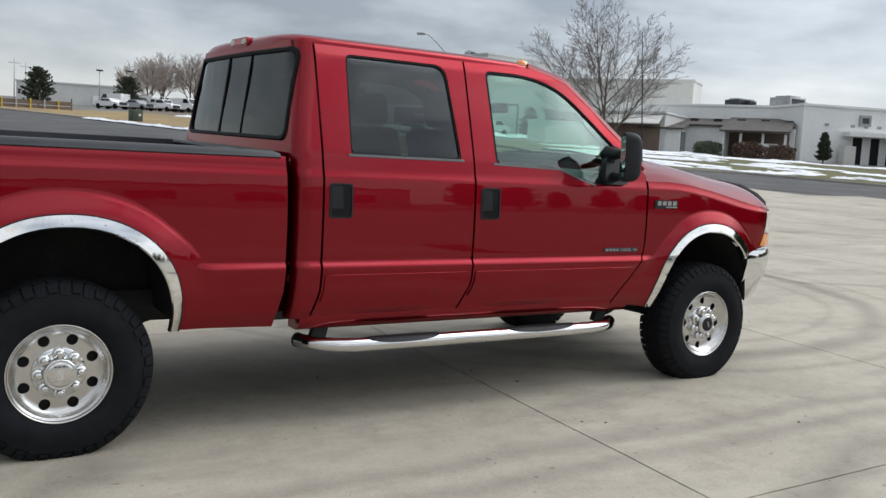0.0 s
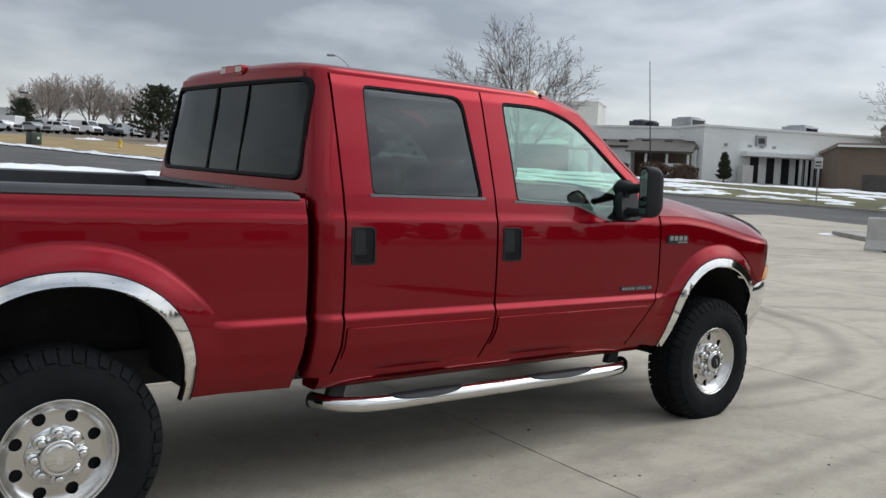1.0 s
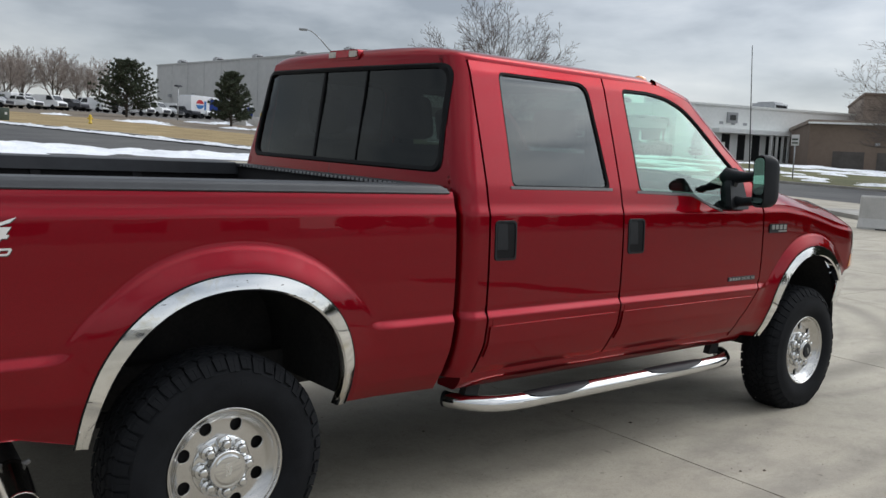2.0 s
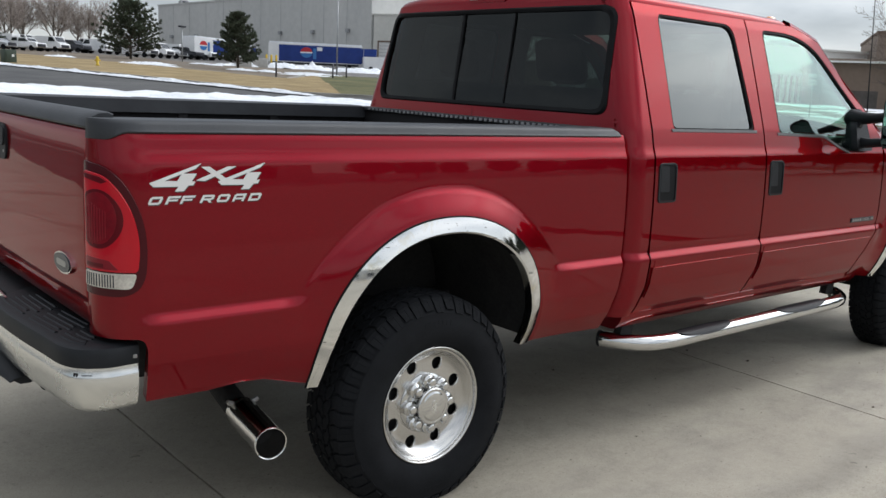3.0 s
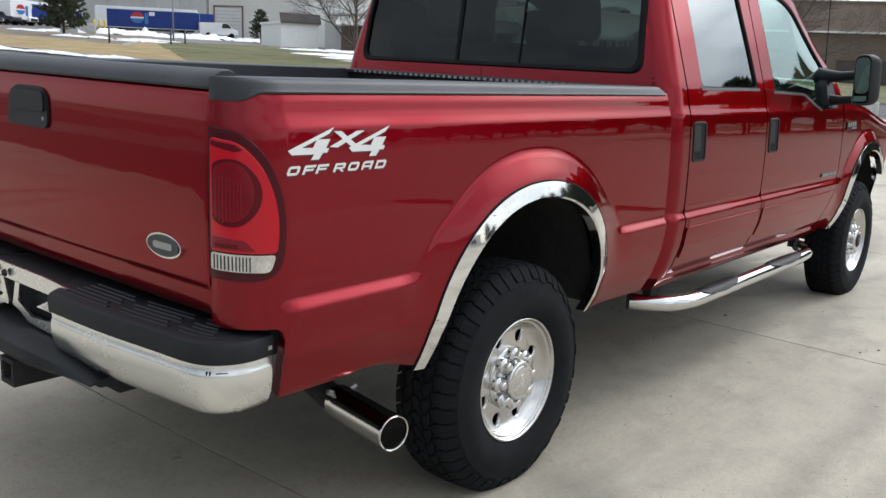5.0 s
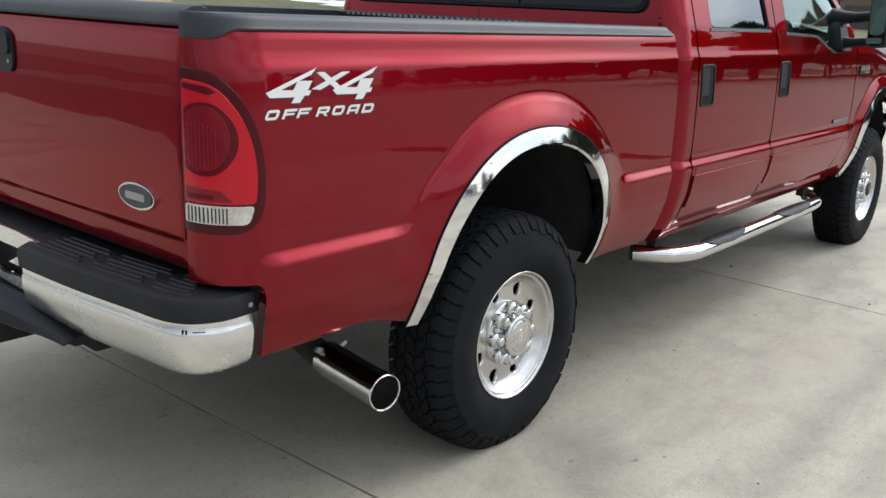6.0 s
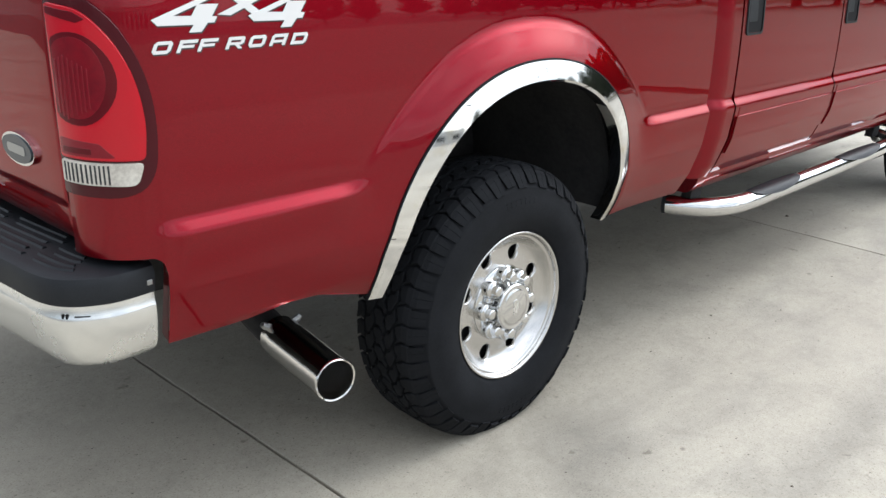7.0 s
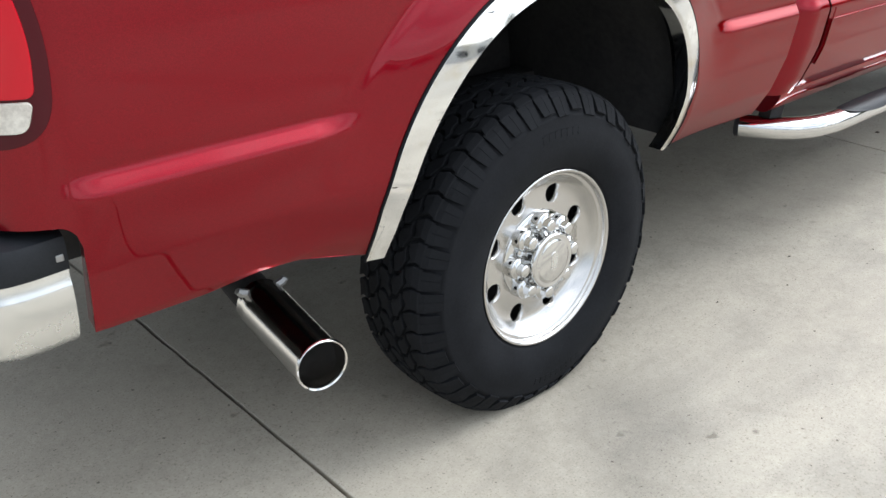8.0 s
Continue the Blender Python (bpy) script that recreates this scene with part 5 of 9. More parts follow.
# load bed: liner, rails, tailgate
def build_bed_inside():
    for x0, x1, y in ((-1.08, -0.56, 0.10), (-0.56, 0.56, 0.68), (0.56, 0.97, 0.10)):
        boxed_t("bed_floor", (x0, y, 0.90), (x1, 2 * YC - y, 0.94), LINER, 0.0, "black bed liner floor")
    v, f = [], []
    for k in range(7):
        y = 0.72 + 0.085 * k
        box = extruded([(y, 0.938), (y + 0.05, 0.938), (y + 0.045, 0.952), (y + 0.005, 0.952)], 1.95, lambda a_, b_, d_: Vector((-1.0 + d_, a_, b_)))
        v, f = merged([(v, f), box])
    tp("floor_ribs", (v, f), LINER, "", False)
    for x0, x1, z in ((-1.08, -0.56, 0.93), (-0.56, 0.56, 1.12), (0.56, 0.97, 0.93)):
        boxed_t("inner_wall", (x0, 0.125, z), (x1, 0.150, 1.385), LINER, 0.0, "black bed liner wall", True)
    boxed_t("front_wall", (0.945, 0.13, 0.93), (0.970, 2 * YC - 0.13, 1.375), LINER, 0.006, "black bed liner front wall")
    for x, z in ((-0.70, 0.95), (-0.15, 1.17), (0.35, 1.17)):
        boxed_t("wall_rib", (x, 0.140, z), (x + 0.05, 0.165, 1.33), LINER, 0.006, "", True)
    # inner wheel box
    boxed_t("wheel_box_top", (-0.56, 0.130, 1.10), (0.56, 0.69, 1.16), LINER, 0.02, "", True)
    boxed_t("wheel_box_side", (-0.56, 0.66, 0.93), (0.56, 0.688, 1.12), LINER, 0.0, "", True)
    for x in (-0.585, 0.56):
        boxed_t("wheel_box_end", (x, 0.135, 0.935), (x + 0.024, 0.686, 1.15), LINER, 0.0, "", True)
    # rail caps: the outer skirt follows the bed's outline round its rear corner
    v, f = [], []
    ss = [S_REAR + 0.012 * k for k in range(24)] + [-0.93, -0.90, -0.6, 0.0, 0.6, 0.93, 0.955, 0.965]
    for s in ss:
        x, y, nn = plan(s)
        skirt = 1.362 - 0.020 * sstep(-1.085, -1.155, s)
        end = -0.012 * sstep(0.93, 0.965, s)
        outer = [(0.0335 - 0.37 * (1.362 - skirt) - 0.003, skirt), (0.0335 - 0.37 * (1.362 - skirt) - 0.005, skirt + 0.004), (0.034, 1.374), (0.0365, 1.384), (0.042, 1.391), (0.050, 1.3955), (0.060, 1.396)]
        for d, z in outer:
            q = d * (0.12 + 0.88 * abs(nn[1]))
            v.append(Vector((x - nn[0] * q, OUT + y - nn[1] * q, z + (end if z > 1.38 else 0))))
        inx = v[-1].x
        lim = 0.131 + 0.041 * sstep(-1.105, -1.06, inx)
        v += [Vector((inx, max(lim - 0.017, v[-1].y), 1.396 + end)), Vector((inx, max(lim - 0.004, v[-1].y), 1.390 + end)), Vector((inx, max(lim, v[-1].y), 1.33)), Vector((inx, max(min(0.13, lim - 0.01), v[-1].y), 1.33))]
    n = 11
    for j in range(len(ss) - 1):
        for i in range(n):
            i2 = (i + 1) % n
            f.append((j * n + i, j * n + i2, (j + 1) * n + i2, (j + 1) * n + i))
    f += [tuple(range(n)), tuple((len(ss) - 1) * n + i for i in range(n))]
    tp("rail_cap", (v, f), CAP_BLACK, "black plastic bed rail cap", True, True)
    boxed_t("front_rail_cap", (0.93, 0.17, 1.372), (0.995, 2 * YC - 0.17, 1.392), CAP_BLACK, 0.006, "black perforated front rail cap")
    for k in range(44):
        y = 0.22 + 0.0355 * k
        boxed_t("rail_notch", (0.925, y, 1.376), (0.932, y + 0.017, 1.388), GALV, 0.0)


def build_tailgate():
    prof = [(1.374, -1.118), (1.366, -1.128), (1.345, -1.136), (1.30, -1.143), (1.20, -1.149), (1.06, -1.151), (0.900, -1.149), (0.893, -1.148), (0.887, -1.1445), (0.878, -1.1440), (0.836, -1.1420), (0.823, -1.1385), (0.814, -1.130)]
    y0, y1 = 0.1350, 2 * YC - 0.1350
    ys = [y0, y0 + 0.004, y0 + 0.012] + [y0 + 0.012 + (y1 - y0 - 0.024) * k / 30 for k in range(1, 30)] + [y1 - 0.012, y1 - 0.004, y1]
    v, f, n = [], [], len(ys)
    zz = []
    for (za, xa), (zb, xb) in zip(prof, prof[1:]):
        m = max(1, int((za - zb) / 0.012))
        zz += [(za + (zb - za) * k / m, xa + (xb - xa) * k / m) for k in range(m)]
    zz.append(prof[-1])
    for z, x in zz:
        for y in ys:
            e = min(y - y0, y1 - y)
            edge = 0.0025 * (1 - sstep(0, 0.006, e))
            bow = -0.010 * (1 - ((y - YC) / (YC - y0)) ** 2)
            v.append(Vector((x + edge + bow, y, z)))
    for j in range(len(zz) - 1):
        for i in range(n - 1):
            f.append((j * n + i, j * n + i + 1, (j + 1) * n + i + 1, (j + 1) * n + i))
    gate = tp("tailgate", (v, f), PAINT, "dark red tailgate", face=(-1, 0, 0))[0]
    boxed_t("inner_panel", (-1.115, y0 + 0.002, 0.816), (-1.075, y1 - 0.002, 1.36), PAINT, 0.004, parent=gate)
    # rounded black cap on its top edge
    sec = [(-1.138, 1.364), (-1.142, 1.370), (-1.138, 1.385), (-1.126, 1.399), (-1.105, 1.409), (-1.08, 1.411), (-1.065, 1.405), (-1.060, 1.385), (-1.060, 1.34)]
    v, f = [], []
    m = len(sec)
    yy = [y0 - 0.002, y0 + 0.006] + [y0 + 0.006 + (y1 - y0 - 0.012) * k / 24 for k in range(1, 24)] + [y1 - 0.006, y1 + 0.002]
    for i, y in enumerate(yy):
        bow = -0.010 * (1 - ((y - YC) / (YC - y0)) ** 2)
        k = 0.93 if i in (0, len(yy) - 1) else 1.0
        for x, z in sec:
            v.append(Vector((-1.10 + (x + 1.10) * k + bow, y, 1.37 + (z - 1.37) * k)))
    for i in range(len(yy) - 1):
        for j in range(m - 1):
            f.append((i * m + j, i * m + j + 1, (i + 1) * m + j + 1, (i + 1) * m + j))
    f += [tuple(range(m)), tuple((len(yy) - 1) * m + j for j in range(m))]
    tp("tailgate_cap", (v, f), CAP_BLACK, "black plastic tailgate cap", parent=gate)

    def on_gate(a_, b_, d_):
        x = float(np.interp(b_, [p[0] for p in prof[::-1]], [p[1] for p in prof[::-1]]))
        return Vector((x - 0.010 * (1 - ((a_ - YC) / (YC - y0)) ** 2) - d_, a_, b_))
    # handle: bezel, hollow and lift
    bez = rounded([(0.872, 1.208), (0.884, 1.326), (1.108, 1.326), (1.120, 1.208)], [0.035, 0.06, 0.06, 0.035], 6)
    h = tp("tailgate_handle", extruded(bez, -0.014, lambda a_, b_, d_: on_gate(a_, b_, 0.007 + d_)), PLASTIC, "black plastic tailgate handle", parent=gate)[0]
    tp("grip", extruded(rounded([(0.887, 1.256), (0.898, 1.314), (1.094, 1.314), (1.105, 1.256)], 0.018, 4), -0.010, lambda a_, b_, d_: on_gate(a_, b_, 0.013 + d_)), PLASTIC, parent=h)
    tp("lock", lathe([(0.0, 0.004), (0.006, 0.004), (0.007, 0.0)], 12, (0, 0, 0)), BADGE_BAR, parent=h)[0].matrix_basis = pose(-1.160, 0.902, 1.236, 0, 0, -90)
    # oval emblem and a small name plate, both plain
    ov = [(0.308 + 0.074 * math.cos(t * math.pi / 18), 0.966 + 0.032 * math.sin(t * math.pi / 18)) for t in range(36)]
    ov2 = [(0.308 + 0.067 * math.cos(t * math.pi / 18), 0.966 + 0.027 * math.sin(t * math.pi / 18)) for t in range(36)]
    em = tp("oval_emblem", extruded(ov, -0.008, lambda a_, b_, d_: on_gate(a_, b_, 0.008 + d_)), CHROME, "oval emblem with a dark field and bright rim", False, parent=gate)[0]
    tp("emblem_field", extruded(ov2, -0.002, lambda a_, b_, d_: on_gate(a_, b_, 0.0105 + d_)), BADGE_BLUE, "", False, parent=em)
    tp("emblem_bar", extruded(rounded([(0.268, 0.957), (0.348, 0.957), (0.348, 0.975), (0.268, 0.975)], 0.008), -0.002, lambda a_, b_, d_: on_gate(a_, b_, 0.0115 + d_)), BADGE_BAR, "", False, parent=em)
    pl = tp("name_plate", extruded(rounded([(1.585, 0.945), (1.79, 0.945), (1.79, 1.005), (1.585, 1.005)], 0.008), -0.008, lambda a_, b_, d_: on_gate(a_, b_, 0.008 + d_)), PLASTIC, "dark name plate with bright bars", False, parent=gate)[0]
    for k in range(4):
        tp("plate_bar", extruded(rounded([(1.60 + 0.048 * k, 0.965), (1.632 + 0.048 * k, 0.965), (1.632 + 0.048 * k, 0.995), (1.60 + 0.048 * k, 0.995)], 0.004), -0.002, lambda a_, b_, d_: on_gate(a_, b_, 0.0105 + d_)), BADGE_BAR, "", False, parent=pl)


def lens(name, outline, mat, parent, lift, label="", lip=0.008):
    d = [(a_ - 0.010 * sstep(-1.17, -1.10, a_), b_) for a_, b_ in dense(outline, 0.008)]
    c = (sum(p[0] for p in d) / len(d), sum(p[1] for p in d) / len(d))
    d = d + d[:1]
    obs = panel(name, [(d, [c] * len(d), 12)], bed_surface, mat, TRUCK, [d], lip, label, lift)
    if parent:
        for o, p in zip(obs, parent):
            o.parent = p
            o.matrix_parent_inverse = Matrix()
    return obs


def build_tail_lights():
    rear = S_REAR + 0.004
    outl = rounded([(rear, 0.920), (-1.075, 0.920), (-1.032, 0.958), (-1.024, 1.06), (-1.040, 1.15), (-1.085, 1.235), (-1.145, 1.272), (rear, 1.282)], [0.006, 0.05, 0.04, 0.05, 0.06, 0.06, 0.04, 0.006], 5)
    base = lens("tail_light", outl, LENS_FRAME, None, 0.006, "red tail light with a ribbed white reverse lens", 0.012)
    red = rounded([(rear + 0.012, 0.990), (-1.052, 0.990), (-1.045, 1.06), (-1.060, 1.145), (-1.100, 1.215), (-1.150, 1.248), (rear + 0.012, 1.256)], [0.008, 0.012, 0.05, 0.06, 0.05, 0.03, 0.01], 5)
    r = lens("red_lens", red, RED_LENS, base, 0.010, "bright red lens")
    ov = [(-1.170 + 0.066 * math.cos(t * math.pi / 16), 1.132 + 0.070 * math.sin(t * math.pi / 16)) for t in range(32)]
    ov = [(max(rear + 0.022, a_), b_) for a_, b_ in ov]
    bowl = [(max(rear + 0.018, -1.170 + 0.084 * math.cos(t * math.pi / 18)), 1.130 + 0.080 * math.sin(t * math.pi / 18)) for t in range(36)]
    lens("lamp_bowl", bowl, RED_LENS_DARK, r, 0.0105, "", 0.003)
    lens("lower_reflector", rounded([(rear + 0.016, 0.995), (-1.10, 0.995), (-1.13, 1.020), (rear + 0.016, 1.026)], 0.006, 3), RED_LENS_RIB, r, 0.0108, "", 0.003)
    # dark red strip: shade along the lens's top put into its colour
    lens("upper_shade", rounded([(rear + 0.016, 1.238), (-1.155, 1.226), (-1.135, 1.232), (-1.160, 1.243), (rear + 0.016, 1.250)], 0.003, 3), RED_LENS_DARK, r, 0.0112, "", 0.003)
    lens("round_lens", ov, RED_LENS_LAMP, r, 0.0110, "dark red ribbed lamp", 0.004)
    for k in range(8):
        s0 = max(rear + 0.028, -1.219) + 0.0095 * k
        hh = 0.052 - 0.004 * abs(k - 2)
        lens("lens_rib", rounded([(s0, 1.112 - hh), (s0 + 0.003, 1.112 - hh), (s0 + 0.003, 1.118 + hh), (s0, 1.118 + hh)], 0.0015, 2), RED_LENS_RIB, r, 0.0124, "", 0.002)
    # and a second one for the shade at the lens's foot
    lens("lower_shade", rounded([(rear + 0.024, 1.000), (-1.150, 1.000), (-1.150, 1.010), (rear + 0.024, 1.010)], 0.003, 3), RED_LENS_DARK, r, 0.0115, "", 0.003)
    white = rounded([(rear + 0.012, 0.944), (-1.068, 0.944), (-1.055, 0.984), (rear + 0.012, 0.984)], [0.006, 0.014, 0.01, 0.006], 4)
    wv = lens("reverse_lens", white, WHITE_LENS, base, 0.011, "white reverse lens")
    for k in range(11):
        s0 = max(rear + 0.016, -1.216) + 0.0098 * k
        lens("lens_rib", [(s0, 0.947), (s0 + 0.0030, 0.947), (s0 + 0.0030, 0.981), (s0, 0.981)], CAP_BLACK, wv, 0.0122, "", 0.002)


def bump_line():
    """Plan of the rear bumper's outer edge, from its passenger end to its middle notch."""
    ctrl = [Vector((-1.052, 0.020)), Vector((-1.148, 0.020)), Vector((-1.222, 0.080)), Vector((-1.243, 0.24)), Vector((-1.262, 0.46)), Vector((-1.268, 0.70))]
    pts = []
    for i in range(len(ctrl) - 1):
        p0, p1, p2, p3 = ctrl[max(0, i - 1)], ctrl[i], ctrl[i + 1], ctrl[min(len(ctrl) - 1, i + 2)]
        for k in range(8):
            t = k / 8
            pts.append(0.5 * ((2 * p1) + (p2 - p0) * t + (2 * p0 - 5 * p1 + 4 * p2 - p3) * t * t + (3 * p1 - p0 - 3 * p2 + p3) * t ** 3))
    pts.append(ctrl[-1])
    return pts


def build_rear_bumper():
    line = bump_line()
    nrm = []
    for i in range(len(line)):
        d = line[min(i + 1, len(line) - 1)] - line[max(i - 1, 0)]
        n = Vector((-abs(d.y), -abs(d.x) if d.x < 0 else abs(d.x))).normalized()
        nrm.append(n)

    def swept(sec, lo=0, hi=None):
        v, f, m = [], [], len(sec)
        rows = list(zip(line, nrm))[lo:hi]
        for i, (p, n) in enumerate(rows):
            for inn, z in sec:
                drop = 0.0
                if z < 0.66:
                    drop = 0.018 * sstep(0.80, 0.35, p.y) - 0.028
                q = p - n * inn
                v.append(Vector((q.x, q.y, z - drop * (0.66 - z) / 0.09 if z < 0.66 else z)))
        for i in range(len(rows) - 1):
            for j in range(m - 1):
                f.append((i * m + j, i * m + j + 1, (i + 1) * m + j + 1, (i + 1) * m + j))
        f += [tuple(range(m)), tuple((len(rows) - 1) * m + j for j in range(m))]
        return v, f
    face = [(0.020, 0.738), (0.007, 0.735), (0.0020, 0.729), (0.0020, 0.708), (-0.0012, 0.702), (-0.0022, 0.696), (-0.0022, 0.67), (0.004, 0.63), (0.012, 0.605), (0.024, 0.588), (0.042, 0.580), (0.06, 0.585), (0.06, 0.748)]
    bumper = tp("rear_bumper", swept(face), BUMPER_CHROME, "scuffed chrome rear step bumper", True, True)
    # black scuffs on the corner's fold
    for at, wide, high in ((14.0, 0.0035, 0.009), (14.6, 0.0035, 0.009), (12.2, 0.016, 0.0018), (11.0, 0.010, 0.0016)):
        k = int(at)
        p, n = line[k].lerp(line[k + 1], at - k), nrm[k]
        v = [Vector((p.x - n.x * d - n.y * a_, p.y - n.y * d + n.x * a_, 0.706 + b_)) for d in (0.004, -0.0016) for a_, b_ in ((-wide / 2, -high / 2), (wide / 2, -high / 2), (wide / 2, high / 2), (-wide / 2, high / 2))]
        tp("scuff", (v, [(0, 1, 2, 3), (4, 5, 6, 7), (0, 1, 5, 4), (1, 2, 6, 5), (2, 3, 7, 6), (3, 0, 4, 7)]), TRIM_BLACK, "black scuff", False, parent=bumper[0])
    # step pads
    for side in range(2):
        v, f = [], []
        sec = [(0.008, 0.722), (-0.006, 0.728), (-0.009, 0.765), (-0.003, 0.779), (0.012, 0.785)]
        m = len(sec) + 1
        inner = [Vector((-1.066 - 0.002 * i / len(line), 0.04 + (0.84 - 0.03) * (i / (len(line) - 1)) ** 1.15)) for i in range(len(line))]
        for i, (p, n) in enumerate(zip(line, nrm)):
            for inn, z in sec:
                q = p - n * inn
                v.append(Vector((q.x, q.y, z)))
            v.append(Vector((inner[i].x, inner[i].y, 0.785)))
        for i in range(len(line) - 1):
            for j in range(m - 1):
                f.append((i * m + j, i * m + j + 1, (i + 1) * m + j + 1, (i + 1) * m + j))
        f += [tuple(range(m)), tuple((len(line) - 1) * m + j for j in range(m))]
        if side:
            v = [Vector((p.x, 2 * YC - p.y, p.z)) for p in v]
        pad = tp("step_pad", (v, f), PLASTIC, "black ribbed plastic step pad", parent=bumper[side])[0]
        # raised ribs along the pad, in long staggered runs
        for r in range(6):
            off = 0.024 + 0.021 * r
            for a, b in ((13 + r % 2, 21 + r % 2), (23 + r % 2, 30 + r % 2), (32 + r % 2, 39)):
                run = [i for i in range(a, b + 1) if (line[i] - nrm[i] * (off + 0.013)).x < -1.076]
                if len(run) < 3:
                    continue
                rv, rf = [], []
                for i in run:
                    p, n = line[i], nrm[i]
                    for inn, z in ((off, 0.784), (off + 0.004, 0.7885), (off + 0.009, 0.7885), (off + 0.013, 0.784)):
                        q = p - n * inn
                        rv.append(Vector((q.x, q.y if not side else 2 * YC - q.y, z)))
                last = len(run) - 1
                for i in range(last):
                    for j in range(3):
                        rf.append((i * 4 + j, i * 4 + j + 1, (i + 1) * 4 + j + 1, (i + 1) * 4 + j))
                rf += [(0, 1, 2, 3), tuple(last * 4 + j for j in range(4))]
                tp("pad_rib", (rv, rf), PLASTIC, "", False, parent=pad)
        end = line[0] + Vector((-0.012, -0.0085))
        clip = box_bm(bmesh.new(), (end.x - 0.006, end.y - 0.002, 0.744), (end.x + 0.006, end.y + 0.004, 0.755), 0.002)
        if side:
            bmesh.ops.scale(clip, vec=(1, -1, 1), verts=clip.verts)
            bmesh.ops.translate(clip, vec=(0, 2 * YC, 0), verts=clip.verts)
            bmesh.ops.reverse_faces(clip, faces=clip.faces)
        part("pad_clip", clip, BADGE_BAR, pad, "small bright clip")
    # plate recess: bright bracket, dark lower step, tow receiver
    def plate(a_, b_, d_):
        return Vector((-1.232 + d_, a_, b_))
    top = tp("plate_bracket", extruded(rounded([(0.735, 0.750), (0.672, 0.790), (0.80, 0.797), (2 * YC - 0.80, 0.797), (2 * YC - 0.672, 0.790), (2 * YC - 0.735, 0.750), (1.12, 0.750), (0.87, 0.750)], 0.006), 0.006, plate), BUMPER_CHROME, "bent bright licence plate bracket", False)[0]
    for sgn in (0, 1):
        arm = [(0.985, 0.752), (1.012, 0.675), (0.958, 0.660), (0.917, 0.641), (0.790, 0.634), (0.738, 0.650), (0.738, 0.676), (0.779, 0.667), (0.897, 0.660), (0.943, 0.680), (0.976, 0.692), (0.958, 0.752)]
        arm = [(a_ + 0.002 if not sgn else 2 * YC - a_ + 0.06, b_) for a_, b_ in arm]
        tp("bracket_arm", extruded(rounded(arm, 0.006, 3), 0.010, plate), BUMPER_CHROME, "", False, parent=top)
        # added bright sheet, standing for the lit ground seen through the gap
        ground_tri = [(0.908, 0.684), (0.766, 0.746), (0.768, 0.684)]
        ground_tri = [(a_ if not sgn else 2 * YC - a_, b_) for a_, b_ in ground_tri]
        tp("ground_gap_sheet", extruded(ground_tri, 0.004, lambda a_, b_, d_: plate(a_, b_, 0.022 + d_)), BUMPER_CHROME, "", False, parent=top)
        tp("bracket_bolt", lathe([(0.0, 0.008), (0.010, 0.008), (0.012, 0.0)], 10), UNDER, "", True, parent=top)[0].matrix_basis = pose(-1.238, 1.035 if not sgn else 1.115, 0.768, 0, 0, -90)
    # thin dark sheet gives the hollow behind the bracket its shade
    boxed_t("recess_shade", (-1.186, 0.70, 0.650), (-1.180, 2 * YC - 0.70, 0.760), UNDER, 0.002, "dark sheet for the shade behind the plate bracket")
    boxed_t("middle_pad", (-1.205, 0.66, 0.755), (-1.066, 2 * YC - 0.66, 0.780), PLASTIC, 0.006, "black plastic step between the pads")
    boxed_t("bumper_beam", (-1.13, 0.10, 0.60), (-1.07, 2 * YC - 0.10, 0.73), UNDER, 0.01)
    # the lower step rises to the middle; its ends lap over the foot of the bright face as pointed wings
    v, f, m = [], [], 9
    yy = [0.505, 0.53, 0.57, 0.61, 0.65, 0.69, 0.73, 0.78, 0.86, YC]
    yy += [2 * YC - y for y in yy[-2::-1]]
    for y in yy:
        k = sstep(0.47, 0.80, min(y, 2 * YC - y))
        xo, zt, zb = -1.266 - 0.062 * k, 0.566 + 0.056 * k ** 0.7, 0.552 + 0.003 * k
        for x, z in ((xo + 0.012, zb + 0.012), (xo, zb + 0.45 * (zt - zb)), (xo + 0.004, zt - 0.006), (xo + 0.012, zt), (-1.21, zt + 0.006), (-1.165, zt + 0.002), (-1.165, zb + 0.02), (-1.21, zb), (xo + 0.03, zb)):
            v.append(Vector((x, y, z)))
    for i in range(len(yy) - 1):
        for j in range(m):
            j2 = (j + 1) % m
            f.append((i * m + j, i * m + j2, (i + 1) * m + j2, (i + 1) * m + j))
    f += [tuple(range(m)), tuple((len(yy) - 1) * m + j for j in range(m))]
    tp("lower_step", (v, f), PLASTIC, "black plastic lower bumper step")
    hy = YC - 0.105
    rec = [(hy - 0.04, 0.475), (hy + 0.04, 0.475), (hy + 0.04, 0.555), (hy - 0.04, 0.555)]
    hole = [(hy - 0.027, 0.488), (hy + 0.027, 0.488), (hy + 0.027, 0.542), (hy - 0.027, 0.542)]
    v = [Vector((x, a_, b_)) for x, sq in ((-1.315, rec), (-1.315, hole), (-1.15, hole), (-1.05, rec)) for a_, b_ in sq]
    f = []
    for k, (a0, b0) in enumerate(((0, 4), (4, 8), (0, 12))):
        for i in range(4):
            i2 = (i + 1) % 4
            f.append((a0 + i, a0 + i2, b0 + i2, b0 + i))
    f.append((8, 9, 10, 11))
    tp("tow_receiver", (v, f), UNDER, "black square tow receiver tube", False)
    boxed_t("tow_bar", (-1.16, 0.55, 0.50), (-1.09, 2 * YC - 0.55, 0.57), UNDER, 0.008)
    boxed_t("chain_plate", (-1.25, hy - 0.13, 0.535), (-1.10, hy + 0.13, 0.545), UNDER)


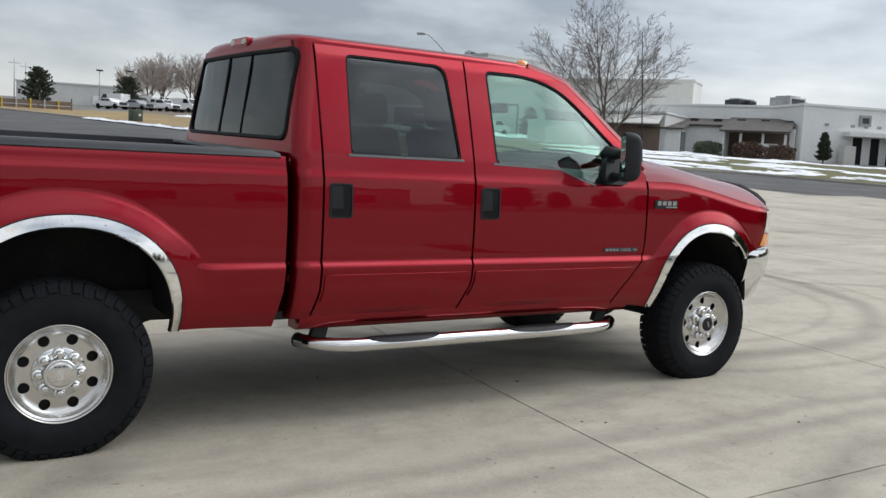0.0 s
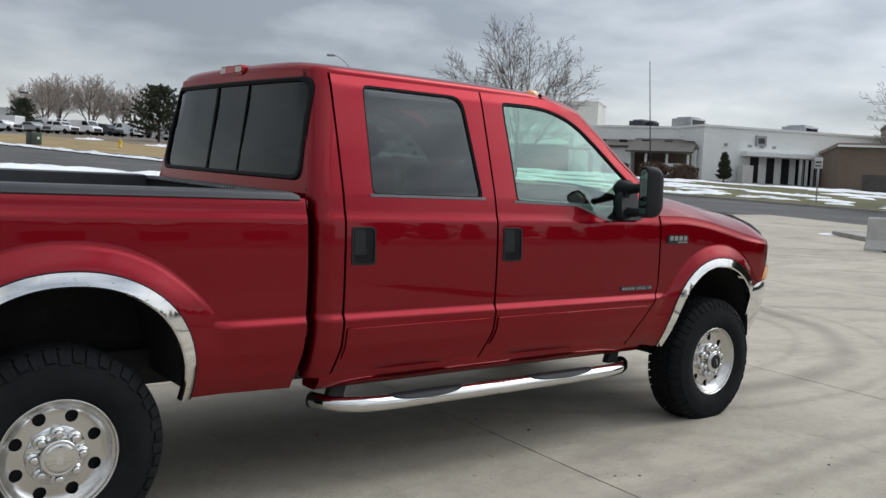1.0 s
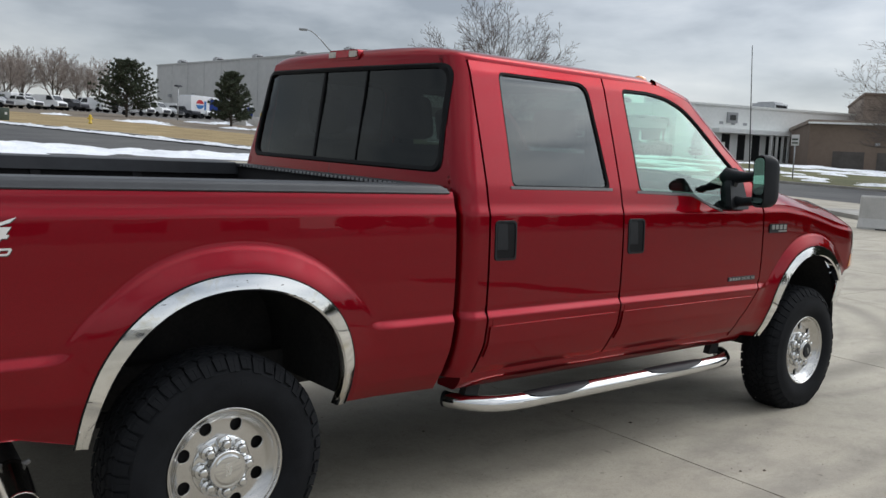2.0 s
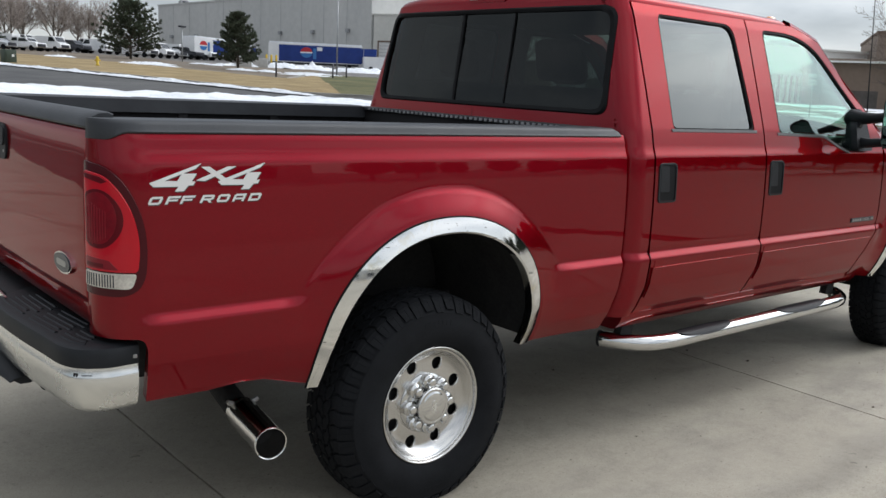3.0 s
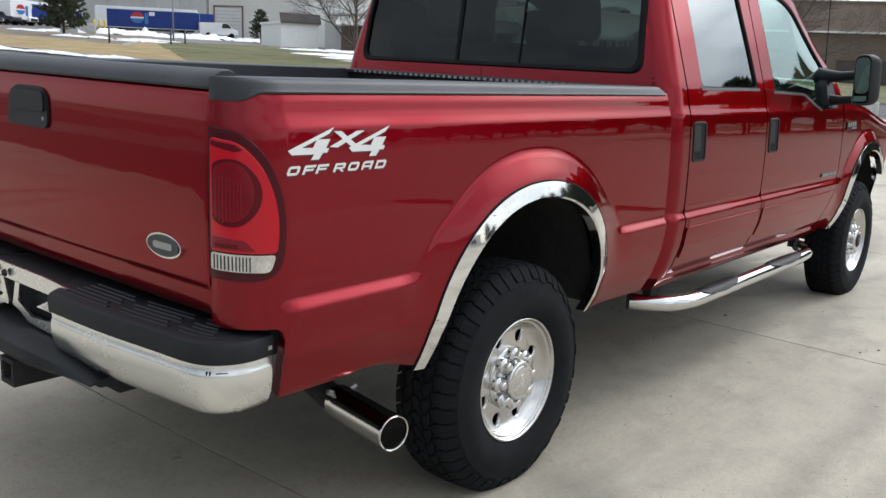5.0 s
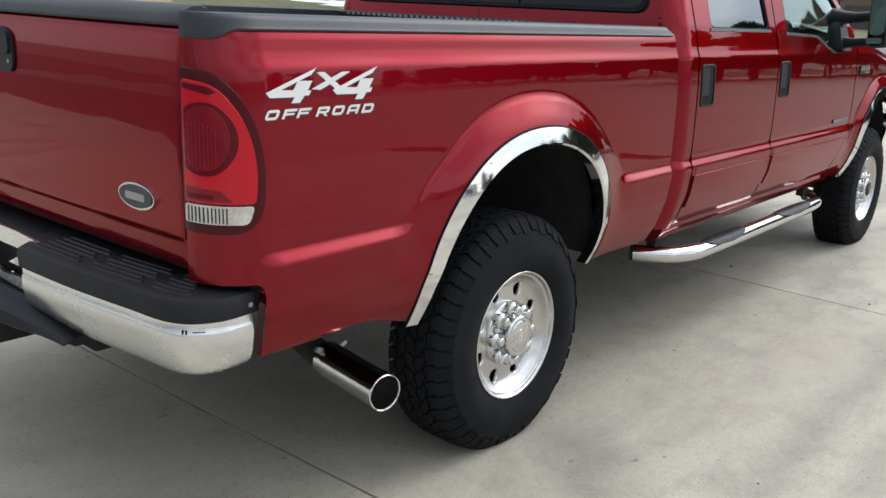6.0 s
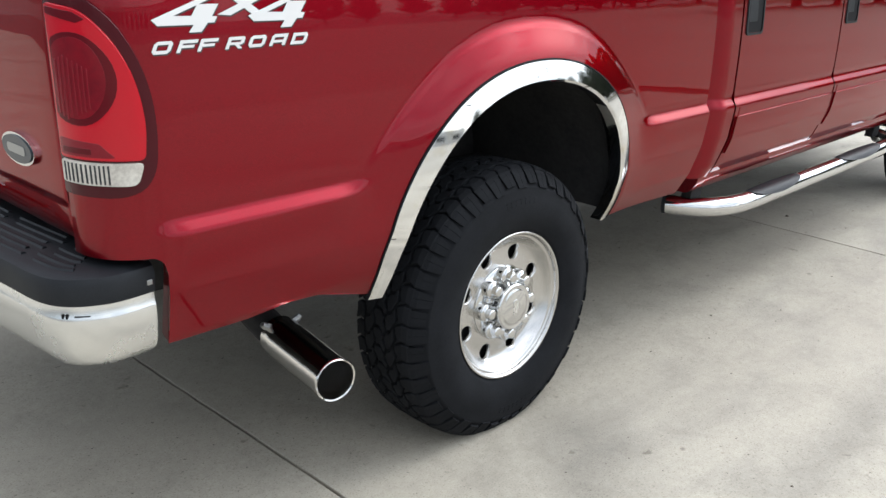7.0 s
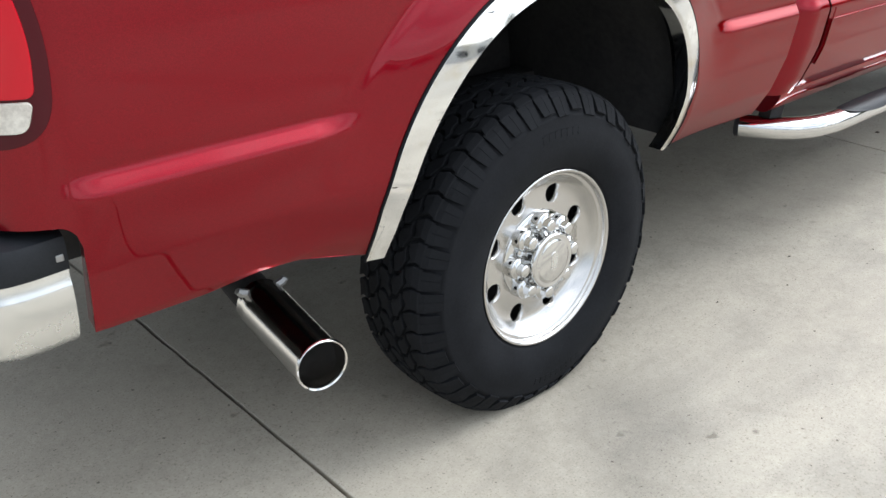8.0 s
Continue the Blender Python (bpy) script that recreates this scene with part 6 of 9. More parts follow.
def build_exhaust():
    c0, c1 = Vector((-0.640, 0.205, 0.437)), Vector((-0.672, -0.046, 0.426))
    ax = (c1 - c0).normalized()
    side = ax.cross(Vector((0, 0, 1))).normalized()
    up = side.cross(ax)

    def rev(prof, n=36):
        v, f, m = [], [], len(prof)
        for k in range(n):
            t = 2 * math.pi * k / n
            for r, d in prof:
                v.append(c0 + ax * d + r * (math.cos(t) * side + math.sin(t) * up))
        for k in range(n):
            k2 = (k + 1) % n
            for j in range(m - 1):
                f.append((k * m + j, k * m + j + 1, k2 * m + j + 1, k2 * m + j))
        return v, f
    L = (c1 - c0).length
    tip = tp("exhaust_tip", rev([(0.040, -0.005), (0.0505, 0.0), (0.0525, 0.008), (0.0525, 0.03), (0.0520, L - 0.010), (0.0530, L - 0.005), (0.0528, L - 0.001), (0.0510, L + 0.002), (0.0480, L), (0.0465, L - 0.006)]), EXHAUST, "polished round exhaust tip")[0]
    tp("inner_pipe", rev([(0.0467, L - 0.005), (0.0455, L - 0.03), (0.0455, L - 0.15)]), EXHAUST, "", parent=tip)
    # dark disc that closes the bore behind the mouth
    tp("bore_disc", rev([(0.0, L - 0.10), (0.0456, L - 0.10)]), UNDER, "", parent=tip)
    tp("clamp", rev([(0.046, -0.012), (0.0515, -0.010), (0.0515, 0.004), (0.049, 0.006)]), EXHAUST, "steel clamp", parent=tip)
    for sg in (-1, 1):
        base = c0 + ax * 0.004 + side * 0.040 * sg + up * 0.036
        v, f = tube([base - side * 0.012 * sg, base + (side * sg + up) * 0.006, base + (side * sg + up) * 0.012, base + (side * sg + up) * 0.013], [0.009, 0.009, 0.0075, 0.003], 6)
        tp("clamp_bolt", (v, f), BADGE_BAR, "", parent=tip)
    pts = [c0 - ax * -0.02, c0 - ax * 0.06, c0 + Vector((0.0, 0.20, 0.06)), c0 + Vector((0.12, 0.34, 0.08)), c0 + Vector((0.45, 0.46, 0.12)), c0 + Vector((1.3, 0.50, 0.10)), c0 + Vector((3.0, 0.52, 0.08))]
    tp("exhaust_pipe", tube(pts, 0.042, 12), UNDER, "dull dark exhaust pipe")


def build_steps():
    pts = [(1.160, 0.215), (1.182, 0.165), (1.215, 0.112), (1.26, 0.068), (1.32, 0.036), (1.40, 0.018), (1.50, 0.012)] + [(1.50 + 0.15 * k, 0.012) for k in range(1, 10)] + [(2.97, 0.016), (3.07, 0.030), (3.15, 0.062), (3.21, 0.105), (3.245, 0.150)]
    path = [Vector((x, y, 0.430)) for x, y in pts]
    for sgn in (0, 1):
        v, f = tube([p if not sgn else Vector((p.x, 2 * YC - p.y, p.z)) for p in path], 0.0365, 20)
        bar = tp("side_step", (v, f), CHROME, "polished tubular side step with black tread pads")[0]
        for e, q in ((path[0], path[1]), (path[-1], path[-2])):
            d = (e - q).normalized()
            v, f = tube([e - d * 0.012, e, e + d * 0.004], [0.0372, 0.0376, 0.030], 16)
            tp("end_plug", (v if not sgn else [Vector((k.x, 2 * YC - k.y, k.z)) for k in v], f), PLASTIC, "black plastic end plug", parent=bar)
        for x0, x1 in ((1.46, 1.90), (2.34, 2.84)):
            v, f = [], []
            m = 9
            for k in range(25):
                t = k / 24
                x = x0 + (x1 - x0) * t
                g = math.sin(math.pi * t) ** 0.45
                for j in range(m):
                    a = radians(90 + (-78 + 156 * j / (m - 1)) * (0.15 + 0.85 * g) * 0.95)
                    r = 0.0370 + 0.0065 * g
                    yy = 0.012 + r * math.cos(a) * 1.12
                    v.append(Vector((x, yy if not sgn else 2 * YC - yy, 0.430 + min(r * math.sin(a), 0.040))))
            for k in range(24):
                for j in range(m - 1):
                    f.append((k * m + j, k * m + j + 1, (k + 1) * m + j + 1, (k + 1) * m + j))
            tp("tread_pad", (v, f), PLASTIC, "black rubber tread pad", parent=bar)
        for x in (1.25, 3.15):
            sec = rounded([(x - 0.055, 0.440), (x + 0.030, 0.440), (x + 0.055, 0.545), (x - 0.020, 0.545)], 0.012, 3)
            v, f = extruded(sec, 0.04, lambda a_, b_, d_: Vector((a_, 0.125 + d_ if not sgn else 2 * YC - 0.125 - d_, b_)))
            tp("step_bracket", (v, f), UNDER, "black step bracket", parent=bar)


def build_door_bits():
    for key, x0 in (("rear", 1.213), ("front", 2.108)):
        x1 = x0 + 0.126
        bez = rounded([(x0, 1.082), (x1, 1.082), (x1, 1.252), (x0, 1.252)], [0.018, 0.018, 0.022, 0.022], 5)
        d = dense(bez, 0.012)
        c = ((x0 + x1) / 2, 1.168)
        inn = [(c[0] + (p[0] - c[0]) * 0.87, c[1] + (p[1] - c[1]) * 0.91) for p in d]
        obs = panel("door_handle", [(d + d[:1], inn + inn[:1], 2)], cab_side, PLASTIC, TRUCK, [d + d[:1], inn + inn[:1]], 0.012, "black plastic pull door handle", 0.0045)
        cup = panel("handle_cup", [(inn + inn[:1], [c] * (len(inn) + 1), 4)], cab_side, TRIM_BLACK, TRUCK, None, 0, "", 0.0012)
        gx0, gx1 = x0 + 0.012, x0 + 0.068
        grip = rounded([(gx0, 1.128), (gx1 + 0.008, 1.128), (gx1, 1.240), (gx0, 1.240)], 0.006, 4)
        gd = dense(grip, 0.012)
        gc = (sum(p[0] for p in gd) / len(gd), sum(p[1] for p in gd) / len(gd))
        gi = [(gc[0] + (p[0] - gc[0]) * 0.82, gc[1] + (p[1] - gc[1]) * 0.9) for p in gd]
        pull = panel("pull", [(gd + gd[:1], gi + gi[:1], 1), (gi + gi[:1], [gc] * (len(gi) + 1), 2)], cab_side, PLASTIC, TRUCK, [gd + gd[:1]], 0.008, "", 0.0035)
        for group in (cup, pull):
            for o, p in zip(group, obs):
                o.parent, o.matrix_parent_inverse = p, Matrix()
        for o, p in zip(obs, DOORS[key]):
            o.parent, o.matrix_parent_inverse = p, Matrix()
        if key == "front":
            tp("door_lock", lathe([(0.0, 0.003), (0.008, 0.003), (0.009, 0.0)], 12, (x0 + 0.05, 0.012, 1.100)), BADGE_BAR, parent=DOORS["front"][0])
        # body-colour moulding low on the door
        lo = (lambda z: rear_edge(z) + 0.018) if key == "rear" else (lambda z: mid_edge(z) + 0.020)
        hi = (lambda z: mid_edge(z) - 0.018) if key == "rear" else (lambda z: front_edge(z) - 0.035)
        zz = zs(0.665, 0.800, 14)
        a, b = [(lo(z), z) for z in zz], [(hi(z), z) for z in zz]
        lines = [[(lo(0.8) + (hi(0.8) - lo(0.8)) * t / 20, 0.800) for t in range(21)], [(lo(0.665) + (hi(0.665) - lo(0.665)) * t / 20, 0.665) for t in range(21)], a, b]
        mo = panel("door_moulding", [(a, b, 16)], cab_side, PAINT, TRUCK, lines, 0.012, "", 0.0075)
        for o, p in zip(mo, DOORS[key]):
            o.parent, o.matrix_parent_inverse = p, Matrix()
    for win, x0, x1, z0, key in ((REAR_WIN_R, 1.19, 2.06, 1.33, "rear"), (FRONT_WIN_R, 2.08, 3.33, 1.24, "front")):
        L, R = (lambda z, q=x0: q), (lambda z, q=x1: q)
        card = panel("door_card", door_lower(L, R, 0.62, z0 + 0.03, 8), cab_side, DASH, TRUCK, None, 0, "grey inner door trim", -0.045)
        for o, p in zip(card, DOORS[key]):
            o.parent, o.matrix_parent_inverse = p, Matrix()


def build_mirrors():
    for sgn in (0, 1):
        my = (lambda y: y) if not sgn else (lambda y: 2 * YC - y)

        def turned(x, y, z, q=sgn):
            """The head is swung in towards the driver, about its stem."""
            a, dx, dy = radians(-27), x - 3.03, y + 0.20
            x, y = 3.03 + dx * math.cos(a) - dy * math.sin(a), -0.20 + dx * math.sin(a) + dy * math.cos(a)
            return Vector((x, y if not q else 2 * YC - y, z))
        sec = rounded([(-0.180, 1.322), (-0.174, 1.600), (-0.285, 1.610), (-0.297, 1.330)], [0.04, 0.045, 0.05, 0.045], 6)
        n, v, f = len(sec), [], []
        cy, cz = -0.226, 1.465
        for x, k in ((2.957, 0.90), (2.950, 0.97), (2.960, 1.0), (2.99, 1.0), (3.015, 0.97), (3.035, 0.88), (3.05, 0.70), (3.056, 0.40)):
            for y, z in sec:
                v.append(turned(x, cy + (y - cy) * k, cz + (z - cz) * k))
        for j in range(7):
            for i in range(n):
                i2 = (i + 1) % n
                f.append((j * n + i, j * n + i2, (j + 1) * n + i2, (j + 1) * n + i))
        f.append(tuple(7 * n + i for i in range(n)))
        head = tp("door_mirror", (v, f), PLASTIC, "large black towing mirror with greenish glass")[0]
        upper = [(cy + (y - cy) * 0.86, 1.49 + (z - cz) * 0.70) for y, z in sec]
        lower = rounded([(-0.178, 1.345), (-0.178, 1.375), (-0.278, 1.380), (-0.278, 1.350)], 0.012, 3)
        tp("mirror_glass", extruded(upper, 0.004, lambda a_, b_, d_: turned(2.9505 + d_, a_, b_)), MIRROR, "greenish mirror glass", False, parent=head)
        tp("spot_mirror", extruded(lower, 0.004, lambda a_, b_, d_: turned(2.9515 + d_, a_, b_)), MIRROR, "", False, parent=head)
        back = rounded([(cy + (y - cy) * 0.93, cz + (z - cz) * 0.95) for y, z in sec[::7]], 0.03, 4)
        tp("mirror_backing", extruded(back, 0.004, lambda a_, b_, d_: turned(2.957 + d_, a_, b_)), TRIM_BLACK, "", False, parent=head)
        for z, r in ((1.490, 0.020), (1.355, 0.018)):
            v, f = tube([Vector((3.02, my(-0.14), z)), Vector((3.04, my(-0.06), z - 0.01)), Vector((3.06, my(0.01), z - 0.012)), Vector((3.075, my(0.09), z - 0.01))], [r * 1.3, r * 1.4, r * 1.8, r * 2.4], 12)
            tp("mirror_arm", (v, f), PLASTIC, "", parent=head)
        web = rounded([(0.0, 1.45), (0.0, 1.495), (0.085, 1.51), (0.085, 1.335), (0.05, 1.335)], 0.02, 4)
        tp("arm_cover", extruded([(my(y), z) for y, z in web], 0.035, lambda a_, b_, d_: Vector((3.035 + d_, a_, b_))), PLASTIC, "", True, parent=head)
        v, f = [], []
        tri = rounded([(2.985, 1.298), (3.005, 1.43), (3.115, 1.535), (3.150, 1.50), (3.165, 1.298)], 0.025, 4)
        pts = [cab_side(a_, b_) for a_, b_ in tri]
        v = [Vector((p.x, my(p.y - 0.022), p.z)) for p in pts] + [Vector((p.x, my(p.y + 0.02), p.z)) for p in pts]
        n = len(pts)
        f = [tuple(range(n)), tuple(range(n, 2 * n))] + [(i, (i + 1) % n, (i + 1) % n + n, i + n) for i in range(n)]
        tp("mirror_base", (v, f), PLASTIC, "black plastic mirror base", parent=head)


def build_badges():
    # four-by-four lettering on the load bed, each glyph with a dark edge behind it
    def on_bed(x, z, d_):
        p = bed_surface(0.9714 * x - 0.0392, z + 0.003)
        return Vector((p.x, p.y - d_, p.z))
    decal = thing("decal", (0, 0, 0))
    decal.parent, decal.matrix_parent_inverse = TRUCK, TRUCK_INV
    tagged(decal, "silver 4x4 off road lettering")

    def glyph(name, polys, lift=0.0026):
        for off, mat, dx, dz in ((lift, DECAL, 0.0, 0.0), (lift - 0.0016, DECAL_DARK, 0.0020, -0.0030)):
            geo = merged([extruded(g, -0.001, lambda x, z, d_: on_bed(x + dx, z + dz, off + d_)) for g in polys])
            tp(name if not dx else name + "_edge", geo, mat, "", False, parent=decal)
    four = [(-1.017, 1.2270), (-0.861, 1.2790), (-0.879, 1.2640), (-0.972, 1.2325), (-0.935, 1.2310), (-0.921, 1.2510), (-0.876, 1.2505), (-0.892, 1.2290), (-0.881, 1.2285), (-0.888, 1.2180), (-0.902, 1.2180), (-0.917, 1.2025), (-0.943, 1.2025), (-0.932, 1.2155), (-1.005, 1.2165)]
    glyph("figure", [four])
    glyph("figure", [[(x + 0.204, z) for x, z in four]], 0.0034)
    # the cross lies in two strokes, the second cut where the first passes
    glyph("cross", [[(-0.862, 1.2690), (-0.836, 1.2690), (-0.775, 1.2285), (-0.801, 1.2285)]], 0.0022)
    glyph("cross", [[(-0.752, 1.2685), (-0.780, 1.2685), (-0.880, 1.2315), (-0.852, 1.2290)]], 0.0029)
    # block letters: strokes in a cell one wide and one high
    t, u = 0.20, 0.27
    ring = [[(0.14, 0), (0.86, 0), (0.78, u), (0.24, u)], [(0.86, 0), (1, 0.24), (1, 0.80), (1 - t, 0.72), (1 - t, 0.30), (0.78, u)], [(1, 0.80), (0.86, 1), (0.14, 1), (0.24, 1 - u), (0.76, 1 - u), (1 - t, 0.72)], [(0.14, 1), (0, 0.80), (0, 0.22), (0.14, 0), (0.24, u), (t, 0.30), (t, 0.70), (0.24, 1 - u)]]
    eff = [[(0, 0), (t, 0), (t, 1), (0, 1)], [(t, 1 - u), (0.98, 1 - u), (1.0, 1), (t, 1)], [(t, 0.36), (0.86, 0.36), (0.88, 0.58), (t, 0.58)]]
    are = [[(0, 0), (t, 0), (t, 1), (0, 1)], [(t, 1 - u), (0.80, 1 - u), (0.90, 1), (t, 1)], [(0.80, 1 - u), (0.80, 0.54), (1.0, 0.46), (1.0, 0.86), (0.90, 1)], [(t, 0.32), (0.86, 0.32), (1.0, 0.46), (0.80, 0.54), (t, 0.54)], [(0.50, 0.32), (0.78, 0), (1.02, 0), (0.74, 0.32)]]
    ay = [[(0, 0), (t, 0), (t, 0.72), (0.24, 1 - u), (0.30, 1), (0.14, 1), (0, 0.82)], [(0.30, 1), (0.24, 1 - u), (1 - t, 1 - u), (1 - t, 0), (1, 0), (1, 1)], [(t, 0.26), (1 - t, 0.26), (1 - t, 0.48), (t, 0.48)]]
    dee = [[(0, 0), (t, 0), (t, 1), (0, 1)], [(t, 1 - u), (0.74, 1 - u), (0.86, 1), (t, 1)], [(0.74, 1 - u), (1 - t, 0.70), (1 - t, 0.32), (0.76, u), (0.86, 0), (1, 0.22), (1, 0.80), (0.86, 1)], [(t, 0), (0.86, 0), (0.76, u), (t, u)]]
    for x0, cell in zip((-1.0245, -0.9735, -0.9300, -0.8700, -0.8200, -0.7690, -0.7180), (ring, eff, eff, are, ring, ay, dee)):
        glyph("letter", [[(x0 + 0.0375 * a_ + 0.0120 * b_, 1.1685 + 0.0215 * b_) for a_, b_ in g] for g in cell])
    # plates on the front fender and door, plain bars for their writing
    def fend(a_, b_, d_):
        p = fender_surface(a_, b_)
        return Vector((p.x, p.y - d_, p.z))
    pl = tp("fender_badge", extruded(rounded([(3.405, 1.160), (3.600, 1.160), (3.605, 1.212), (3.410, 1.212)], 0.006), -0.006, lambda a_, b_, d_: fend(a_, b_, 0.006 + d_)), PLASTIC, "dark fender badge with bright bars", False)[0]
    for k in range(4):
        tp("badge_bar", extruded(rounded([(3.425 + 0.044 * k, 1.180), (3.457 + 0.044 * k, 1.180), (3.459 + 0.044 * k, 1.207), (3.427 + 0.044 * k, 1.207)], 0.004), -0.002, lambda a_, b_, d_: fend(a_, b_, 0.0085 + d_)), BADGE_BAR, "", False, parent=pl)
    tp("badge_bar", extruded([(3.50, 1.166), (3.595, 1.166), (3.595, 1.174), (3.50, 1.174)], -0.002, lambda a_, b_, d_: fend(a_, b_, 0.0085 + d_)), BADGE_BAR, "", False, parent=pl)

    def drf(a_, b_, d_):
        p = cab_side(a_, b_)
        return Vector((p.x, p.y - d_, p.z))
    pl = tp("door_badge", extruded(rounded([(3.015, 0.894), (3.285, 0.894), (3.285, 0.918), (3.015, 0.918)], 0.004), -0.005, lambda a_, b_, d_: drf(a_, b_, 0.005 + d_)), BADGE_BLUE, "narrow grey door badge with diesel lettering", False)[0]
    for k in range(4):
        tp("badge_bar", extruded([(3.025 + 0.0285 * k, 0.899), (3.045 + 0.0285 * k, 0.899), (3.045 + 0.0285 * k, 0.913), (3.025 + 0.0285 * k, 0.913)], -0.002, lambda a_, b_, d_: drf(a_, b_, 0.0075 + d_)), BADGE_BAR, "", False, parent=pl)
    cu = bpy.data.curves.new("lettering", "FONT")
    cu.body, cu.size, cu.offset, cu.extrude = "DIESEL V8", 0.021, 0.0004, 0.0008
    tmp = new("lettering", cu)
    bpy.context.view_layer.update()
    me = bpy.data.meshes.new_from_object(tmp.evaluated_get(bpy.context.evaluated_depsgraph_get()))
    bpy.data.objects.remove(tmp)
    wd = max(v.co.x for v in me.vertices) - min(v.co.x for v in me.vertices)
    me.materials.clear()
    me.materials.append(BADGE_BAR)
    ob = new("lettering", me)
    ob.parent, ob.matrix_parent_inverse = pl, Matrix()
    q = drf(3.145, 0.899, 0.0068)
    ob.matrix_basis = Matrix.Translation(q) @ pose(0, 0, 0, 90, 0, 0) @ Matrix.Diagonal((0.132 / wd, 1.0, 1.0, 1.0))


def build_roof_bits():
    # high brake lamp
    sec = rounded([(0.862, 1.944), (1.128, 1.944), (1.120, 1.994), (0.870, 1.994)], 0.014, 4)
    base = tp("high_brake_lamp", extruded(sec, 0.07, lambda a_, b_, d_: Vector((1.078 + d_, a_, b_))), PAINT, "high brake lamp, red centre and pale ends")[0]
    tp("lamp_lens", extruded(rounded([(0.940, 1.956), (1.050, 1.956), (1.050, 1.988), (0.940, 1.988)], 0.008), 0.012, lambda a_, b_, d_: Vector((1.070 + d_, a_, b_))), RED_LENS, "red lens", False, parent=base)
    for a, b in ((0.876, 0.936), (1.054, 1.114)):
        tp("cargo_lens", extruded(rounded([(a, 1.957), (b, 1.957), (b, 1.986), (a, 1.986)], 0.006), 0.012, lambda a_, b_, d_: Vector((1.0705 + d_, a_, b_))), WHITE_LENS, "pale cargo lens", False, parent=base)
    for y in (0.36, 0.66, YC, 2 * YC - 0.66, 2 * YC - 0.36):
        v, f = [], []
        for k, (r, h) in enumerate(((1.0, 0.0), (0.95, 0.014), (0.75, 0.028), (0.4, 0.034))):
            for i in range(12):
                t = 2 * math.pi * i / 12
                v.append(Vector((2.60 + 0.048 * r * math.cos(t), y + 0.030 * r * math.sin(t), 1.962 + 0.020 * (1 - abs(y - YC) / 0.7) + h)))
        f = [(k * 12 + i, k * 12 + (i + 1) % 12, (k + 1) * 12 + (i + 1) % 12, (k + 1) * 12 + i) for k in range(3) for i in range(12)] + [tuple(36 + i for i in range(12))]
        tp("clearance_lamp", (v, f), AMBER, "amber roof clearance lamp")
    tp("aerial", tube([(3.445, 0.16, 1.36), (3.44, 0.16, 1.44), (3.40, 0.16, 1.85), (3.362, 0.16, 2.24)], [0.010, 0.0045, 0.003, 0.002], 8), PLASTIC, "thin black whip aerial")
    for y0 in (0.55, 1.25):
        tp("wiper", tube([(3.42, y0, 1.45), (3.35, y0 + 0.2, 1.475), (3.34, y0 + 0.5, 1.48)], 0.008, 6), TRIM_BLACK)


def build_interior():
    def seat(y0, y1, x, name, label, rest=True):
        b = boxed_t(name, (x - 0.02, y0, 0.80), (x + 0.52, y1, 0.98), CLOTH, 0.05, label, seg=3)[0]
        back = part("backrest", box_bm(bmesh.new(), (-0.07, y0, 0), (0.07, y1, 0.64), 0.05, 3), CLOTH, None, "", True)
        back.parent = b
        back.matrix_basis = pose(x, 0, 0.93, 0, -14, 0)
        boxed_t("seat_base", (x, y0 + 0.03, 0.60), (x + 0.48, y1 - 0.03, 0.81), UNDER, parent=b)
        if rest:
            n = 1 if y1 - y0 < 0.8 else 2
            for k in range(n):
                cy = y0 + (y1 - y0) * (k + 0.5) / n
                hr = part("headrest", box_bm(bmesh.new(), (-0.05, cy - 0.13, 0.66), (0.05, cy + 0.13, 0.86), 0.04, 3), CLOTH, None, "", True)
                hr.parent = b
                hr.matrix_basis = pose(x, 0, 0.93, 0, -10, 0)
    seat(0.28, 0.86, 2.30, "front_seat", "grey cloth front seat")
    seat(2 * YC - 0.86, 2 * YC - 0.28, 2.30, "front_seat", "grey cloth front seat")
    seat(0.26, 2 * YC - 0.26, 1.36, "rear_bench", "grey cloth rear bench seat")
    v, f = [], []
    sec = [(3.36, 1.30), (3.30, 1.36), (3.08, 1.36), (2.96, 1.31), (2.95, 1.20), (3.05, 1.0), (3.30, 0.95)]
    tp("dashboard", extruded(rounded(sec, 0.03, 4), 2 * YC - 0.34, lambda a_, b_, d_: Vector((a_, 0.17 + d_, b_))), DASH, "dark grey dashboard")
    ring_pts = [Vector((2.86 + 0.06 * math.sin(t * math.pi / 16), 1.46 + 0.19 * math.cos(t * math.pi / 16), 1.28 + 0.18 * math.sin(t * math.pi / 16))) for t in range(33)]
    wheel = tp("steering_wheel", tube(ring_pts, 0.015, 8, False), DASH, "dark grey steering wheel")[0]
    tp("column", tube([(2.86, 1.46, 1.28), (3.05, 1.46, 1.18)], [0.05, 0.04], 10), DASH, "", parent=wheel)
    tp("spoke", tube([(2.86, 1.28, 1.28), (2.87, 1.46, 1.27), (2.86, 1.64, 1.28)], 0.018, 6), DASH, "", parent=wheel)
    boxed_t("headliner", (1.17, 0.27, 1.905), (2.58, 2 * YC - 0.27, 1.925), CLOTH, 0.008, "grey headliner")
    boxed_t("inside_mirror", (2.86, YC - 0.13, 1.70), (2.89, YC + 0.13, 1.77), DASH, 0.015, "dark inside rear-view mirror")
    for y in (0.19, 2 * YC - 0.24):
        boxed_t("centre_pillar_trim", (2.03, y, 1.36), (2.13, y + 0.05, 1.91), DASH, 0.015)


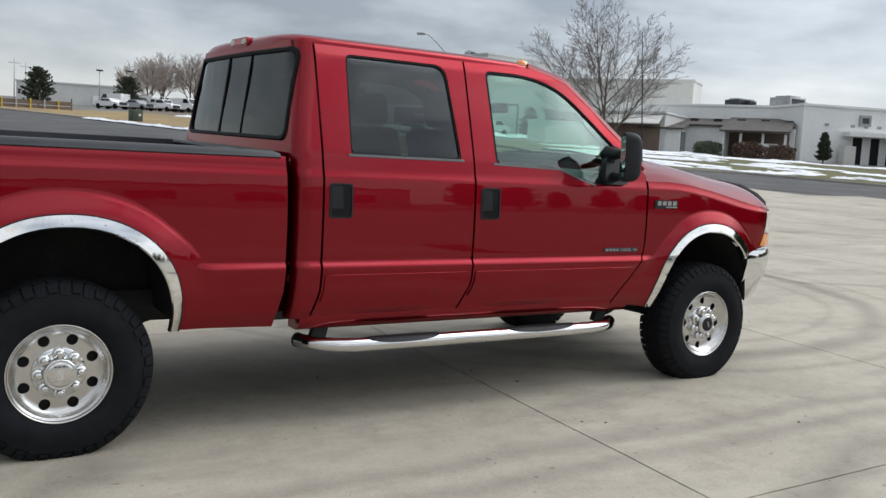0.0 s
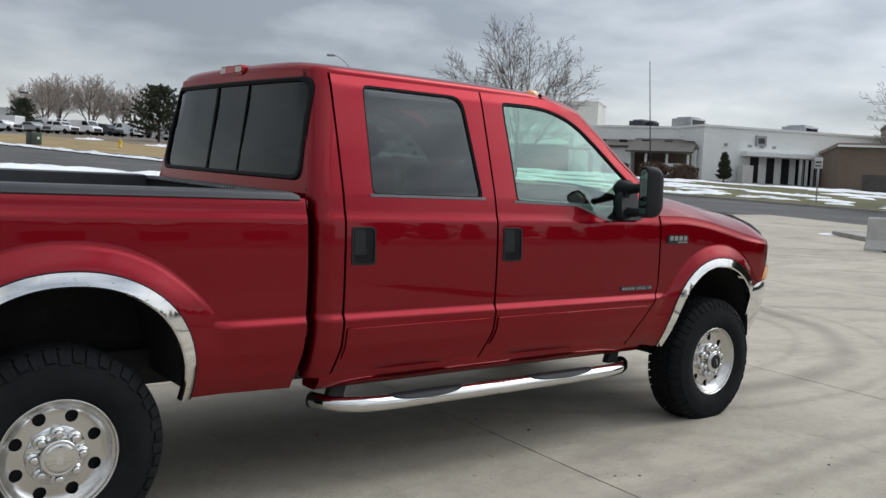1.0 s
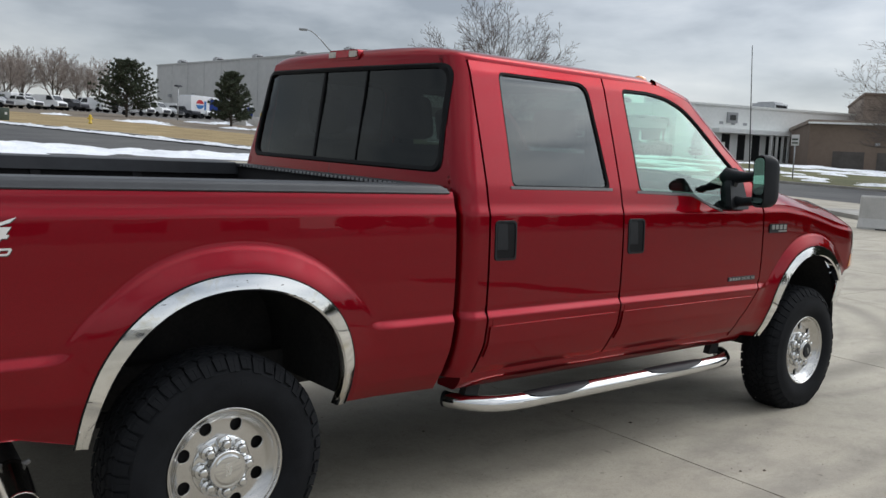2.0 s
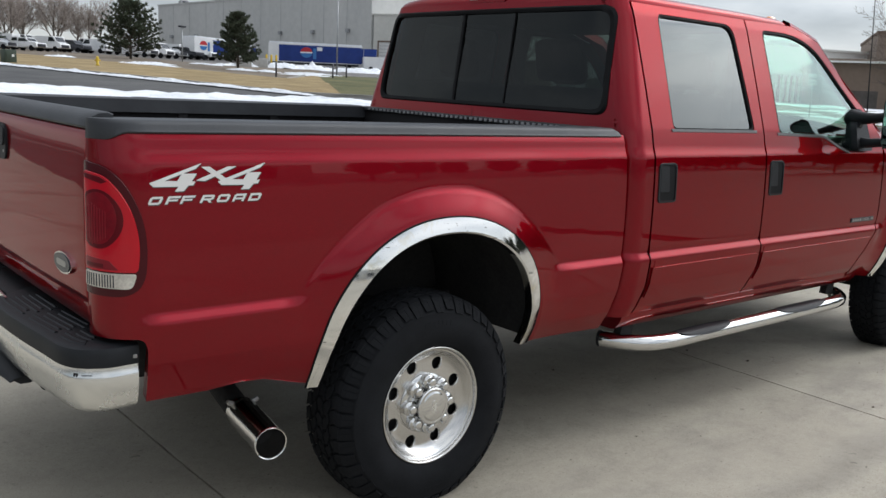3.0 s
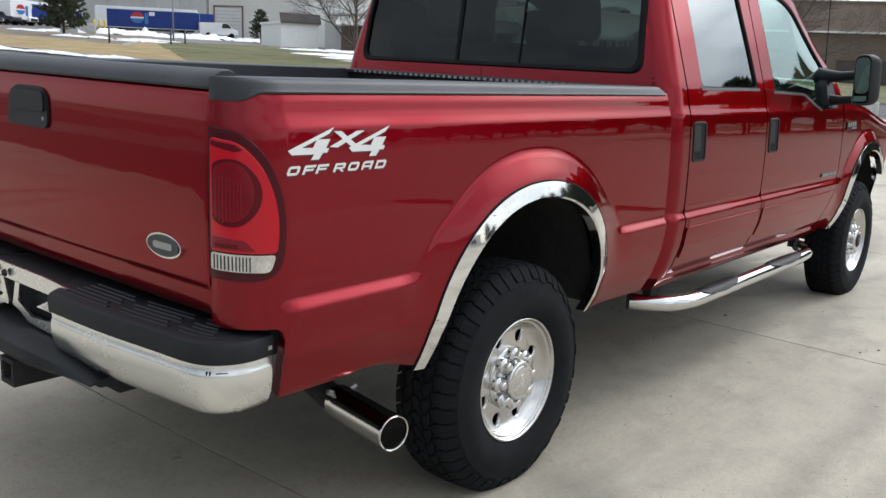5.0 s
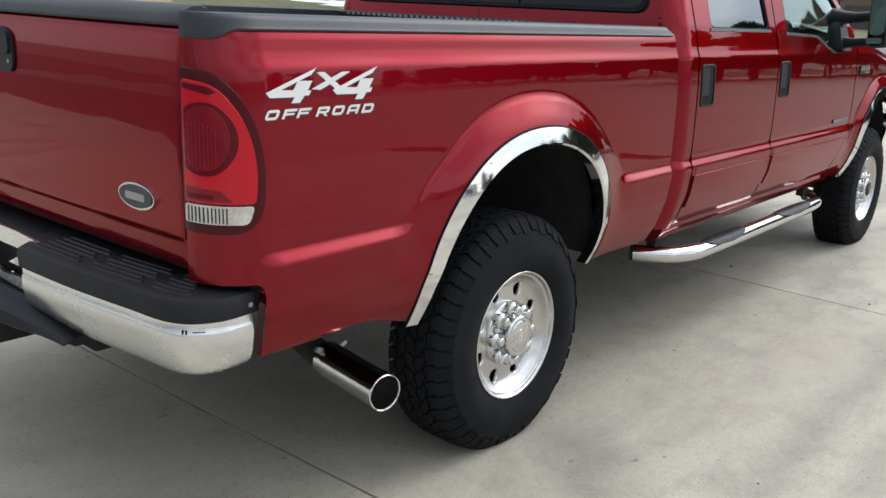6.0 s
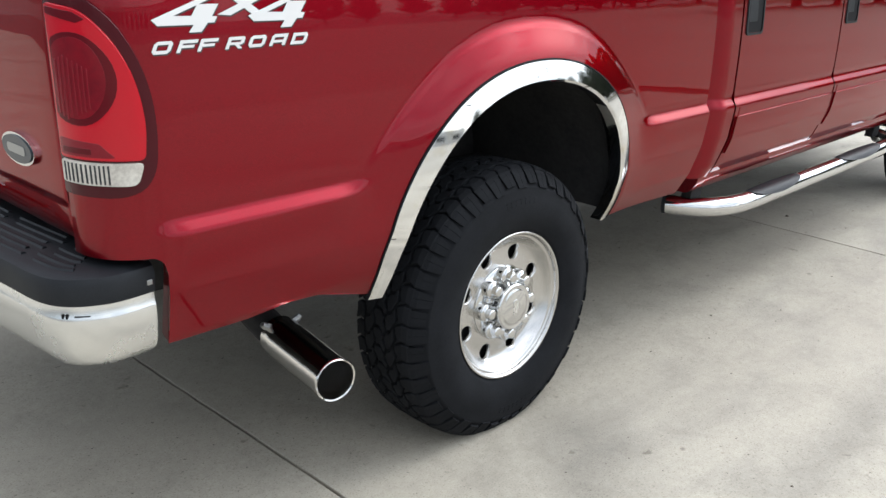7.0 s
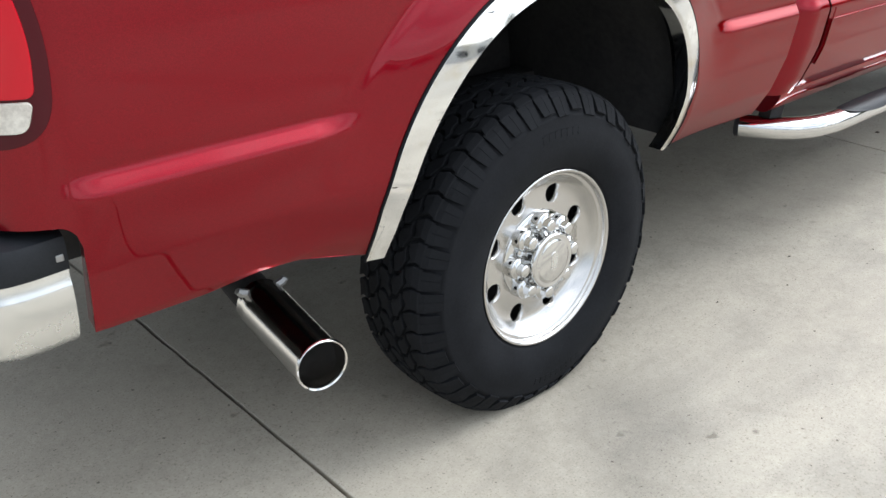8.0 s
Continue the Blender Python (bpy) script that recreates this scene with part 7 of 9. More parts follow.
def build_underbody():
    boxed_t("chassis_rail", (-1.05, 0.52, 0.50), (4.6, 0.60, 0.66), UNDER, 0.01, "", True)
    boxed_t("underbody_floor", (-1.05, 0.66, 0.60), (4.5, 2 * YC - 0.66, 0.68), UNDER)
    boxed_t("underbody_floor", (0.62, 0.12, 0.56), (3.35, 2 * YC - 0.12, 0.60), UNDER)
    boxed_t("bed_underside", (-1.04, 0.10, 0.86), (-0.55, 2 * YC - 0.10, 0.89), PAINT)
    for x in (0.0, 3.967):
        tp("axle", tube([(x, 0.15, 0.402), (x, 0.6, 0.402), (x, 0.85, 0.402), (x, YC, 0.402), (x, 1.14, 0.402), (x, 1.4, 0.402), (x, 1.84, 0.402)], [0.05, 0.05, 0.06, 0.15, 0.06, 0.05, 0.05], 12), UNDER, "dark solid axle")
        for y in (0.56, 2 * YC - 0.56):
            tp("leaf_spring", tube([(x - 0.62, y, 0.56), (x - 0.3, y, 0.46), (x, y, 0.44), (x + 0.3, y, 0.46), (x + 0.62, y, 0.56)], 0.03, 6), UNDER, "dark leaf spring")
    tp("drive_shaft", tube([(0.1, YC, 0.42), (2.2, YC, 0.52)], 0.045, 10), UNDER, "dark drive shaft")
    # unseen tank and transmission, made bulky to deepen the shade under the truck
    boxed_t("fuel_tank", (0.62, 1.22, 0.34), (2.25, 1.74, 0.60), UNDER, 0.05)
    boxed_t("transmission", (2.15, 0.80, 0.36), (3.50, 1.18, 0.60), UNDER, 0.06)
    # added unseen block that keeps far-side light from the ground below
    boxed_t("far_light_block", (1.0, 1.60, 0.42), (3.45, 1.80, 0.60), UNDER, 0.02)
    tp("spare_tyre", lathe([(0.0, 0.09), (0.20, 0.09), (0.34, 0.10), (0.38, 0.06), (0.38, -0.06), (0.34, -0.10), (0.0, -0.09)], 40), RUBBER, "spare tyre slung under the bed")[0].matrix_basis = pose(-0.66, YC + 0.20, 0.56, 90, 0, 0)
    boxed_t("engine_block", (3.45, 0.70, 0.45), (4.4, 1.3, 1.2), UNDER, 0.05)


build_bed_inside()
build_tailgate()
build_tail_lights()
build_rear_bumper()
build_exhaust()
build_steps()
build_door_bits()
build_mirrors()
build_badges()
build_roof_bits()
build_interior()
build_underbody()


# ---------------------------------------------------------------- streets, verges and snow
LOT_LINE = [(37, -40), (36, 8), (34, 14), (31, 20), (24, 26), (17, 29), (4, 32), (-40, 40)]
ROAD_FAR = [(62, -40), (50, 8), (45, 22), (41, 30), (30, 34.5), (22, 38), (19, 52), (5, 95)]
sheet("road", LOT_LINE, ROAD_FAR, 6, ASPHALT, -0.012, "dark grey asphalt street with worn patches", "road", across=8)
sheet("verge_grass", [(62, -40), (50, 8), (45, 22), (41, 30), (30, 34.5), (24, 37)], [(100, -30), (95, 25), (78, 44), (64, 52), (60, 68), (44, 72)], 8, GRASS, 0.10, "patchy green-brown winter grass verge", "grass", wave=0.10, across=12)
sheet("dry_verge", [(24, 37), (22, 38), (19, 52), (15, 65), (5, 95)], [(44, 72), (33, 58), (31, 72), (30, 84), (24, 104)], 8, DRY_GRASS, 0.10, "straw-coloured dry grass verge beside the street", "grass", wave=0.08, across=10)
sheet("dirt_field", [(44, 72), (33, 58), (31, 72), (30, 84), (24, 104)], [(62, 100), (52, 100), (46, 112), (44, 126), (32, 150)], 6, DIRT, 0.02, "bare brown dirt field with snow remains", "dirt", wave=0.10, across=8)


def build_service_road():
    """Older concrete and asphalt that run round the lot on the camera's side."""
    sheet("apron", [(-60, -38), (130, -38)], [(-60, -5.52), (130, -5.52)], 12, APRON, -0.004, "pale worn concrete apron beside the lot", "apron", across=4)
    sheet("apron", [(5.55, -5.52), (36, -5.52)], [(5.75, -1.60), (36, -1.60)], 8, APRON, -0.004, "pale worn concrete apron beside the lot", "apron", across=2)
    sheet("service_road", [(-60, -5.52), (-6.72, -5.52)], [(-60, 26), (-6.72, 26)], 6, ASPHALT, -0.004, "dark worn asphalt service road beside the concrete lot", "road", across=8)


build_service_road()


def kerb(line, name, label):
    """A real step along a line in plan."""
    pts = resample(line, [10] * (len(line) - 1))
    sec = [(-0.10, -0.06), (-0.09, 0.115), (-0.07, 0.13), (0.10, 0.13), (0.11, -0.06)]
    v, f, m = [], [], len(sec)
    for i, (x, y) in enumerate(pts):
        a, b = pts[max(0, i - 1)], pts[min(len(pts) - 1, i + 1)]
        d = Vector((b[0] - a[0], b[1] - a[1])).normalized()
        n = Vector((d.y, -d.x))
        for o, z in sec:
            v.append(Vector((x + n.x * o, y + n.y * o, ground_z(x, y) + z)))
    for i in range(len(pts) - 1):
        for j in range(m - 1):
            f.append((i * m + j, i * m + j + 1, (i + 1) * m + j + 1, (i + 1) * m + j))
    return tagged(part(name, fixed_normals(v, f), KERB), label, "kerb", "", "structure")


kerb(ROAD_FAR, "kerb", "weathered concrete kerb along the far side of the street")
kerb([(60, 70), (44, 73), (33, 58.5), (31, 72), (30, 84)], "kerb", "low concrete kerb behind the grass verge")


def snow_heap(x, y, lx, ly, h, rz=0, seed=0, label="patch of old melting snow on the grass", group="snow patches"):
    n, rnd = 26, random.Random(seed)
    off = Vector((rnd.uniform(0, 50), rnd.uniform(0, 50), rnd.uniform(0, 50)))
    v, f = [], []
    c, s_ = math.cos(radians(rz)), math.sin(radians(rz))
    for j in range(n + 1):
        for i in range(n + 1):
            u, w = 2 * i / n - 1, 2 * j / n - 1
            r = math.hypot(u, w) + 0.30 * noise.noise(Vector((u * 2.2, w * 2.2, 0)) + off)
            k = max(0.0, 1 - r)
            z = h * (k ** 0.6) * (0.72 + 0.6 * noise.noise(Vector((u * 5, w * 5, 2)) + off)) - 0.05
            px, py = u * lx, w * ly
            X, Y = px * c - py * s_, px * s_ + py * c
            v.append(Vector((X, Y, max(-0.06, z) + ground_z(x + X, y + Y) - ground_z(x, y) + (0.10 if h < 0.30 else 0.0))))
    for j in range(n):
        for i in range(n):
            q = (j * (n + 1) + i, j * (n + 1) + i + 1, (j + 1) * (n + 1) + i + 1, (j + 1) * (n + 1) + i)
            if max(v[k].z - (ground_z(x + v[k].x, y + v[k].y) - ground_z(x, y)) for k in q) > (0.065 if h < 0.30 else -0.03):
                f.append(q)
    ob = part("snow", fixed_normals(v, f), SNOW, None, "", True)
    ob.matrix_world = pose(x, y, ground_z(x, y))
    return tagged(ob, label, "snow", group)


def build_snow():
    for k, (x, y, lx, ly, h, rz) in enumerate([(6.0, 34.5, 7.0, 3.0, 0.44, -8), (14.5, 33.0, 5.0, 2.0, 0.30, -16), (-4, 36, 6, 3, 0.42, -6), (19.5, 32.0, 4.5, 1.4, 0.34, -30)]):
        snow_heap(x, y, lx, ly, h, rz, 10 + k, "ploughed bank of dirty snow on the asphalt", "snow banks")
    rnd = random.Random(21)
    for k in range(44):
        t, q = rnd.random(), rnd.random() ** (1.3 if k < 26 else 2.4)
        a = Vector((47, 16)).lerp(Vector((33, 37)), t)
        b = Vector((88, 34)).lerp(Vector((60, 66)), t)
        p = a.lerp(b, 0.12 + 0.85 * q)
        few = 1.0 if k < 26 else 0.5
        snow_heap(p.x, p.y, few * rnd.uniform(1.5, 4.5), few * rnd.uniform(0.8, 1.8), 0.22, rnd.uniform(-70, -30), 40 + k)
    for k, (x, y, lx, ly) in enumerate([(79, 40, 9, 1.6), (86, 33, 9, 2.0), (70, 49, 5, 1.2), (66, 58, 4, 1.2), (56, 61, 5, 1.0)]):
        snow_heap(x, y, lx, ly, 0.28, -55, 90 + k)
    for k in range(9):
        t = k / 8
        snow_heap(50 + 34 * t + rnd.uniform(-1, 1), 98 - 8 * t + rnd.uniform(-2, 2), rnd.uniform(2, 4), rnd.uniform(1.0, 1.8), rnd.uniform(0.6, 1.1), -12, 120 + k, "ploughed heap of snow beside the trailers", "snow banks")
    for k in range(10):
        snow_heap(30 + rnd.uniform(-6, 18), 76 + rnd.uniform(-8, 24), rnd.uniform(1.5, 4), rnd.uniform(0.5, 1.2), 0.24, rnd.uniform(-80, -40), 150 + k)
    for k in range(8):
        t = k / 7
        snow_heap(21.0 - 8 * t, 38.5 + 30 * t, 2.6, 0.5, 0.18, 106, 170 + k, "thin line of snow along the kerb")
    snow_heap(27.2, 9.5, 2.6, 1.1, 0.30, -50, 190, "snow on the concrete island", "snow patches")


build_snow()


# ---------------------------------------------------------------- trees
def bare_tree_mesh(seed, height, spread, levels=4, base=0.16, limbs=9, dense=1.0, thin=0.010, first=0.16, reach=1.0, lift0=0.34):
    """A leader with limbs that fan out and curve upwards, each with side shoots of its own."""
    rnd = random.Random(seed)
    trunk, twigs = ([], []), ([], [])

    def limb(p, d, length, r, level, lift):
        n = (9, 7, 5, 4, 3)[min(level, 4)]
        pts, radii, dirs = [p], [r], [d]
        for k in range(n):
            d = (d + Vector((rnd.uniform(-1, 1), rnd.uniform(-1, 1), rnd.uniform(-0.6, 0.6))) * (0.05 if level == 0 else 0.14) + Vector((0, 0, lift / n))).normalized()
            pts.append(pts[-1] + d * length / n)
            radii.append(max(thin, r * (1 - 0.86 * (k + 1) / n)))
            dirs.append(d)
        v, f = tube(pts, radii, (7, 5, 4, 3, 3)[min(level, 4)], False)
        store = trunk if level < 2 else twigs
        o = len(store[0])
        store[0].extend(v)
        store[1].extend(tuple(i + o for i in q) for q in f)
        if level >= levels:
            return
        count = limbs if level == 0 else int((length / height * (15, 24, 40)[min(level, 3) - 1] + 2) * dense)
        turn = rnd.uniform(0, 6.28)
        for k in range(count):
            t = (first + 0.76 * (k + rnd.random() * 0.7) / count) if level == 0 else 0.18 + 0.80 * (k + rnd.random()) / count
            i = min(n - 1, int(t * n))
            q = pts[i].lerp(pts[i + 1], t * n - i)
            turn += 2.4 + rnd.uniform(-0.5, 0.5)
            dd = dirs[i]
            e1 = dd.cross(Vector((0.3, 0.9, 0.1))).normalized()
            e2 = dd.cross(e1)
            out = e1 * math.cos(turn) + e2 * math.sin(turn)
            ang = radians((rnd.uniform(46, 68) * (1.15 - 0.60 * t)) if level == 0 else rnd.uniform(24, 46)) * spread
            nd = dd * math.cos(ang) + out * math.sin(ang)
            if level:
                nd.z = max(nd.z, -0.05)
            size = height * reach * rnd.uniform(0.66, 0.84) * (1 - 0.66 * t) if level == 0 else length * rnd.uniform(0.34, 0.56) * (1.15 - 0.75 * t)
            limb(q, nd.normalized(), size, max(radii[i] * rnd.uniform(0.50, 0.66), thin), level + 1, lift0 if level == 0 else 0.16)
    limb(Vector((0, 0, -0.1)), Vector((0.02, 0.02, 1)), height, base, 0, 0.0)
    return trunk, twigs


def bare_tree(x, y, seed, height, spread, label, group="", twig=None, **kw):
    t = thing("bare_tree", (x, y, ground_z(x, y)), 0, label, "tree", group)
    tr, tw = bare_tree_mesh(seed, height, spread, **kw)
    k = height / max(v.z for v in tw[0])
    tr, tw = ([v * k for v in tr[0]], tr[1]), ([v * k for v in tw[0]], tw[1])
    ob_from("trunk", *tr, BARK, t)
    ob_from("crown", *tw, twig or TWIG_DARK, t)
    return t


def pine(x, y, h, w, seed, label, group="", gaps=0.0, base=0.0):
    """A trunk with upswept branches, each ending in tufts of needles, under an uneven outline."""
    rnd = random.Random(seed)
    t = thing("pine_tree", (x, y, ground_z(x, y) + base), 0, label, "tree", group)
    chunks = [tube([(0, 0, -0.1), (0, 0, h * 0.5), (0, 0, h * 0.95)], [0.022 * h, 0.015 * h, 0.003 * h], 7)]
    v, f = [], []

    def tuft(c, r, out):
        for q in range(20):
            d = (out * 0.9 + Vector((rnd.uniform(-1, 1), rnd.uniform(-1, 1), rnd.uniform(-0.5, 1.2)))).normalized()
            e1 = d * r * rnd.uniform(0.6, 1.25)
            e2 = d.cross(Vector((rnd.uniform(-1, 1), rnd.uniform(-1, 1), rnd.uniform(-1, 1)))).normalized() * r * 0.17
            o = len(v)
            v.extend([c - e2, c + e1 * 0.6 - e2, c + e1, c + e2])
            f.extend([(o, o + 1, o + 2), (o, o + 2, o + 3)])
    count = 150
    for j in range(count):
        tz = (j + rnd.random()) / count
        if rnd.random() < gaps:
            continue
        z = h * (0.09 + 0.80 * tz)
        a = j * 2.4 + rnd.uniform(-0.5, 0.5)
        reach = w * 0.5 * (1 - tz) ** 0.52 * (0.74 + 0.18 * min(1.0, tz * 6)) * rnd.choice((0.62, 0.8, 0.92, 1.0, 1.0, 1.12)) + 0.02 * h
        rise = 0.12 + 0.75 * tz + rnd.uniform(-0.08, 0.12)
        d = Vector((math.cos(a), math.sin(a), rise)).normalized()
        pts = [Vector((0, 0, z)) + d * reach * q + Vector((0, 0, 0.10 * reach * q * q)) for q in (0, 0.5, 1.0)]
        chunks.append(tube(pts, [0.006 * h, 0.004 * h, 0.002 * h], 3, False))
        n = max(3, int(7 * reach / (0.35 * w)))
        for q in range(n):
            k = 0.32 + 0.70 * (q + rnd.random() * 0.6) / n
            side = Vector((-d.y, d.x, 0)) * rnd.uniform(-1, 1) * reach * 0.20 * k
            tuft(pts[0].lerp(pts[2], k) + side + Vector((0, 0, rnd.uniform(-0.1, 0.5) * 0.04 * h)), h * rnd.uniform(0.040, 0.062), d)
    tuft(Vector((0, 0, h * 0.93)), h * 0.05, Vector((0, 0, 1)))
    ob_from("trunk", *merged(chunks), BARK, t)
    ob_from("crown", v, f, NEEDLES, t, "", False)
    return t


bare_tree(41.6, 43.2, 4, 11.2, 1.0, "tall leafless street tree with a wide twiggy crown", base=0.20, limbs=13, dense=0.85, thin=0.012, reach=1.8, lift0=0.8, first=0.12)
bare_tree(50.5, 17.5, 9, 9.5, 1.25, "leafless tree with long thin branches on the verge", base=0.17, limbs=12, dense=0.8, reach=2.1, lift0=0.55, first=0.16)
bare_tree(66.5, 69.0, 15, 7.0, 0.95, "leafless young tree beside the white building", base=0.11, limbs=9)


def build_tree_rows():
    first = bare_tree(46, 160, 31, 10.2, 0.85, "leafless brown tree behind the parking rows", "row of leafless trees", TWIG, base=0.26, limbs=13, dense=1.15, thin=0.015, reach=1.25, lift0=0.5)
    second = bare_tree(38, 156, 37, 9.2, 0.85, "leafless brown tree behind the parking rows", "row of leafless trees", TWIG, base=0.24, limbs=12, dense=1.15, thin=0.015, reach=1.25, lift0=0.5)
    spots = [(52, 161), (55.5, 165), (42, 163), (49, 168), (36, 165), (41, 171), (54, 173), (45, 175)]
    for k, (x, y) in enumerate(spots):
        copy_thing(first if k % 2 else second, pose(x, y, ground_z(x, y), 0, 0, 47 * k) @ Matrix.Scale(0.9 + 0.06 * (k % 4), 4))


build_tree_rows()
pine(39.4, 107.5, 7.2, 9.4, 3, "broad dark green pine on the dirt field")
pine(39.96, 80.3, 5.9, 5.3, 5, "narrow pine with sparse grey-green needles", gaps=0.04)
pine(14.3, 112, 4.8, 4.6, 7, "dark green pine beside the far warehouse")
pine(29.2, 133.3, 4.8, 5.6, 8, "dark green pine beside the parking rows")
pine(70.0, 89.0, 4.2, 3.4, 12, "small pine beside the white warehouse", gaps=0.45)


def build_behind():
    """Pines and a hedge of trees along the other side of the lot, behind the camera."""
    a = pine(40, -57, 8.5, 5.0, 41, "tall dark pine on the far side of the lot", "pines across the lot", base=0.0)
    b = pine(47, -60, 7.0, 5.5, 43, "tall dark pine on the far side of the lot", "pines across the lot", base=0.0)
    rnd = random.Random(8)
    low = Facade("low_building", (36, -60), (-70, -64), 14, 4.0, BEIGE, "long low pale building across the apron", ROOF_BROWN)
    for k in range(13):
        low.window(3 + 8 * k, 7 + 8 * k, 0.9, 2.7, 1)
    for k in range(16):
        x = 60 + 3.0 * k + rnd.uniform(-3.4, 3.4)
        y = -60 + rnd.uniform(-12, 5)
        copy_thing(a if k % 2 else b, pose(x, y, 0, 0, 0, 53 * k) @ Matrix.Scale(rnd.choice((0.55, 0.65, 0.75, 0.9, 1.05, 1.2)), 4))
    for k in range(30):
        x, y = 78 + rnd.uniform(-4, 26), -64 + 2.2 * k + rnd.uniform(-1.5, 1.5)
        copy_thing(a if k % 2 else b, pose(x, y, ground_z(x, y), 0, 0, 71 * k) @ Matrix.Scale(rnd.uniform(0.8, 1.6), 4))
    for k in range(9):
        az = radians(-6.5 - 1.9 * k + rnd.uniform(-0.7, 0.7))
        d = 46 + rnd.uniform(-3, 9)
        copy_thing(a if k % 2 else b, pose(-2 + d * math.cos(az), -1.6 + d * math.sin(az), 0, 0, 0, 97 * k) @ Matrix.Scale(rnd.uniform(1.10, 1.42), 4))
    for k in range(12):
        y = -40 + 8.5 * k + rnd.uniform(-2, 2)
        copy_thing(a if k % 2 else b, pose(-62 + rnd.uniform(-5, 3), y, ground_z(-62, y), 0, 0, 31 * k) @ Matrix.Scale(rnd.uniform(0.6, 1.0), 4))



def shrub(x, y, lx, ly, h, seed, mat, label):
    rnd = random.Random(seed)
    t = thing("shrub", (x, y, ground_z(x, y)), 0, label, "shrub")
    v, f = [], []
    for k in range(3600):
        u, w, q = rnd.uniform(-1, 1), rnd.uniform(-1, 1), rnd.random()
        if u * u + w * w > 1:
            continue
        c = Vector((u * lx, w * ly, h * q * (1 - 0.25 * (u * u + w * w))))
        e1 = Vector((rnd.uniform(-1, 1), rnd.uniform(-1, 1), rnd.uniform(0, 1.2))) * 0.17
        e2 = Vector((rnd.uniform(-1, 1), rnd.uniform(-1, 1), rnd.uniform(-1, 1))) * 0.09
        o = len(v)
        v += [c - e2, c + e1, c + e2]
        f.append((o, o + 1, o + 2))
    ob_from("crown", v, f, mat, t, "", False)
    ob_from("stem", *tube([(0, 0, -0.1), (0, 0, h * 0.5)], [0.06, 0.03], 6), BARK, t)
    return t


# ---------------------------------------------------------------- buildings
EYE0 = Vector((-0.7, -3.6, 1.42))


def spot(az, d):
    return Vector((EYE0.x + d * math.cos(radians(az)), EYE0.y + d * math.sin(radians(az)), 0))


class Facade:
    """A building whose front runs from a to b in plan (left to right), depth behind it, top at height z1."""

    def __init__(self, name, a, b, depth, z1, mat, label, roof_mat=None, cap=0.25):
        self.a, self.b = Vector((a[0], a[1], 0)), Vector((b[0], b[1], 0))
        self.u = (self.b - self.a).normalized()
        self.n = Vector((self.u.y, -self.u.x, 0))
        if self.n.dot(EYE0 - self.a) < 0:
            self.n = -self.n
        self.L = (self.b - self.a).length
        self.z0 = min(ground_z(*p) for p in ((a[0], a[1]), (b[0], b[1]), tuple((self.a - self.n * depth)[:2]), tuple((self.b - self.n * depth)[:2]))) - 0.3
        self.zg = ground_z(*((self.a + self.b) / 2)[:2])
        self.z1 = z1
        self.ob = thing(name, (0, 0, 0), 0, label, "building")
        self.block("wall", 0, self.L, self.z0, z1, -depth, 0, mat)
        self.block("roof", -0.12, self.L + 0.12, z1, z1 + cap, -depth - 0.12, 0.12, roof_mat or mat)

    def p(self, s, out, z):
        q = self.a + self.u * s + self.n * out
        return Vector((q.x, q.y, z))

    def block(self, name, s0, s1, z0, z1, o0, o1, mat, parent=None, label=""):
        v = [self.p(s, o, z) for z in (z0, z1) for s, o in ((s0, o0), (s1, o0), (s1, o1), (s0, o1))]
        f = [(0, 1, 2, 3), (4, 5, 6, 7), (0, 1, 5, 4), (1, 2, 6, 5), (2, 3, 7, 6), (3, 0, 4, 7)]
        return part(name, fixed_normals(v, f), mat, parent or self.ob, label)

    def window(self, s0, s1, z0, z1, mullions=0, name="window", frame=None, glass=None):
        w = self.block(name, s0, s1, z0, z1, -0.2, 0.05, frame or GALV)
        n = mullions + 1
        for k in range(n):
            a0, a1 = s0 + (s1 - s0) * k / n + 0.06, s0 + (s1 - s0) * (k + 1) / n - 0.06
            self.block("pane", a0, a1, z0 + 0.06, z1 - 0.06, 0.05, 0.058, glass or DARK_GLASS_AND_GAPS, w)
        return w

    def slope(self, name, s0, s1, z_back, z_front, out, mat, thick=0.18, parent=None):
        v = [self.p(s, o, z + t) for t in (0, thick) for s, o, z in ((s0, 0, z_back), (s1, 0, z_back), (s1, out, z_front), (s0, out, z_front))]
        f = [(0, 1, 2, 3), (4, 5, 6, 7), (0, 1, 5, 4), (1, 2, 6, 5), (2, 3, 7, 6), (3, 0, 4, 7)]
        return part(name, fixed_normals(v, f), mat, parent or self.ob)


def roof_unit(fac, s, out, w, h, mat, label="grey metal roof-top air unit"):
    t = thing("roof_unit", tuple(fac.p(s, out, fac.z1 + 0.25)), 0, label, "air unit", "roof-top units")
    boxed("casing", (-w / 2, -w / 2, 0), (w / 2, w / 2, h), mat, t, 0.06)
    boxed("hood", (-w * 0.35, -w * 0.35, h), (w * 0.35, w * 0.35, h + 0.18), GALV, t, 0.04)
    boxed("grille", (-w * 0.4, -w / 2 - 0.02, h * 0.2), (w * 0.4, -w / 2 - 0.004, h * 0.8), DARK_GLASS_AND_GAPS, t)
    return t


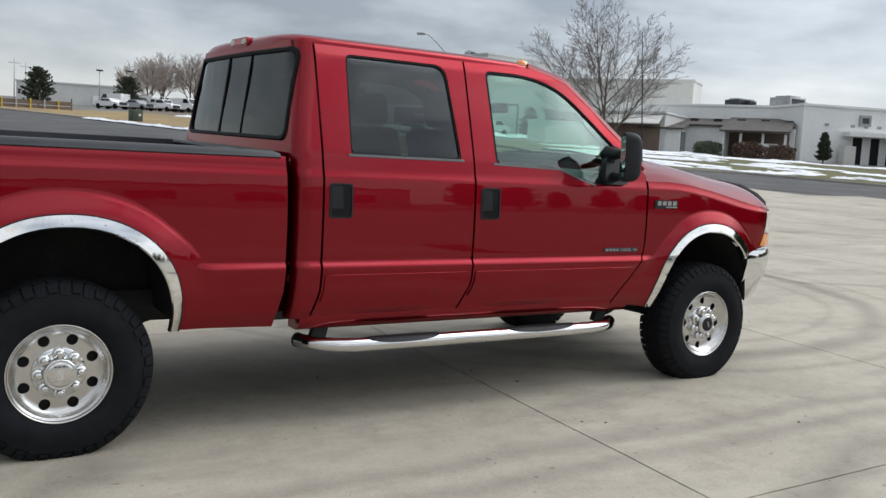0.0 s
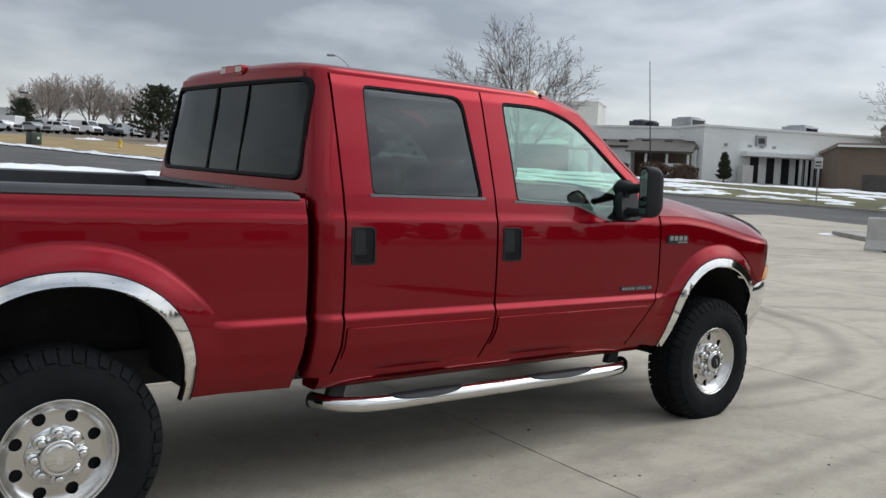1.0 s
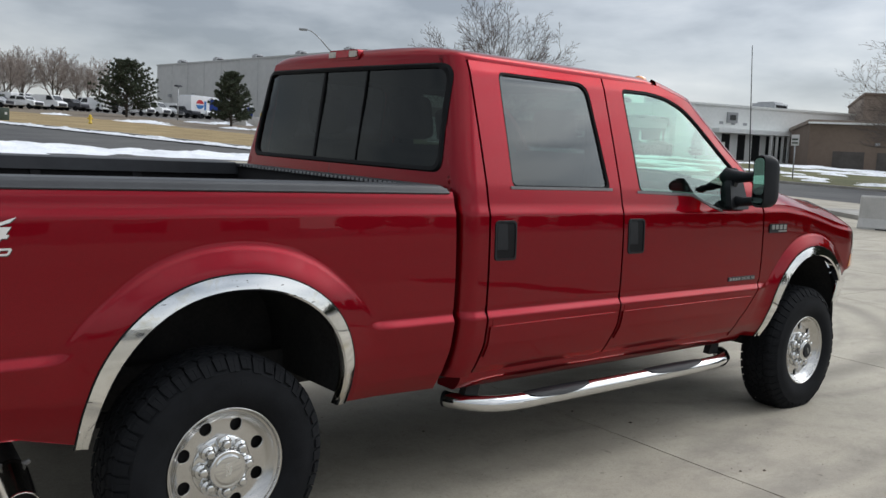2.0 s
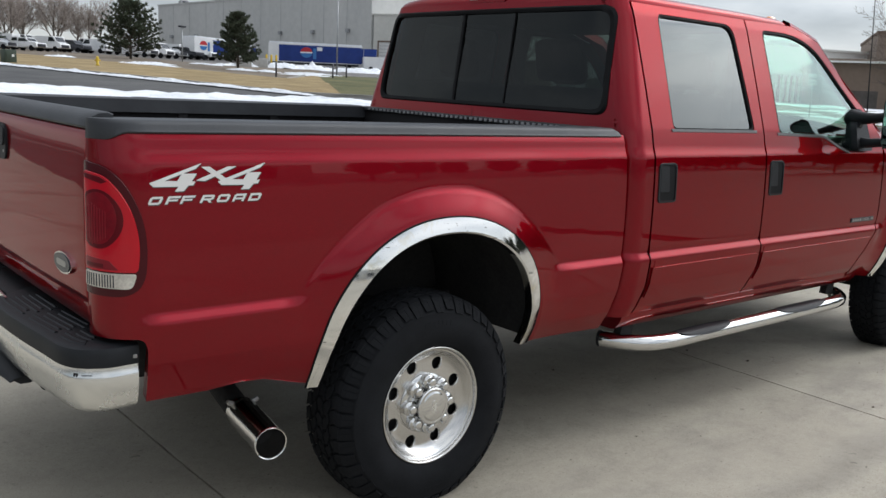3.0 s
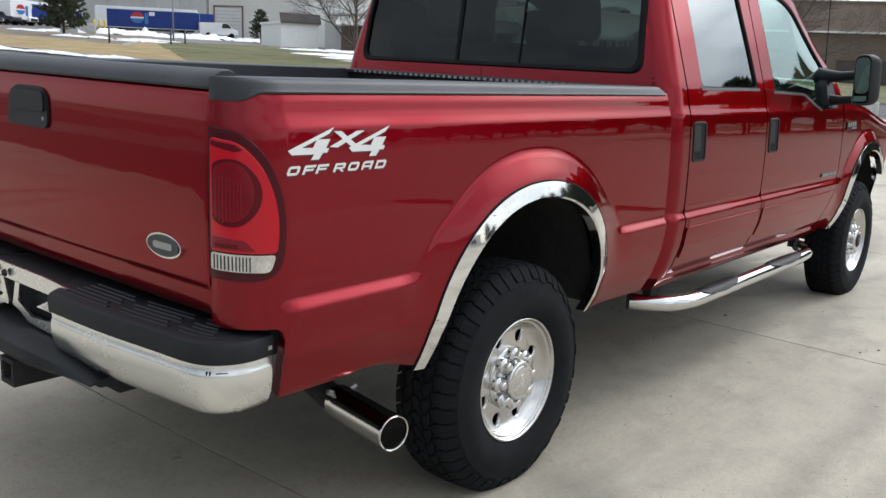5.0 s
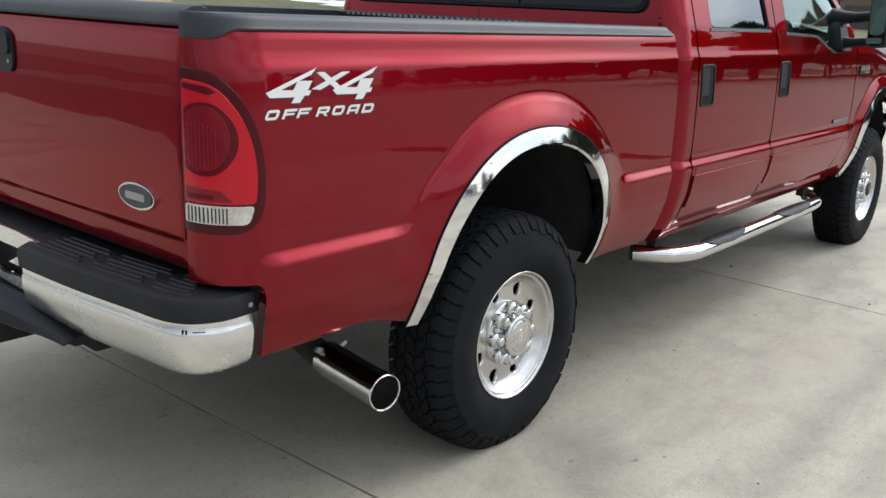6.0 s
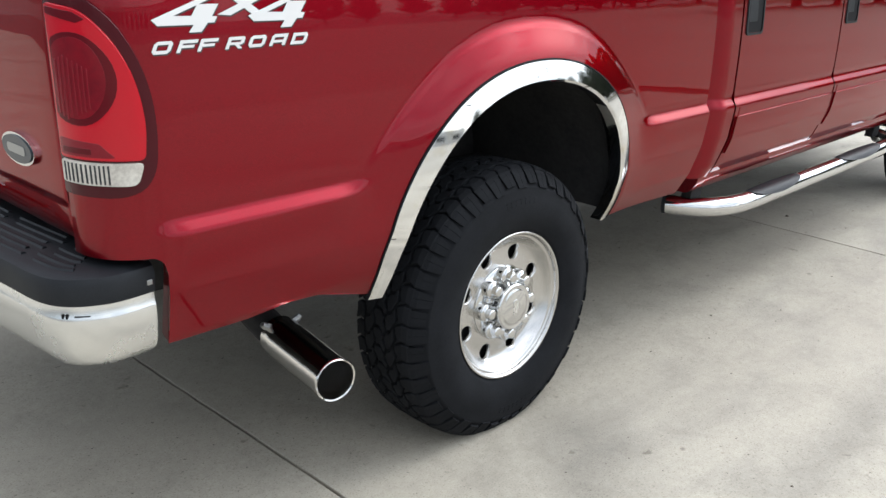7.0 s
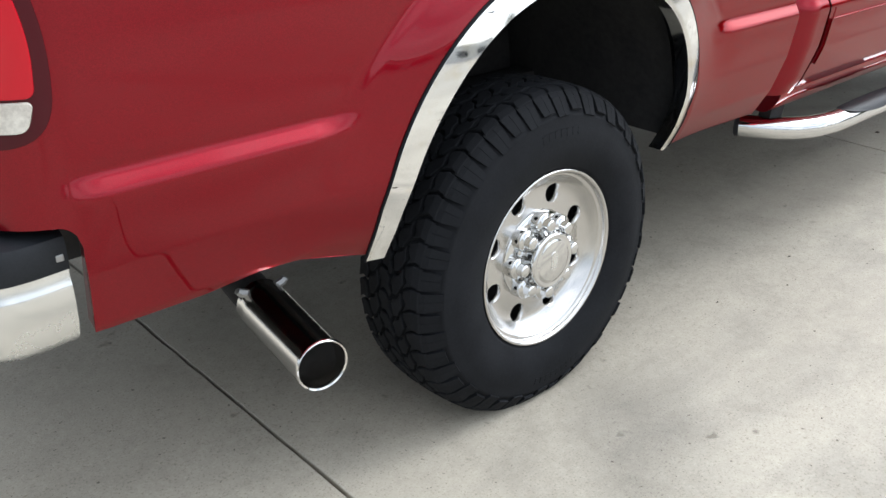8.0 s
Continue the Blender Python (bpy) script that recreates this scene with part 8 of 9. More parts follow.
def build_white_building():
    a, b = spot(50, 112), spot(36.1, 108)
    w1 = Facade("white_building", a, b, 30, 9.05, STUCCO, "long low white stucco commercial building with shed-roofed porches")
    g = w1.zg

    def s_of(fac, az):
        """Where the ray at az meets the facade's line."""
        d = Vector((math.cos(radians(az)), math.sin(radians(az)), 0))
        e = Vector((EYE0.x, EYE0.y, 0))
        m = fac.u.x * -d.y + fac.u.y * d.x
        r = e - fac.a
        return (r.x * -d.y + r.y * d.x) / m
    # lower lean-to in front with a dark strip over it
    s0, s1 = s_of(w1, 47.5), s_of(w1, 36.5)
    w1.block("lower_wall", s0, s1, g - 1.5, g + 2.7, 0.0, 5.0, STUCCO)
    w1.slope("lean_to_roof", s0, s1, g + 3.7, g + 2.75, 5.4, ROOF_BROWN)
    for k in range(7):
        s = s_of(w1, 45.2 - 1.35 * k)
        w1.block("roof_vent", s, s + 0.9, g + 3.35, g + 3.75, 2.0, 2.6, DARK_GLASS_AND_GAPS)
    # shed and porch
    q0, q1 = s_of(w1, 44.7), s_of(w1, 42.5)
    w1.block("shed", q0, q1, g - 1.5, g + 2.1, 5.0, 9.0, STUCCO)
    w1.slope("shed_roof", q0 - 0.3, q1 + 0.3, g + 3.6, g + 2.1, 9.4, ROOF_BROWN)
    # dark sheet on the shed's end, for the shade inside its opening
    w1.block("shed_opening_shade", q1 - 0.02, q1 + 0.05, g - 0.3, g + 2.0, 5.4, 8.8, DARK_GLASS_AND_GAPS)
    q0, q1 = s_of(w1, 40.3), s_of(w1, 36.6)
    w1.block("porch_wall", q0 + 0.2, q0 + 0.5, g - 1.5, g + 2.2, 5.0, 10.0, STUCCO)
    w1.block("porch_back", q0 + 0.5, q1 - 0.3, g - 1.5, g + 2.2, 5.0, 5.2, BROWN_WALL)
    w1.block("porch_front", q0 + 2.2, q1 - 0.3, g - 1.5, g + 0.9, 9.6, 9.9, STUCCO)
    for k in range(3):
        s = q0 + 2.0 + k * (q1 - q0 - 2.6) / 2
        w1.block("porch_post", s, s + 0.25, g - 1.0, g + 1.9, 9.6, 9.85, STUCCO)
    w1.slope("porch_roof", q0, q1, g + 3.9, g + 2.0, 10.6, ROOF_BROWN)
    a2, b2 = spot(36.2, 104), spot(26.0, 120)
    w2 = Facade("white_office", a2, b2, 26, 9.1, STUCCO, "white stucco office wing with tall dark windows between columns")
    g2 = w2.zg
    zt, zb = g2 + 3.0, g2 - 0.1
    q = [s_of(w2, z) for z in (33.45, 32.9, 32.5, 32.0, 31.65, 31.15, 30.85, 28.6)]
    w2.block("entrance_fascia", s_of(w2, 34.0), s_of(w2, 28.4), zt, zt + 0.5, 0, 1.3, STUCCO)
    for s0, s1 in ((q[0], q[1]), (q[2], q[3]), (q[4], q[5])):
        w2.window(s0, s1, zb, zt, 0, frame=STUCCO)
    w2.window(q[6], q[7], zb, zt, 9, frame=STUCCO)
    for k in range(8):
        s = q[6] + (q[7] - q[6]) * k / 7
        w2.block("column", s - 0.12, s + 0.12, zb - 0.3, zt, 0.9, 1.15, STUCCO)
    for az in (35.0, 33.6, 32.9, 32.2):
        s = s_of(w2, az)
        w2.block("vent", s, s + 0.5, zt + 1.0, zt + 1.3, 0.0, 0.06, GALV)
    s = s_of(w2, 32.9)
    rd = w2.block("wall_fan", s - 0.7, s + 0.7, g2 + 4.2, g2 + 5.4, 0.0, 0.25, GALV, None, "round grey wall fan")
    w2.block("fan_blade", s - 0.4, s + 0.4, g2 + 4.5, g2 + 5.1, 0.25, 0.30, DARK_GLASS_AND_GAPS, rd)
    w2.block("meter_box", s_of(w2, 34.3), s_of(w2, 33.7), g2 - 0.8, g2 + 1.9, 0.6, 1.6, BEIGE)
    roof_unit(w1, s_of(w1, 40.3), -6, 2.2, 1.0, CAR_DARK, "dark roof-top air unit")
    roof_unit(w1, s_of(w1, 39.6), -6, 1.2, 0.9, CAR_DARK, "dark roof-top air unit")
    roof_unit(w1, s_of(w1, 36.9), -6, 2.2, 0.9, GALV)
    roof_unit(w2, s_of(w2, 35.4), -6, 2.8, 1.0, GALV)
    roof_unit(w2, s_of(w2, 28.2), -8, 3.2, 1.2, GALV)
    # planting in front
    for k, (az, d, lx, h, mat, lab) in enumerate([(41.5, 92, 1.7, 1.5, NEEDLES, "rounded dark green shrub against the white wall"), (39.15, 90, 1.7, 1.75, HEDGE, "brown leafless hedge in front of the porch"), (37.35, 90, 1.9, 1.65, HEDGE, "brown leafless hedge in front of the porch")]):
        p = spot(az, d)
        shrub(p.x, p.y, lx, 1.2, h, 60 + k, mat, lab)
    p = spot(34.9, 98)
    pine(p.x, p.y, 3.3, 1.7, 77, "upright dark conifer beside the office entrance")


def build_brown_building():
    f = Facade("brown_building", spot(28.5, 95), spot(2, 112), 22, 6.75, BROWN_WALL, "low brown masonry building with recessed garage panels", TAN_WALL, 0.35)
    g = f.zg
    n = 12
    for k in range(n):
        s0 = 2.2 + k * 4.0
        if s0 + 3 > f.L:
            break
        f.window(s0, s0 + 3.0, g - 0.6, g + 2.6, 0, "garage_panel", BROWN_WALL, ROOF_BROWN)
    f.block("eave_trim", -0.2, f.L + 0.2, f.z1 - 0.05, f.z1 + 0.12, 0.1, 0.5, STUCCO)
    for k in range(4):
        f.block("wall_lamp", 6 + 9 * k, 6.4 + 9 * k, g + 3.2, g + 3.5, 0.0, 0.3, GALV)
    u = Facade("brown_upper_block", spot(25.6, 112), spot(1, 128), 20, 10.9, TAN_WALL, "taller tan block behind the brown building, with white sign bars", BROWN_WALL, 0.3)
    for k in range(5):
        u.block("sign_bar", u.L * 0.43 + 1.15 * k, u.L * 0.43 + 0.75 + 1.15 * k, 8.4, 9.3, 0.0, 0.08, DOOR_WHITE)


def build_warehouse():
    f = Facade("concrete_warehouse", (73, 181), (82, 117.2), 15, 18.6, PANEL_GREY, "huge grey tilt-up concrete warehouse with weather streaks")
    n = 11
    for k in range(1, n):
        s = f.L * k / n
        f.block("panel_joint", s - 0.035, s + 0.035, f.z0, 18.5, 0.0, 0.025, GALV)
    for k in range(7):
        s = f.L * (k + 0.6) / 7.2
        f.block("wall_lamp", s - 0.35, s + 0.35, 12.0, 12.6, 0.0, 0.5, GALV)
    for k in range(5):
        roof_unit(f, f.L * (k + 0.5) / 5, -2.0, 1.6, 0.7, GALV, "small grey roof vent")
    w = Facade("white_warehouse", (82.2, 116.8), tuple(spot(42.7, 137)[:2]), 7, 14.6, BEIGE, "pale beige end of the warehouse with a tall roll-up door")
    g = w.zg
    d = w.block("roll_up_door", 1.0, 5.3, g - 1.0, g + 5.0, 0.0, 0.12, DOOR_WHITE, None, "white roll-up door in a brown frame")
    for k in range(11):
        w.block("door_rib", 1.1, 5.2, g - 0.8 + 0.52 * k, g - 0.74 + 0.52 * k, 0.12, 0.16, GALV, d)
    for s0, s1, z0, z1 in ((0.8, 1.0, g - 1, g + 5.2), (5.3, 5.5, g - 1, g + 5.2), (0.8, 5.5, g + 5.0, g + 5.25)):
        w.block("door_frame", s0, s1, z0, z1, 0.0, 0.22, BROWN_WALL)
    w.block("notice", -0.0, 0.5, g + 2.6, g + 3.3, 0.0, 0.05, RED_FLAT)
    # low sheds before it
    s1_ = Facade("white_shed", spot(51.6, 101), spot(49.3, 103), 5, ground_z(*spot(50.4, 101)[:2]) + 2.5, STUCCO, "small white flat shed")
    s1_.slope("shed_roof", -0.2, s1_.L + 0.2, s1_.z1 + 1.0, s1_.z1 + 0.1, 0.3, ROOF_BROWN)
    s2 = Facade("grey_annex", spot(48.9, 103), spot(44.2, 100), 8, ground_z(*spot(46.5, 101)[:2]) + 3.9, PANEL_GREY, "low grey annex with a brown sheet for the shade in its bay")
    # the bay is closed: a brown sheet stands for the shade within
    s2.window(1.9, s2.L - 0.4, ground_z(*spot(46.5, 101)[:2]) - 0.3, s2.z1 - 1.1, 0, "bay_shade", PANEL_GREY, BROWN_WALL)
    s2.slope("bay_awning", 1.7, s2.L - 0.2, s2.z1 - 0.2, s2.z1 - 1.2, 1.6, BEIGE, 0.1)
    far = Facade("pale_warehouse", (16, 150), (31, 146), 30, 9.9, PANEL_GREY, "distant pale grey metal warehouse")
    far.block("loading_band", far.L * 0.72, far.L, 7.0, 8.4, 0.0, 0.1, STUCCO)
    far.block("dock", far.L * 0.5, far.L * 0.62, far.z0, 7.6, 0.0, 0.3, BEIGE)


build_behind()
build_white_building()
build_brown_building()
build_warehouse()


# ---------------------------------------------------------------- vehicles
def car(name, x, y, rz, mat, label, kind, group="parked cars"):
    """A parked vehicle: body, glass band, lamps and four wheels. kind: pickup, van or saloon."""
    t = thing(name, (x, y, ground_z(x, y)), rz, label, "car", group)
    prof = {"pickup": [(-2.7, 0.45), (-2.7, 1.05), (-0.9, 1.08), (-0.85, 1.72), (0.55, 1.76), (1.15, 1.18), (2.45, 1.08), (2.6, 0.5)],
            "van": [(-2.6, 0.42), (-2.65, 2.05), (1.2, 2.10), (1.9, 1.30), (2.55, 1.10), (2.65, 0.5)],
            "saloon": [(-2.2, 0.40), (-2.25, 0.95), (-1.5, 1.02), (-0.95, 1.45), (0.35, 1.46), (1.05, 0.98), (2.15, 0.85), (2.25, 0.42)]}[kind]
    w = 0.92
    out = rounded(prof, 0.14, 4)
    v, f = extruded(out, 2 * w, lambda a_, b_, d_: Vector((a_, -w + d_, b_)))
    bm = fixed_normals(v, f)
    for q in bm.verts:
        if q.co.z > 1.1:
            q.co.y *= 0.88
    bmesh.ops.triangulate(bm, faces=[q for q in bm.faces if len(q.verts) > 4])
    part("body", bm, mat, t, "", False)
    zt = max(p[1] for p in prof)
    cab = {"pickup": (-0.78, 0.95, 1.22), "van": (0.2, 1.62, 1.38), "saloon": (-1.2, 0.75, 1.05)}[kind]
    for s_ in (-1, 1):
        g = [(cab[0] + 0.1, cab[2]), (cab[0] + 0.2, zt - 0.12), (cab[1] - 0.5, zt - 0.12), (cab[1], cab[2])]
        v, f = extruded(g, 0.02, lambda a_, b_, d_: Vector((a_, s_ * (w * (0.90 if b_ > 1.1 else 1.0) + 0.012 - d_ * 0.5), b_)))
        part("side_glass", fixed_normals(v, f), DARK_GLASS_AND_GAPS, t)
    ws = [(-0.68, zt - 0.10), (0.68, zt - 0.10), (0.74, cab[2]), (-0.74, cab[2])]
    v, f = extruded(ws, 0.03, lambda a_, b_, d_: Vector((cab[1] - 0.38 + (zt - b_) * 0.86 + 0.04 + d_, a_, b_)))
    part("windscreen", fixed_normals(v, f), DARK_GLASS_AND_GAPS, t)
    boxed("grille", (max(p[0] for p in prof) - 0.06, -0.7, 0.55), (max(p[0] for p in prof) + 0.02, 0.7, 0.95), CAR_DARK, t, 0.02)
    me = None
    for sx in (-1.55, 1.6):
        for s_ in (-1, 1):
            if me is None:
                o = ob_from("wheel", *lathe([(0.0, 0.10), (0.2, 0.10), (0.22, 0.12), (0.35, 0.11), (0.37, 0.05), (0.37, -0.10), (0.0, -0.1)], 18), RUBBER, t)
                me = o.data
            else:
                o = new("wheel", me)
                o.parent = t
            o.matrix_basis = pose(sx, s_ * (w - 0.08), 0.37, 0, 0, 0 if s_ < 0 else 180)
    return t


def build_cars():
    rnd = random.Random(17)
    bases = [car("parked_pickup", 33, 128, -60, WHITE_PAINT, "white pickup in the far parking rows", "pickup"), car("parked_van", 37, 131, -62, WHITE_PAINT, "white van in the far parking rows", "van"),
             car("parked_car", 29, 126, -58, SILVER, "silver saloon in the far parking rows", "saloon"), car("parked_pickup", 41, 134, -60, CAR_DARK, "dark pickup in the far parking rows", "pickup"), car("parked_car", 25, 124, -58, WHITE_PAINT, "white saloon in the far parking rows", "saloon")]
    for r in range(3):
        for k in range(11):
            x, y = 27 + 3.6 * k + 2.5 * r + rnd.uniform(-0.4, 0.4), 133 + 0.9 * k + 9.0 * r - 2 * (k > 4)
            if 36 < x < 45 and y < 126:
                continue
            b = bases[rnd.choice([0, 1, 0, 2, 3, 4, 1])]
            copy_thing(b, pose(x, y, ground_z(x, y), 0, 0, -60 + rnd.uniform(-4, 4) + (180 if rnd.random() < 0.4 else 0)))
    for k in range(6):
        x, y = 47 + 3.0 * k, 124 + 1.5 * k
        copy_thing(bases[rnd.choice([0, 1, 3, 2])], pose(x, y, ground_z(x, y), 0, 0, -65))


def trailer(a, b, h, label, stripes, depth=2.6):
    """A box trailer whose visible side runs from a to b in plan."""
    a, b = Vector((a[0], a[1], 0)), Vector((b[0], b[1], 0))
    u = (b - a).normalized()
    n = Vector((u.y, -u.x, 0))
    if n.dot(EYE0 - a) < 0:
        n = -n
    L = (b - a).length
    mid = (a + b) / 2
    z = ground_z(mid.x, mid.y)
    t = thing("delivery_trailer", (mid.x, mid.y, z), 0, label, "trailer", "delivery trailers")

    def blk(name, s0, s1, z0, z1, o0, o1, mat, parent=None):
        v = [a + u * s + n * o + Vector((0, 0, zz)) - mid for zz in (z0, z1) for s, o in ((s0, o0), (s1, o0), (s1, o1), (s0, o1))]
        f = [(0, 1, 2, 3), (4, 5, 6, 7), (0, 1, 5, 4), (1, 2, 6, 5), (2, 3, 7, 6), (3, 0, 4, 7)]
        return part(name, fixed_normals(v, f), mat, parent or t)
    blk("box", 0, L, 0.75, h, -depth, 0, WHITE_PAINT)
    blk("snow_load", 0.1, L - 0.1, h, h + 0.18, -depth + 0.1, -0.05, SNOW)
    blk("blue_side", stripes[0] * L, L - 0.1, 0.85, h - 0.22, 0.0, 0.03, BLUE_PAINT)
    if stripes[1]:
        c = stripes[1] * L
        r = (h - 1.1) / 2
        for k, (lo, hi, mat) in enumerate(((0.12, 1.0, RED_FLAT), (-0.14, 0.12, WHITE_PAINT), (-1.0, -0.14, LIGHT_BLUE))):
            pts = []
            for i in range(25):
                q = lo + (hi - lo) * i / 24
                pts.append((math.sqrt(max(0, 1 - q * q)), q))
            pts += [(-x_, q) for x_, q in pts[::-1]]
            out = [(c + x_ * r * 0.75, (h + 0.95) / 2 + q * r * 0.65) for x_, q in pts]
            v, f = extruded(out, 0.02, lambda s_, z_, d_: a + u * s_ + n * (0.032 + d_) + Vector((0, 0, z_)) - mid)
            part("round_graphic", fixed_normals(v, f), mat, t)
        blk("pale_panel", c + r * 0.85, c + r * 1.25, 1.3, h - 0.6, 0.03, 0.05, LIGHT_BLUE)
        blk("pale_bar", c + r * 1.35, c + r * 2.0, h - 0.9, h - 0.4, 0.03, 0.05, WHITE_PAINT)
        for k in range(4):
            blk("side_door", c + r * 2.2 + 1.9 * k, c + r * 2.2 + 1.84 + 1.9 * k, 0.95, h - 0.3, 0.03, 0.045, BLUE_PAINT)
    blk("chassis", 0.5, L - 0.5, 0.5, 0.75, -depth + 0.4, -0.3, CAR_DARK)
    for s in (0.12, 0.2, 0.85):
        o = ob_from("wheel", *lathe([(0.0, 0.05), (0.28, 0.05), (0.30, 0.10), (0.48, 0.09), (0.5, 0.02), (0.5, -0.2), (0.0, -0.2)], 20), RUBBER, t)
        q = a + u * (s * L) - n * 0.15 - mid
        o.matrix_basis = pose(q.x, q.y, 0.5, 0, 0, math.degrees(math.atan2(u.y, u.x)))
    return t


def build_trailers():
    trailer(spot(62.0, 131), spot(56.2, 131), 3.35, "white and blue delivery trailer with a large round graphic", (0.11, 0.40))
    trailer(spot(66.35, 142), spot(63.4, 150), 3.25, "white delivery truck body with a blue side and round graphic", (0.36, 0.17))
    trailer(spot(63.9, 140), spot(62.6, 141), 2.5, "small white delivery truck body", (0.7, 0.0))
    p = spot(55.0, 130)
    car("white_tractor", p.x, p.y, -30, WHITE_PAINT, "white delivery tractor with a sloping bonnet", "van", "delivery trailers")
    for k, az in enumerate((62.2, 61.9, 61.6)):
        q = spot(az, 118)
        b = thing("bollard", (q.x, q.y, ground_z(q.x, q.y)), 0, "yellow steel bollard beside the trailers", "bollard", "yellow bollards")
        ob_from("post", *tube([(0, 0, 0), (0, 0, 1.5), (0, 0, 1.6)], [0.14, 0.14, 0.05], 10), YELLOW, b)
    for k, (az, d) in enumerate(((63.6, 112), (62.6, 113))):
        q = spot(az, d)
        b = thing("concrete_block", (q.x, q.y, ground_z(q.x, q.y)), -30, "pale square concrete block beside the trailers", "block", "concrete blocks")
        boxed("block", (-0.9, -0.5, -0.1), (0.9, 0.5, 1.1), BARRIER, b, 0.05)


build_cars()
build_trailers()


# ---------------------------------------------------------------- street furniture
def street_lamp(x, y, h, arm, rz, label, group="street lamps", base=0.09, rise=2.1):
    t = thing("street_lamp", (x, y, ground_z(x, y)), rz, label, "street lamp", group)
    ob_from("pole", *tube([(0, 0, -0.1), (0, 0, h * 0.5), (0, 0, h)], [base, base * 0.8, base * 0.6], 10), GALV, t)
    if arm:
        pts = [(0, 0, h - 0.1), (0.45 * arm, 0, h + 0.56 * rise), (0.66 * arm, 0, h + 0.80 * rise), (0.82 * arm, 0, h + 0.94 * rise), (arm, 0, h + rise)]
        ob_from("arm", *tube(pts, [0.07, 0.06, 0.055, 0.05, 0.05], 8), GALV, t)
        boxed("head", (arm - 0.1, -0.18, h + rise - 0.14), (arm + 0.75, 0.18, h + rise + 0.10), GALV, t, 0.07)
    else:
        boxed("head", (-0.45, -0.25, h), (0.45, 0.25, h + 0.22), CAR_DARK, t, 0.05)
    return t


street_lamp(49.8, 77.4, 8.6, 2.7, 147, "grey steel street lamp with a curved arm")
for az, d, h in ((79.3, 140, 5.2), (77.6, 150, 5.6), (67.2, 118, 4.2)):
    q = spot(az, d)
    street_lamp(q.x, q.y, h, 0, 20, "distant parking lot lamp on a thin dark pole")


def build_furniture():
    # traffic sign on the verge
    t = thing("sign_post", (48.6, 24.5, ground_z(48.6, 24.5)), 0, "small green and white sign on a thin steel post", "sign")
    ob_from("post", *tube([(0, 0, -0.1), (0, 0, 2.7)], 0.04, 8), GALV, t)
    s_ = boxed("plate", (-0.04, -0.25, 2.1), (0.0, 0.25, 2.75), DOOR_WHITE, t, 0.01)
    boxed("plate_bar", (-0.052, -0.18, 2.42), (-0.042, 0.18, 2.52), GREEN_BOX, s_)
    boxed("plate_bar", (-0.052, -0.18, 2.22), (-0.042, 0.18, 2.30), GREEN_BOX, s_)
    # concrete barrier and island at the lot's edge
    sec = [(-0.32, 0), (-0.32, 0.10), (-0.18, 0.32), (-0.11, 0.86), (-0.08, 0.90), (0.08, 0.90), (0.11, 0.86), (0.18, 0.32), (0.32, 0.10), (0.32, 0)]
    t = thing("concrete_barrier", (22.0, 6.2, ground_z(22.0, 6.2) - 0.01), -78, "pale precast concrete road barrier on the lot", "barrier")
    v, f = extruded(sec, 3.4, lambda a_, b_, d_: Vector((-1.7 + d_, a_, b_)))
    bm = fixed_normals(v, f)
    bmesh.ops.bevel(bm, geom=[e for e in bm.edges if e.calc_length() < 2], offset=0.015, segments=1, affect="EDGES")
    part("body", bm, BARRIER, t)
    # no cut-outs: dark blocks put the shade of the lifting slots into colour
    for k in (-1.0, 1.0):
        boxed("slot", (k - 0.25, -0.33, -0.002), (k + 0.25, 0.33, 0.07), UNDER, t)
    out = rounded([(24.2, 8.7), (26.2, 11.5), (31.0, 9.1), (29.5, 5.8), (26.0, 6.7)], 0.7, 6)
    t = thing("kerb_island", (0, 0, 0), 0, "raised concrete island edged with a kerb", "traffic island")
    v, f = extruded(out, 0.16, lambda a_, b_, d_: Vector((a_, b_, ground_z(a_, b_) - 0.03 + d_)))
    part("body", fixed_normals(v, f), KERB, t)
    # cabinet, hydrant and marker posts on the far verge
    t = thing("utility_cabinet", (15.5, 67.5, ground_z(15.5, 67.5)), 12, "dark green steel utility cabinet on the verge", "cabinet")
    boxed("body", (-0.42, -0.4, 0), (0.42, 0.4, 1.0), GREEN_BOX, t, 0.05)
    boxed("door", (-0.36, -0.43, 0.1), (0.36, -0.39, 0.9), GREEN_BOX, t, 0.01)
    boxed("notice", (0.05, -0.445, 0.5), (0.22, -0.431, 0.68), DOOR_WHITE, t)
    t = thing("fire_hydrant", (22.5, 69.6, ground_z(22.5, 69.6) + 0.1), 0, "small yellow fire hydrant on the dry grass", "hydrant")
    ob_from("body", *tube([(0, 0, 0), (0, 0, 0.08), (0, 0, 0.1), (0, 0, 0.5), (0, 0, 0.62), (0, 0, 0.72)], [0.16, 0.16, 0.11, 0.11, 0.13, 0.04], 12), YELLOW, t)
    ob_from("outlet", *tube([(-0.22, 0, 0.42), (0.22, 0, 0.42)], 0.06, 8), YELLOW, t)
    for k, (az, d) in enumerate(((80.8, 100), (62.1, 74), (58.5, 80), (57.6, 84))):
        q = spot(az, d)
        t = thing("marker_post", (q.x, q.y, ground_z(q.x, q.y)), 0, "short dark marker post on the grass", "post", "marker posts")
        ob_from("post", *tube([(0, 0, -0.1), (0, 0, 1.3)], 0.07, 6), CAR_DARK, t)
    # low fence and poles at the far end of the street
    for k in range(7):
        q = spot(86.0 - 0.75 * k, 98)
        t = thing("fence_bay", (q.x, q.y, ground_z(q.x, q.y)), 0, "low weathered fence bay at the street's end", "fence", "fence bays")
        boxed("post", (-0.06, -0.06, -0.1), (0.06, 0.06, 1.1), BARRIER if k % 2 else YELLOW, t)
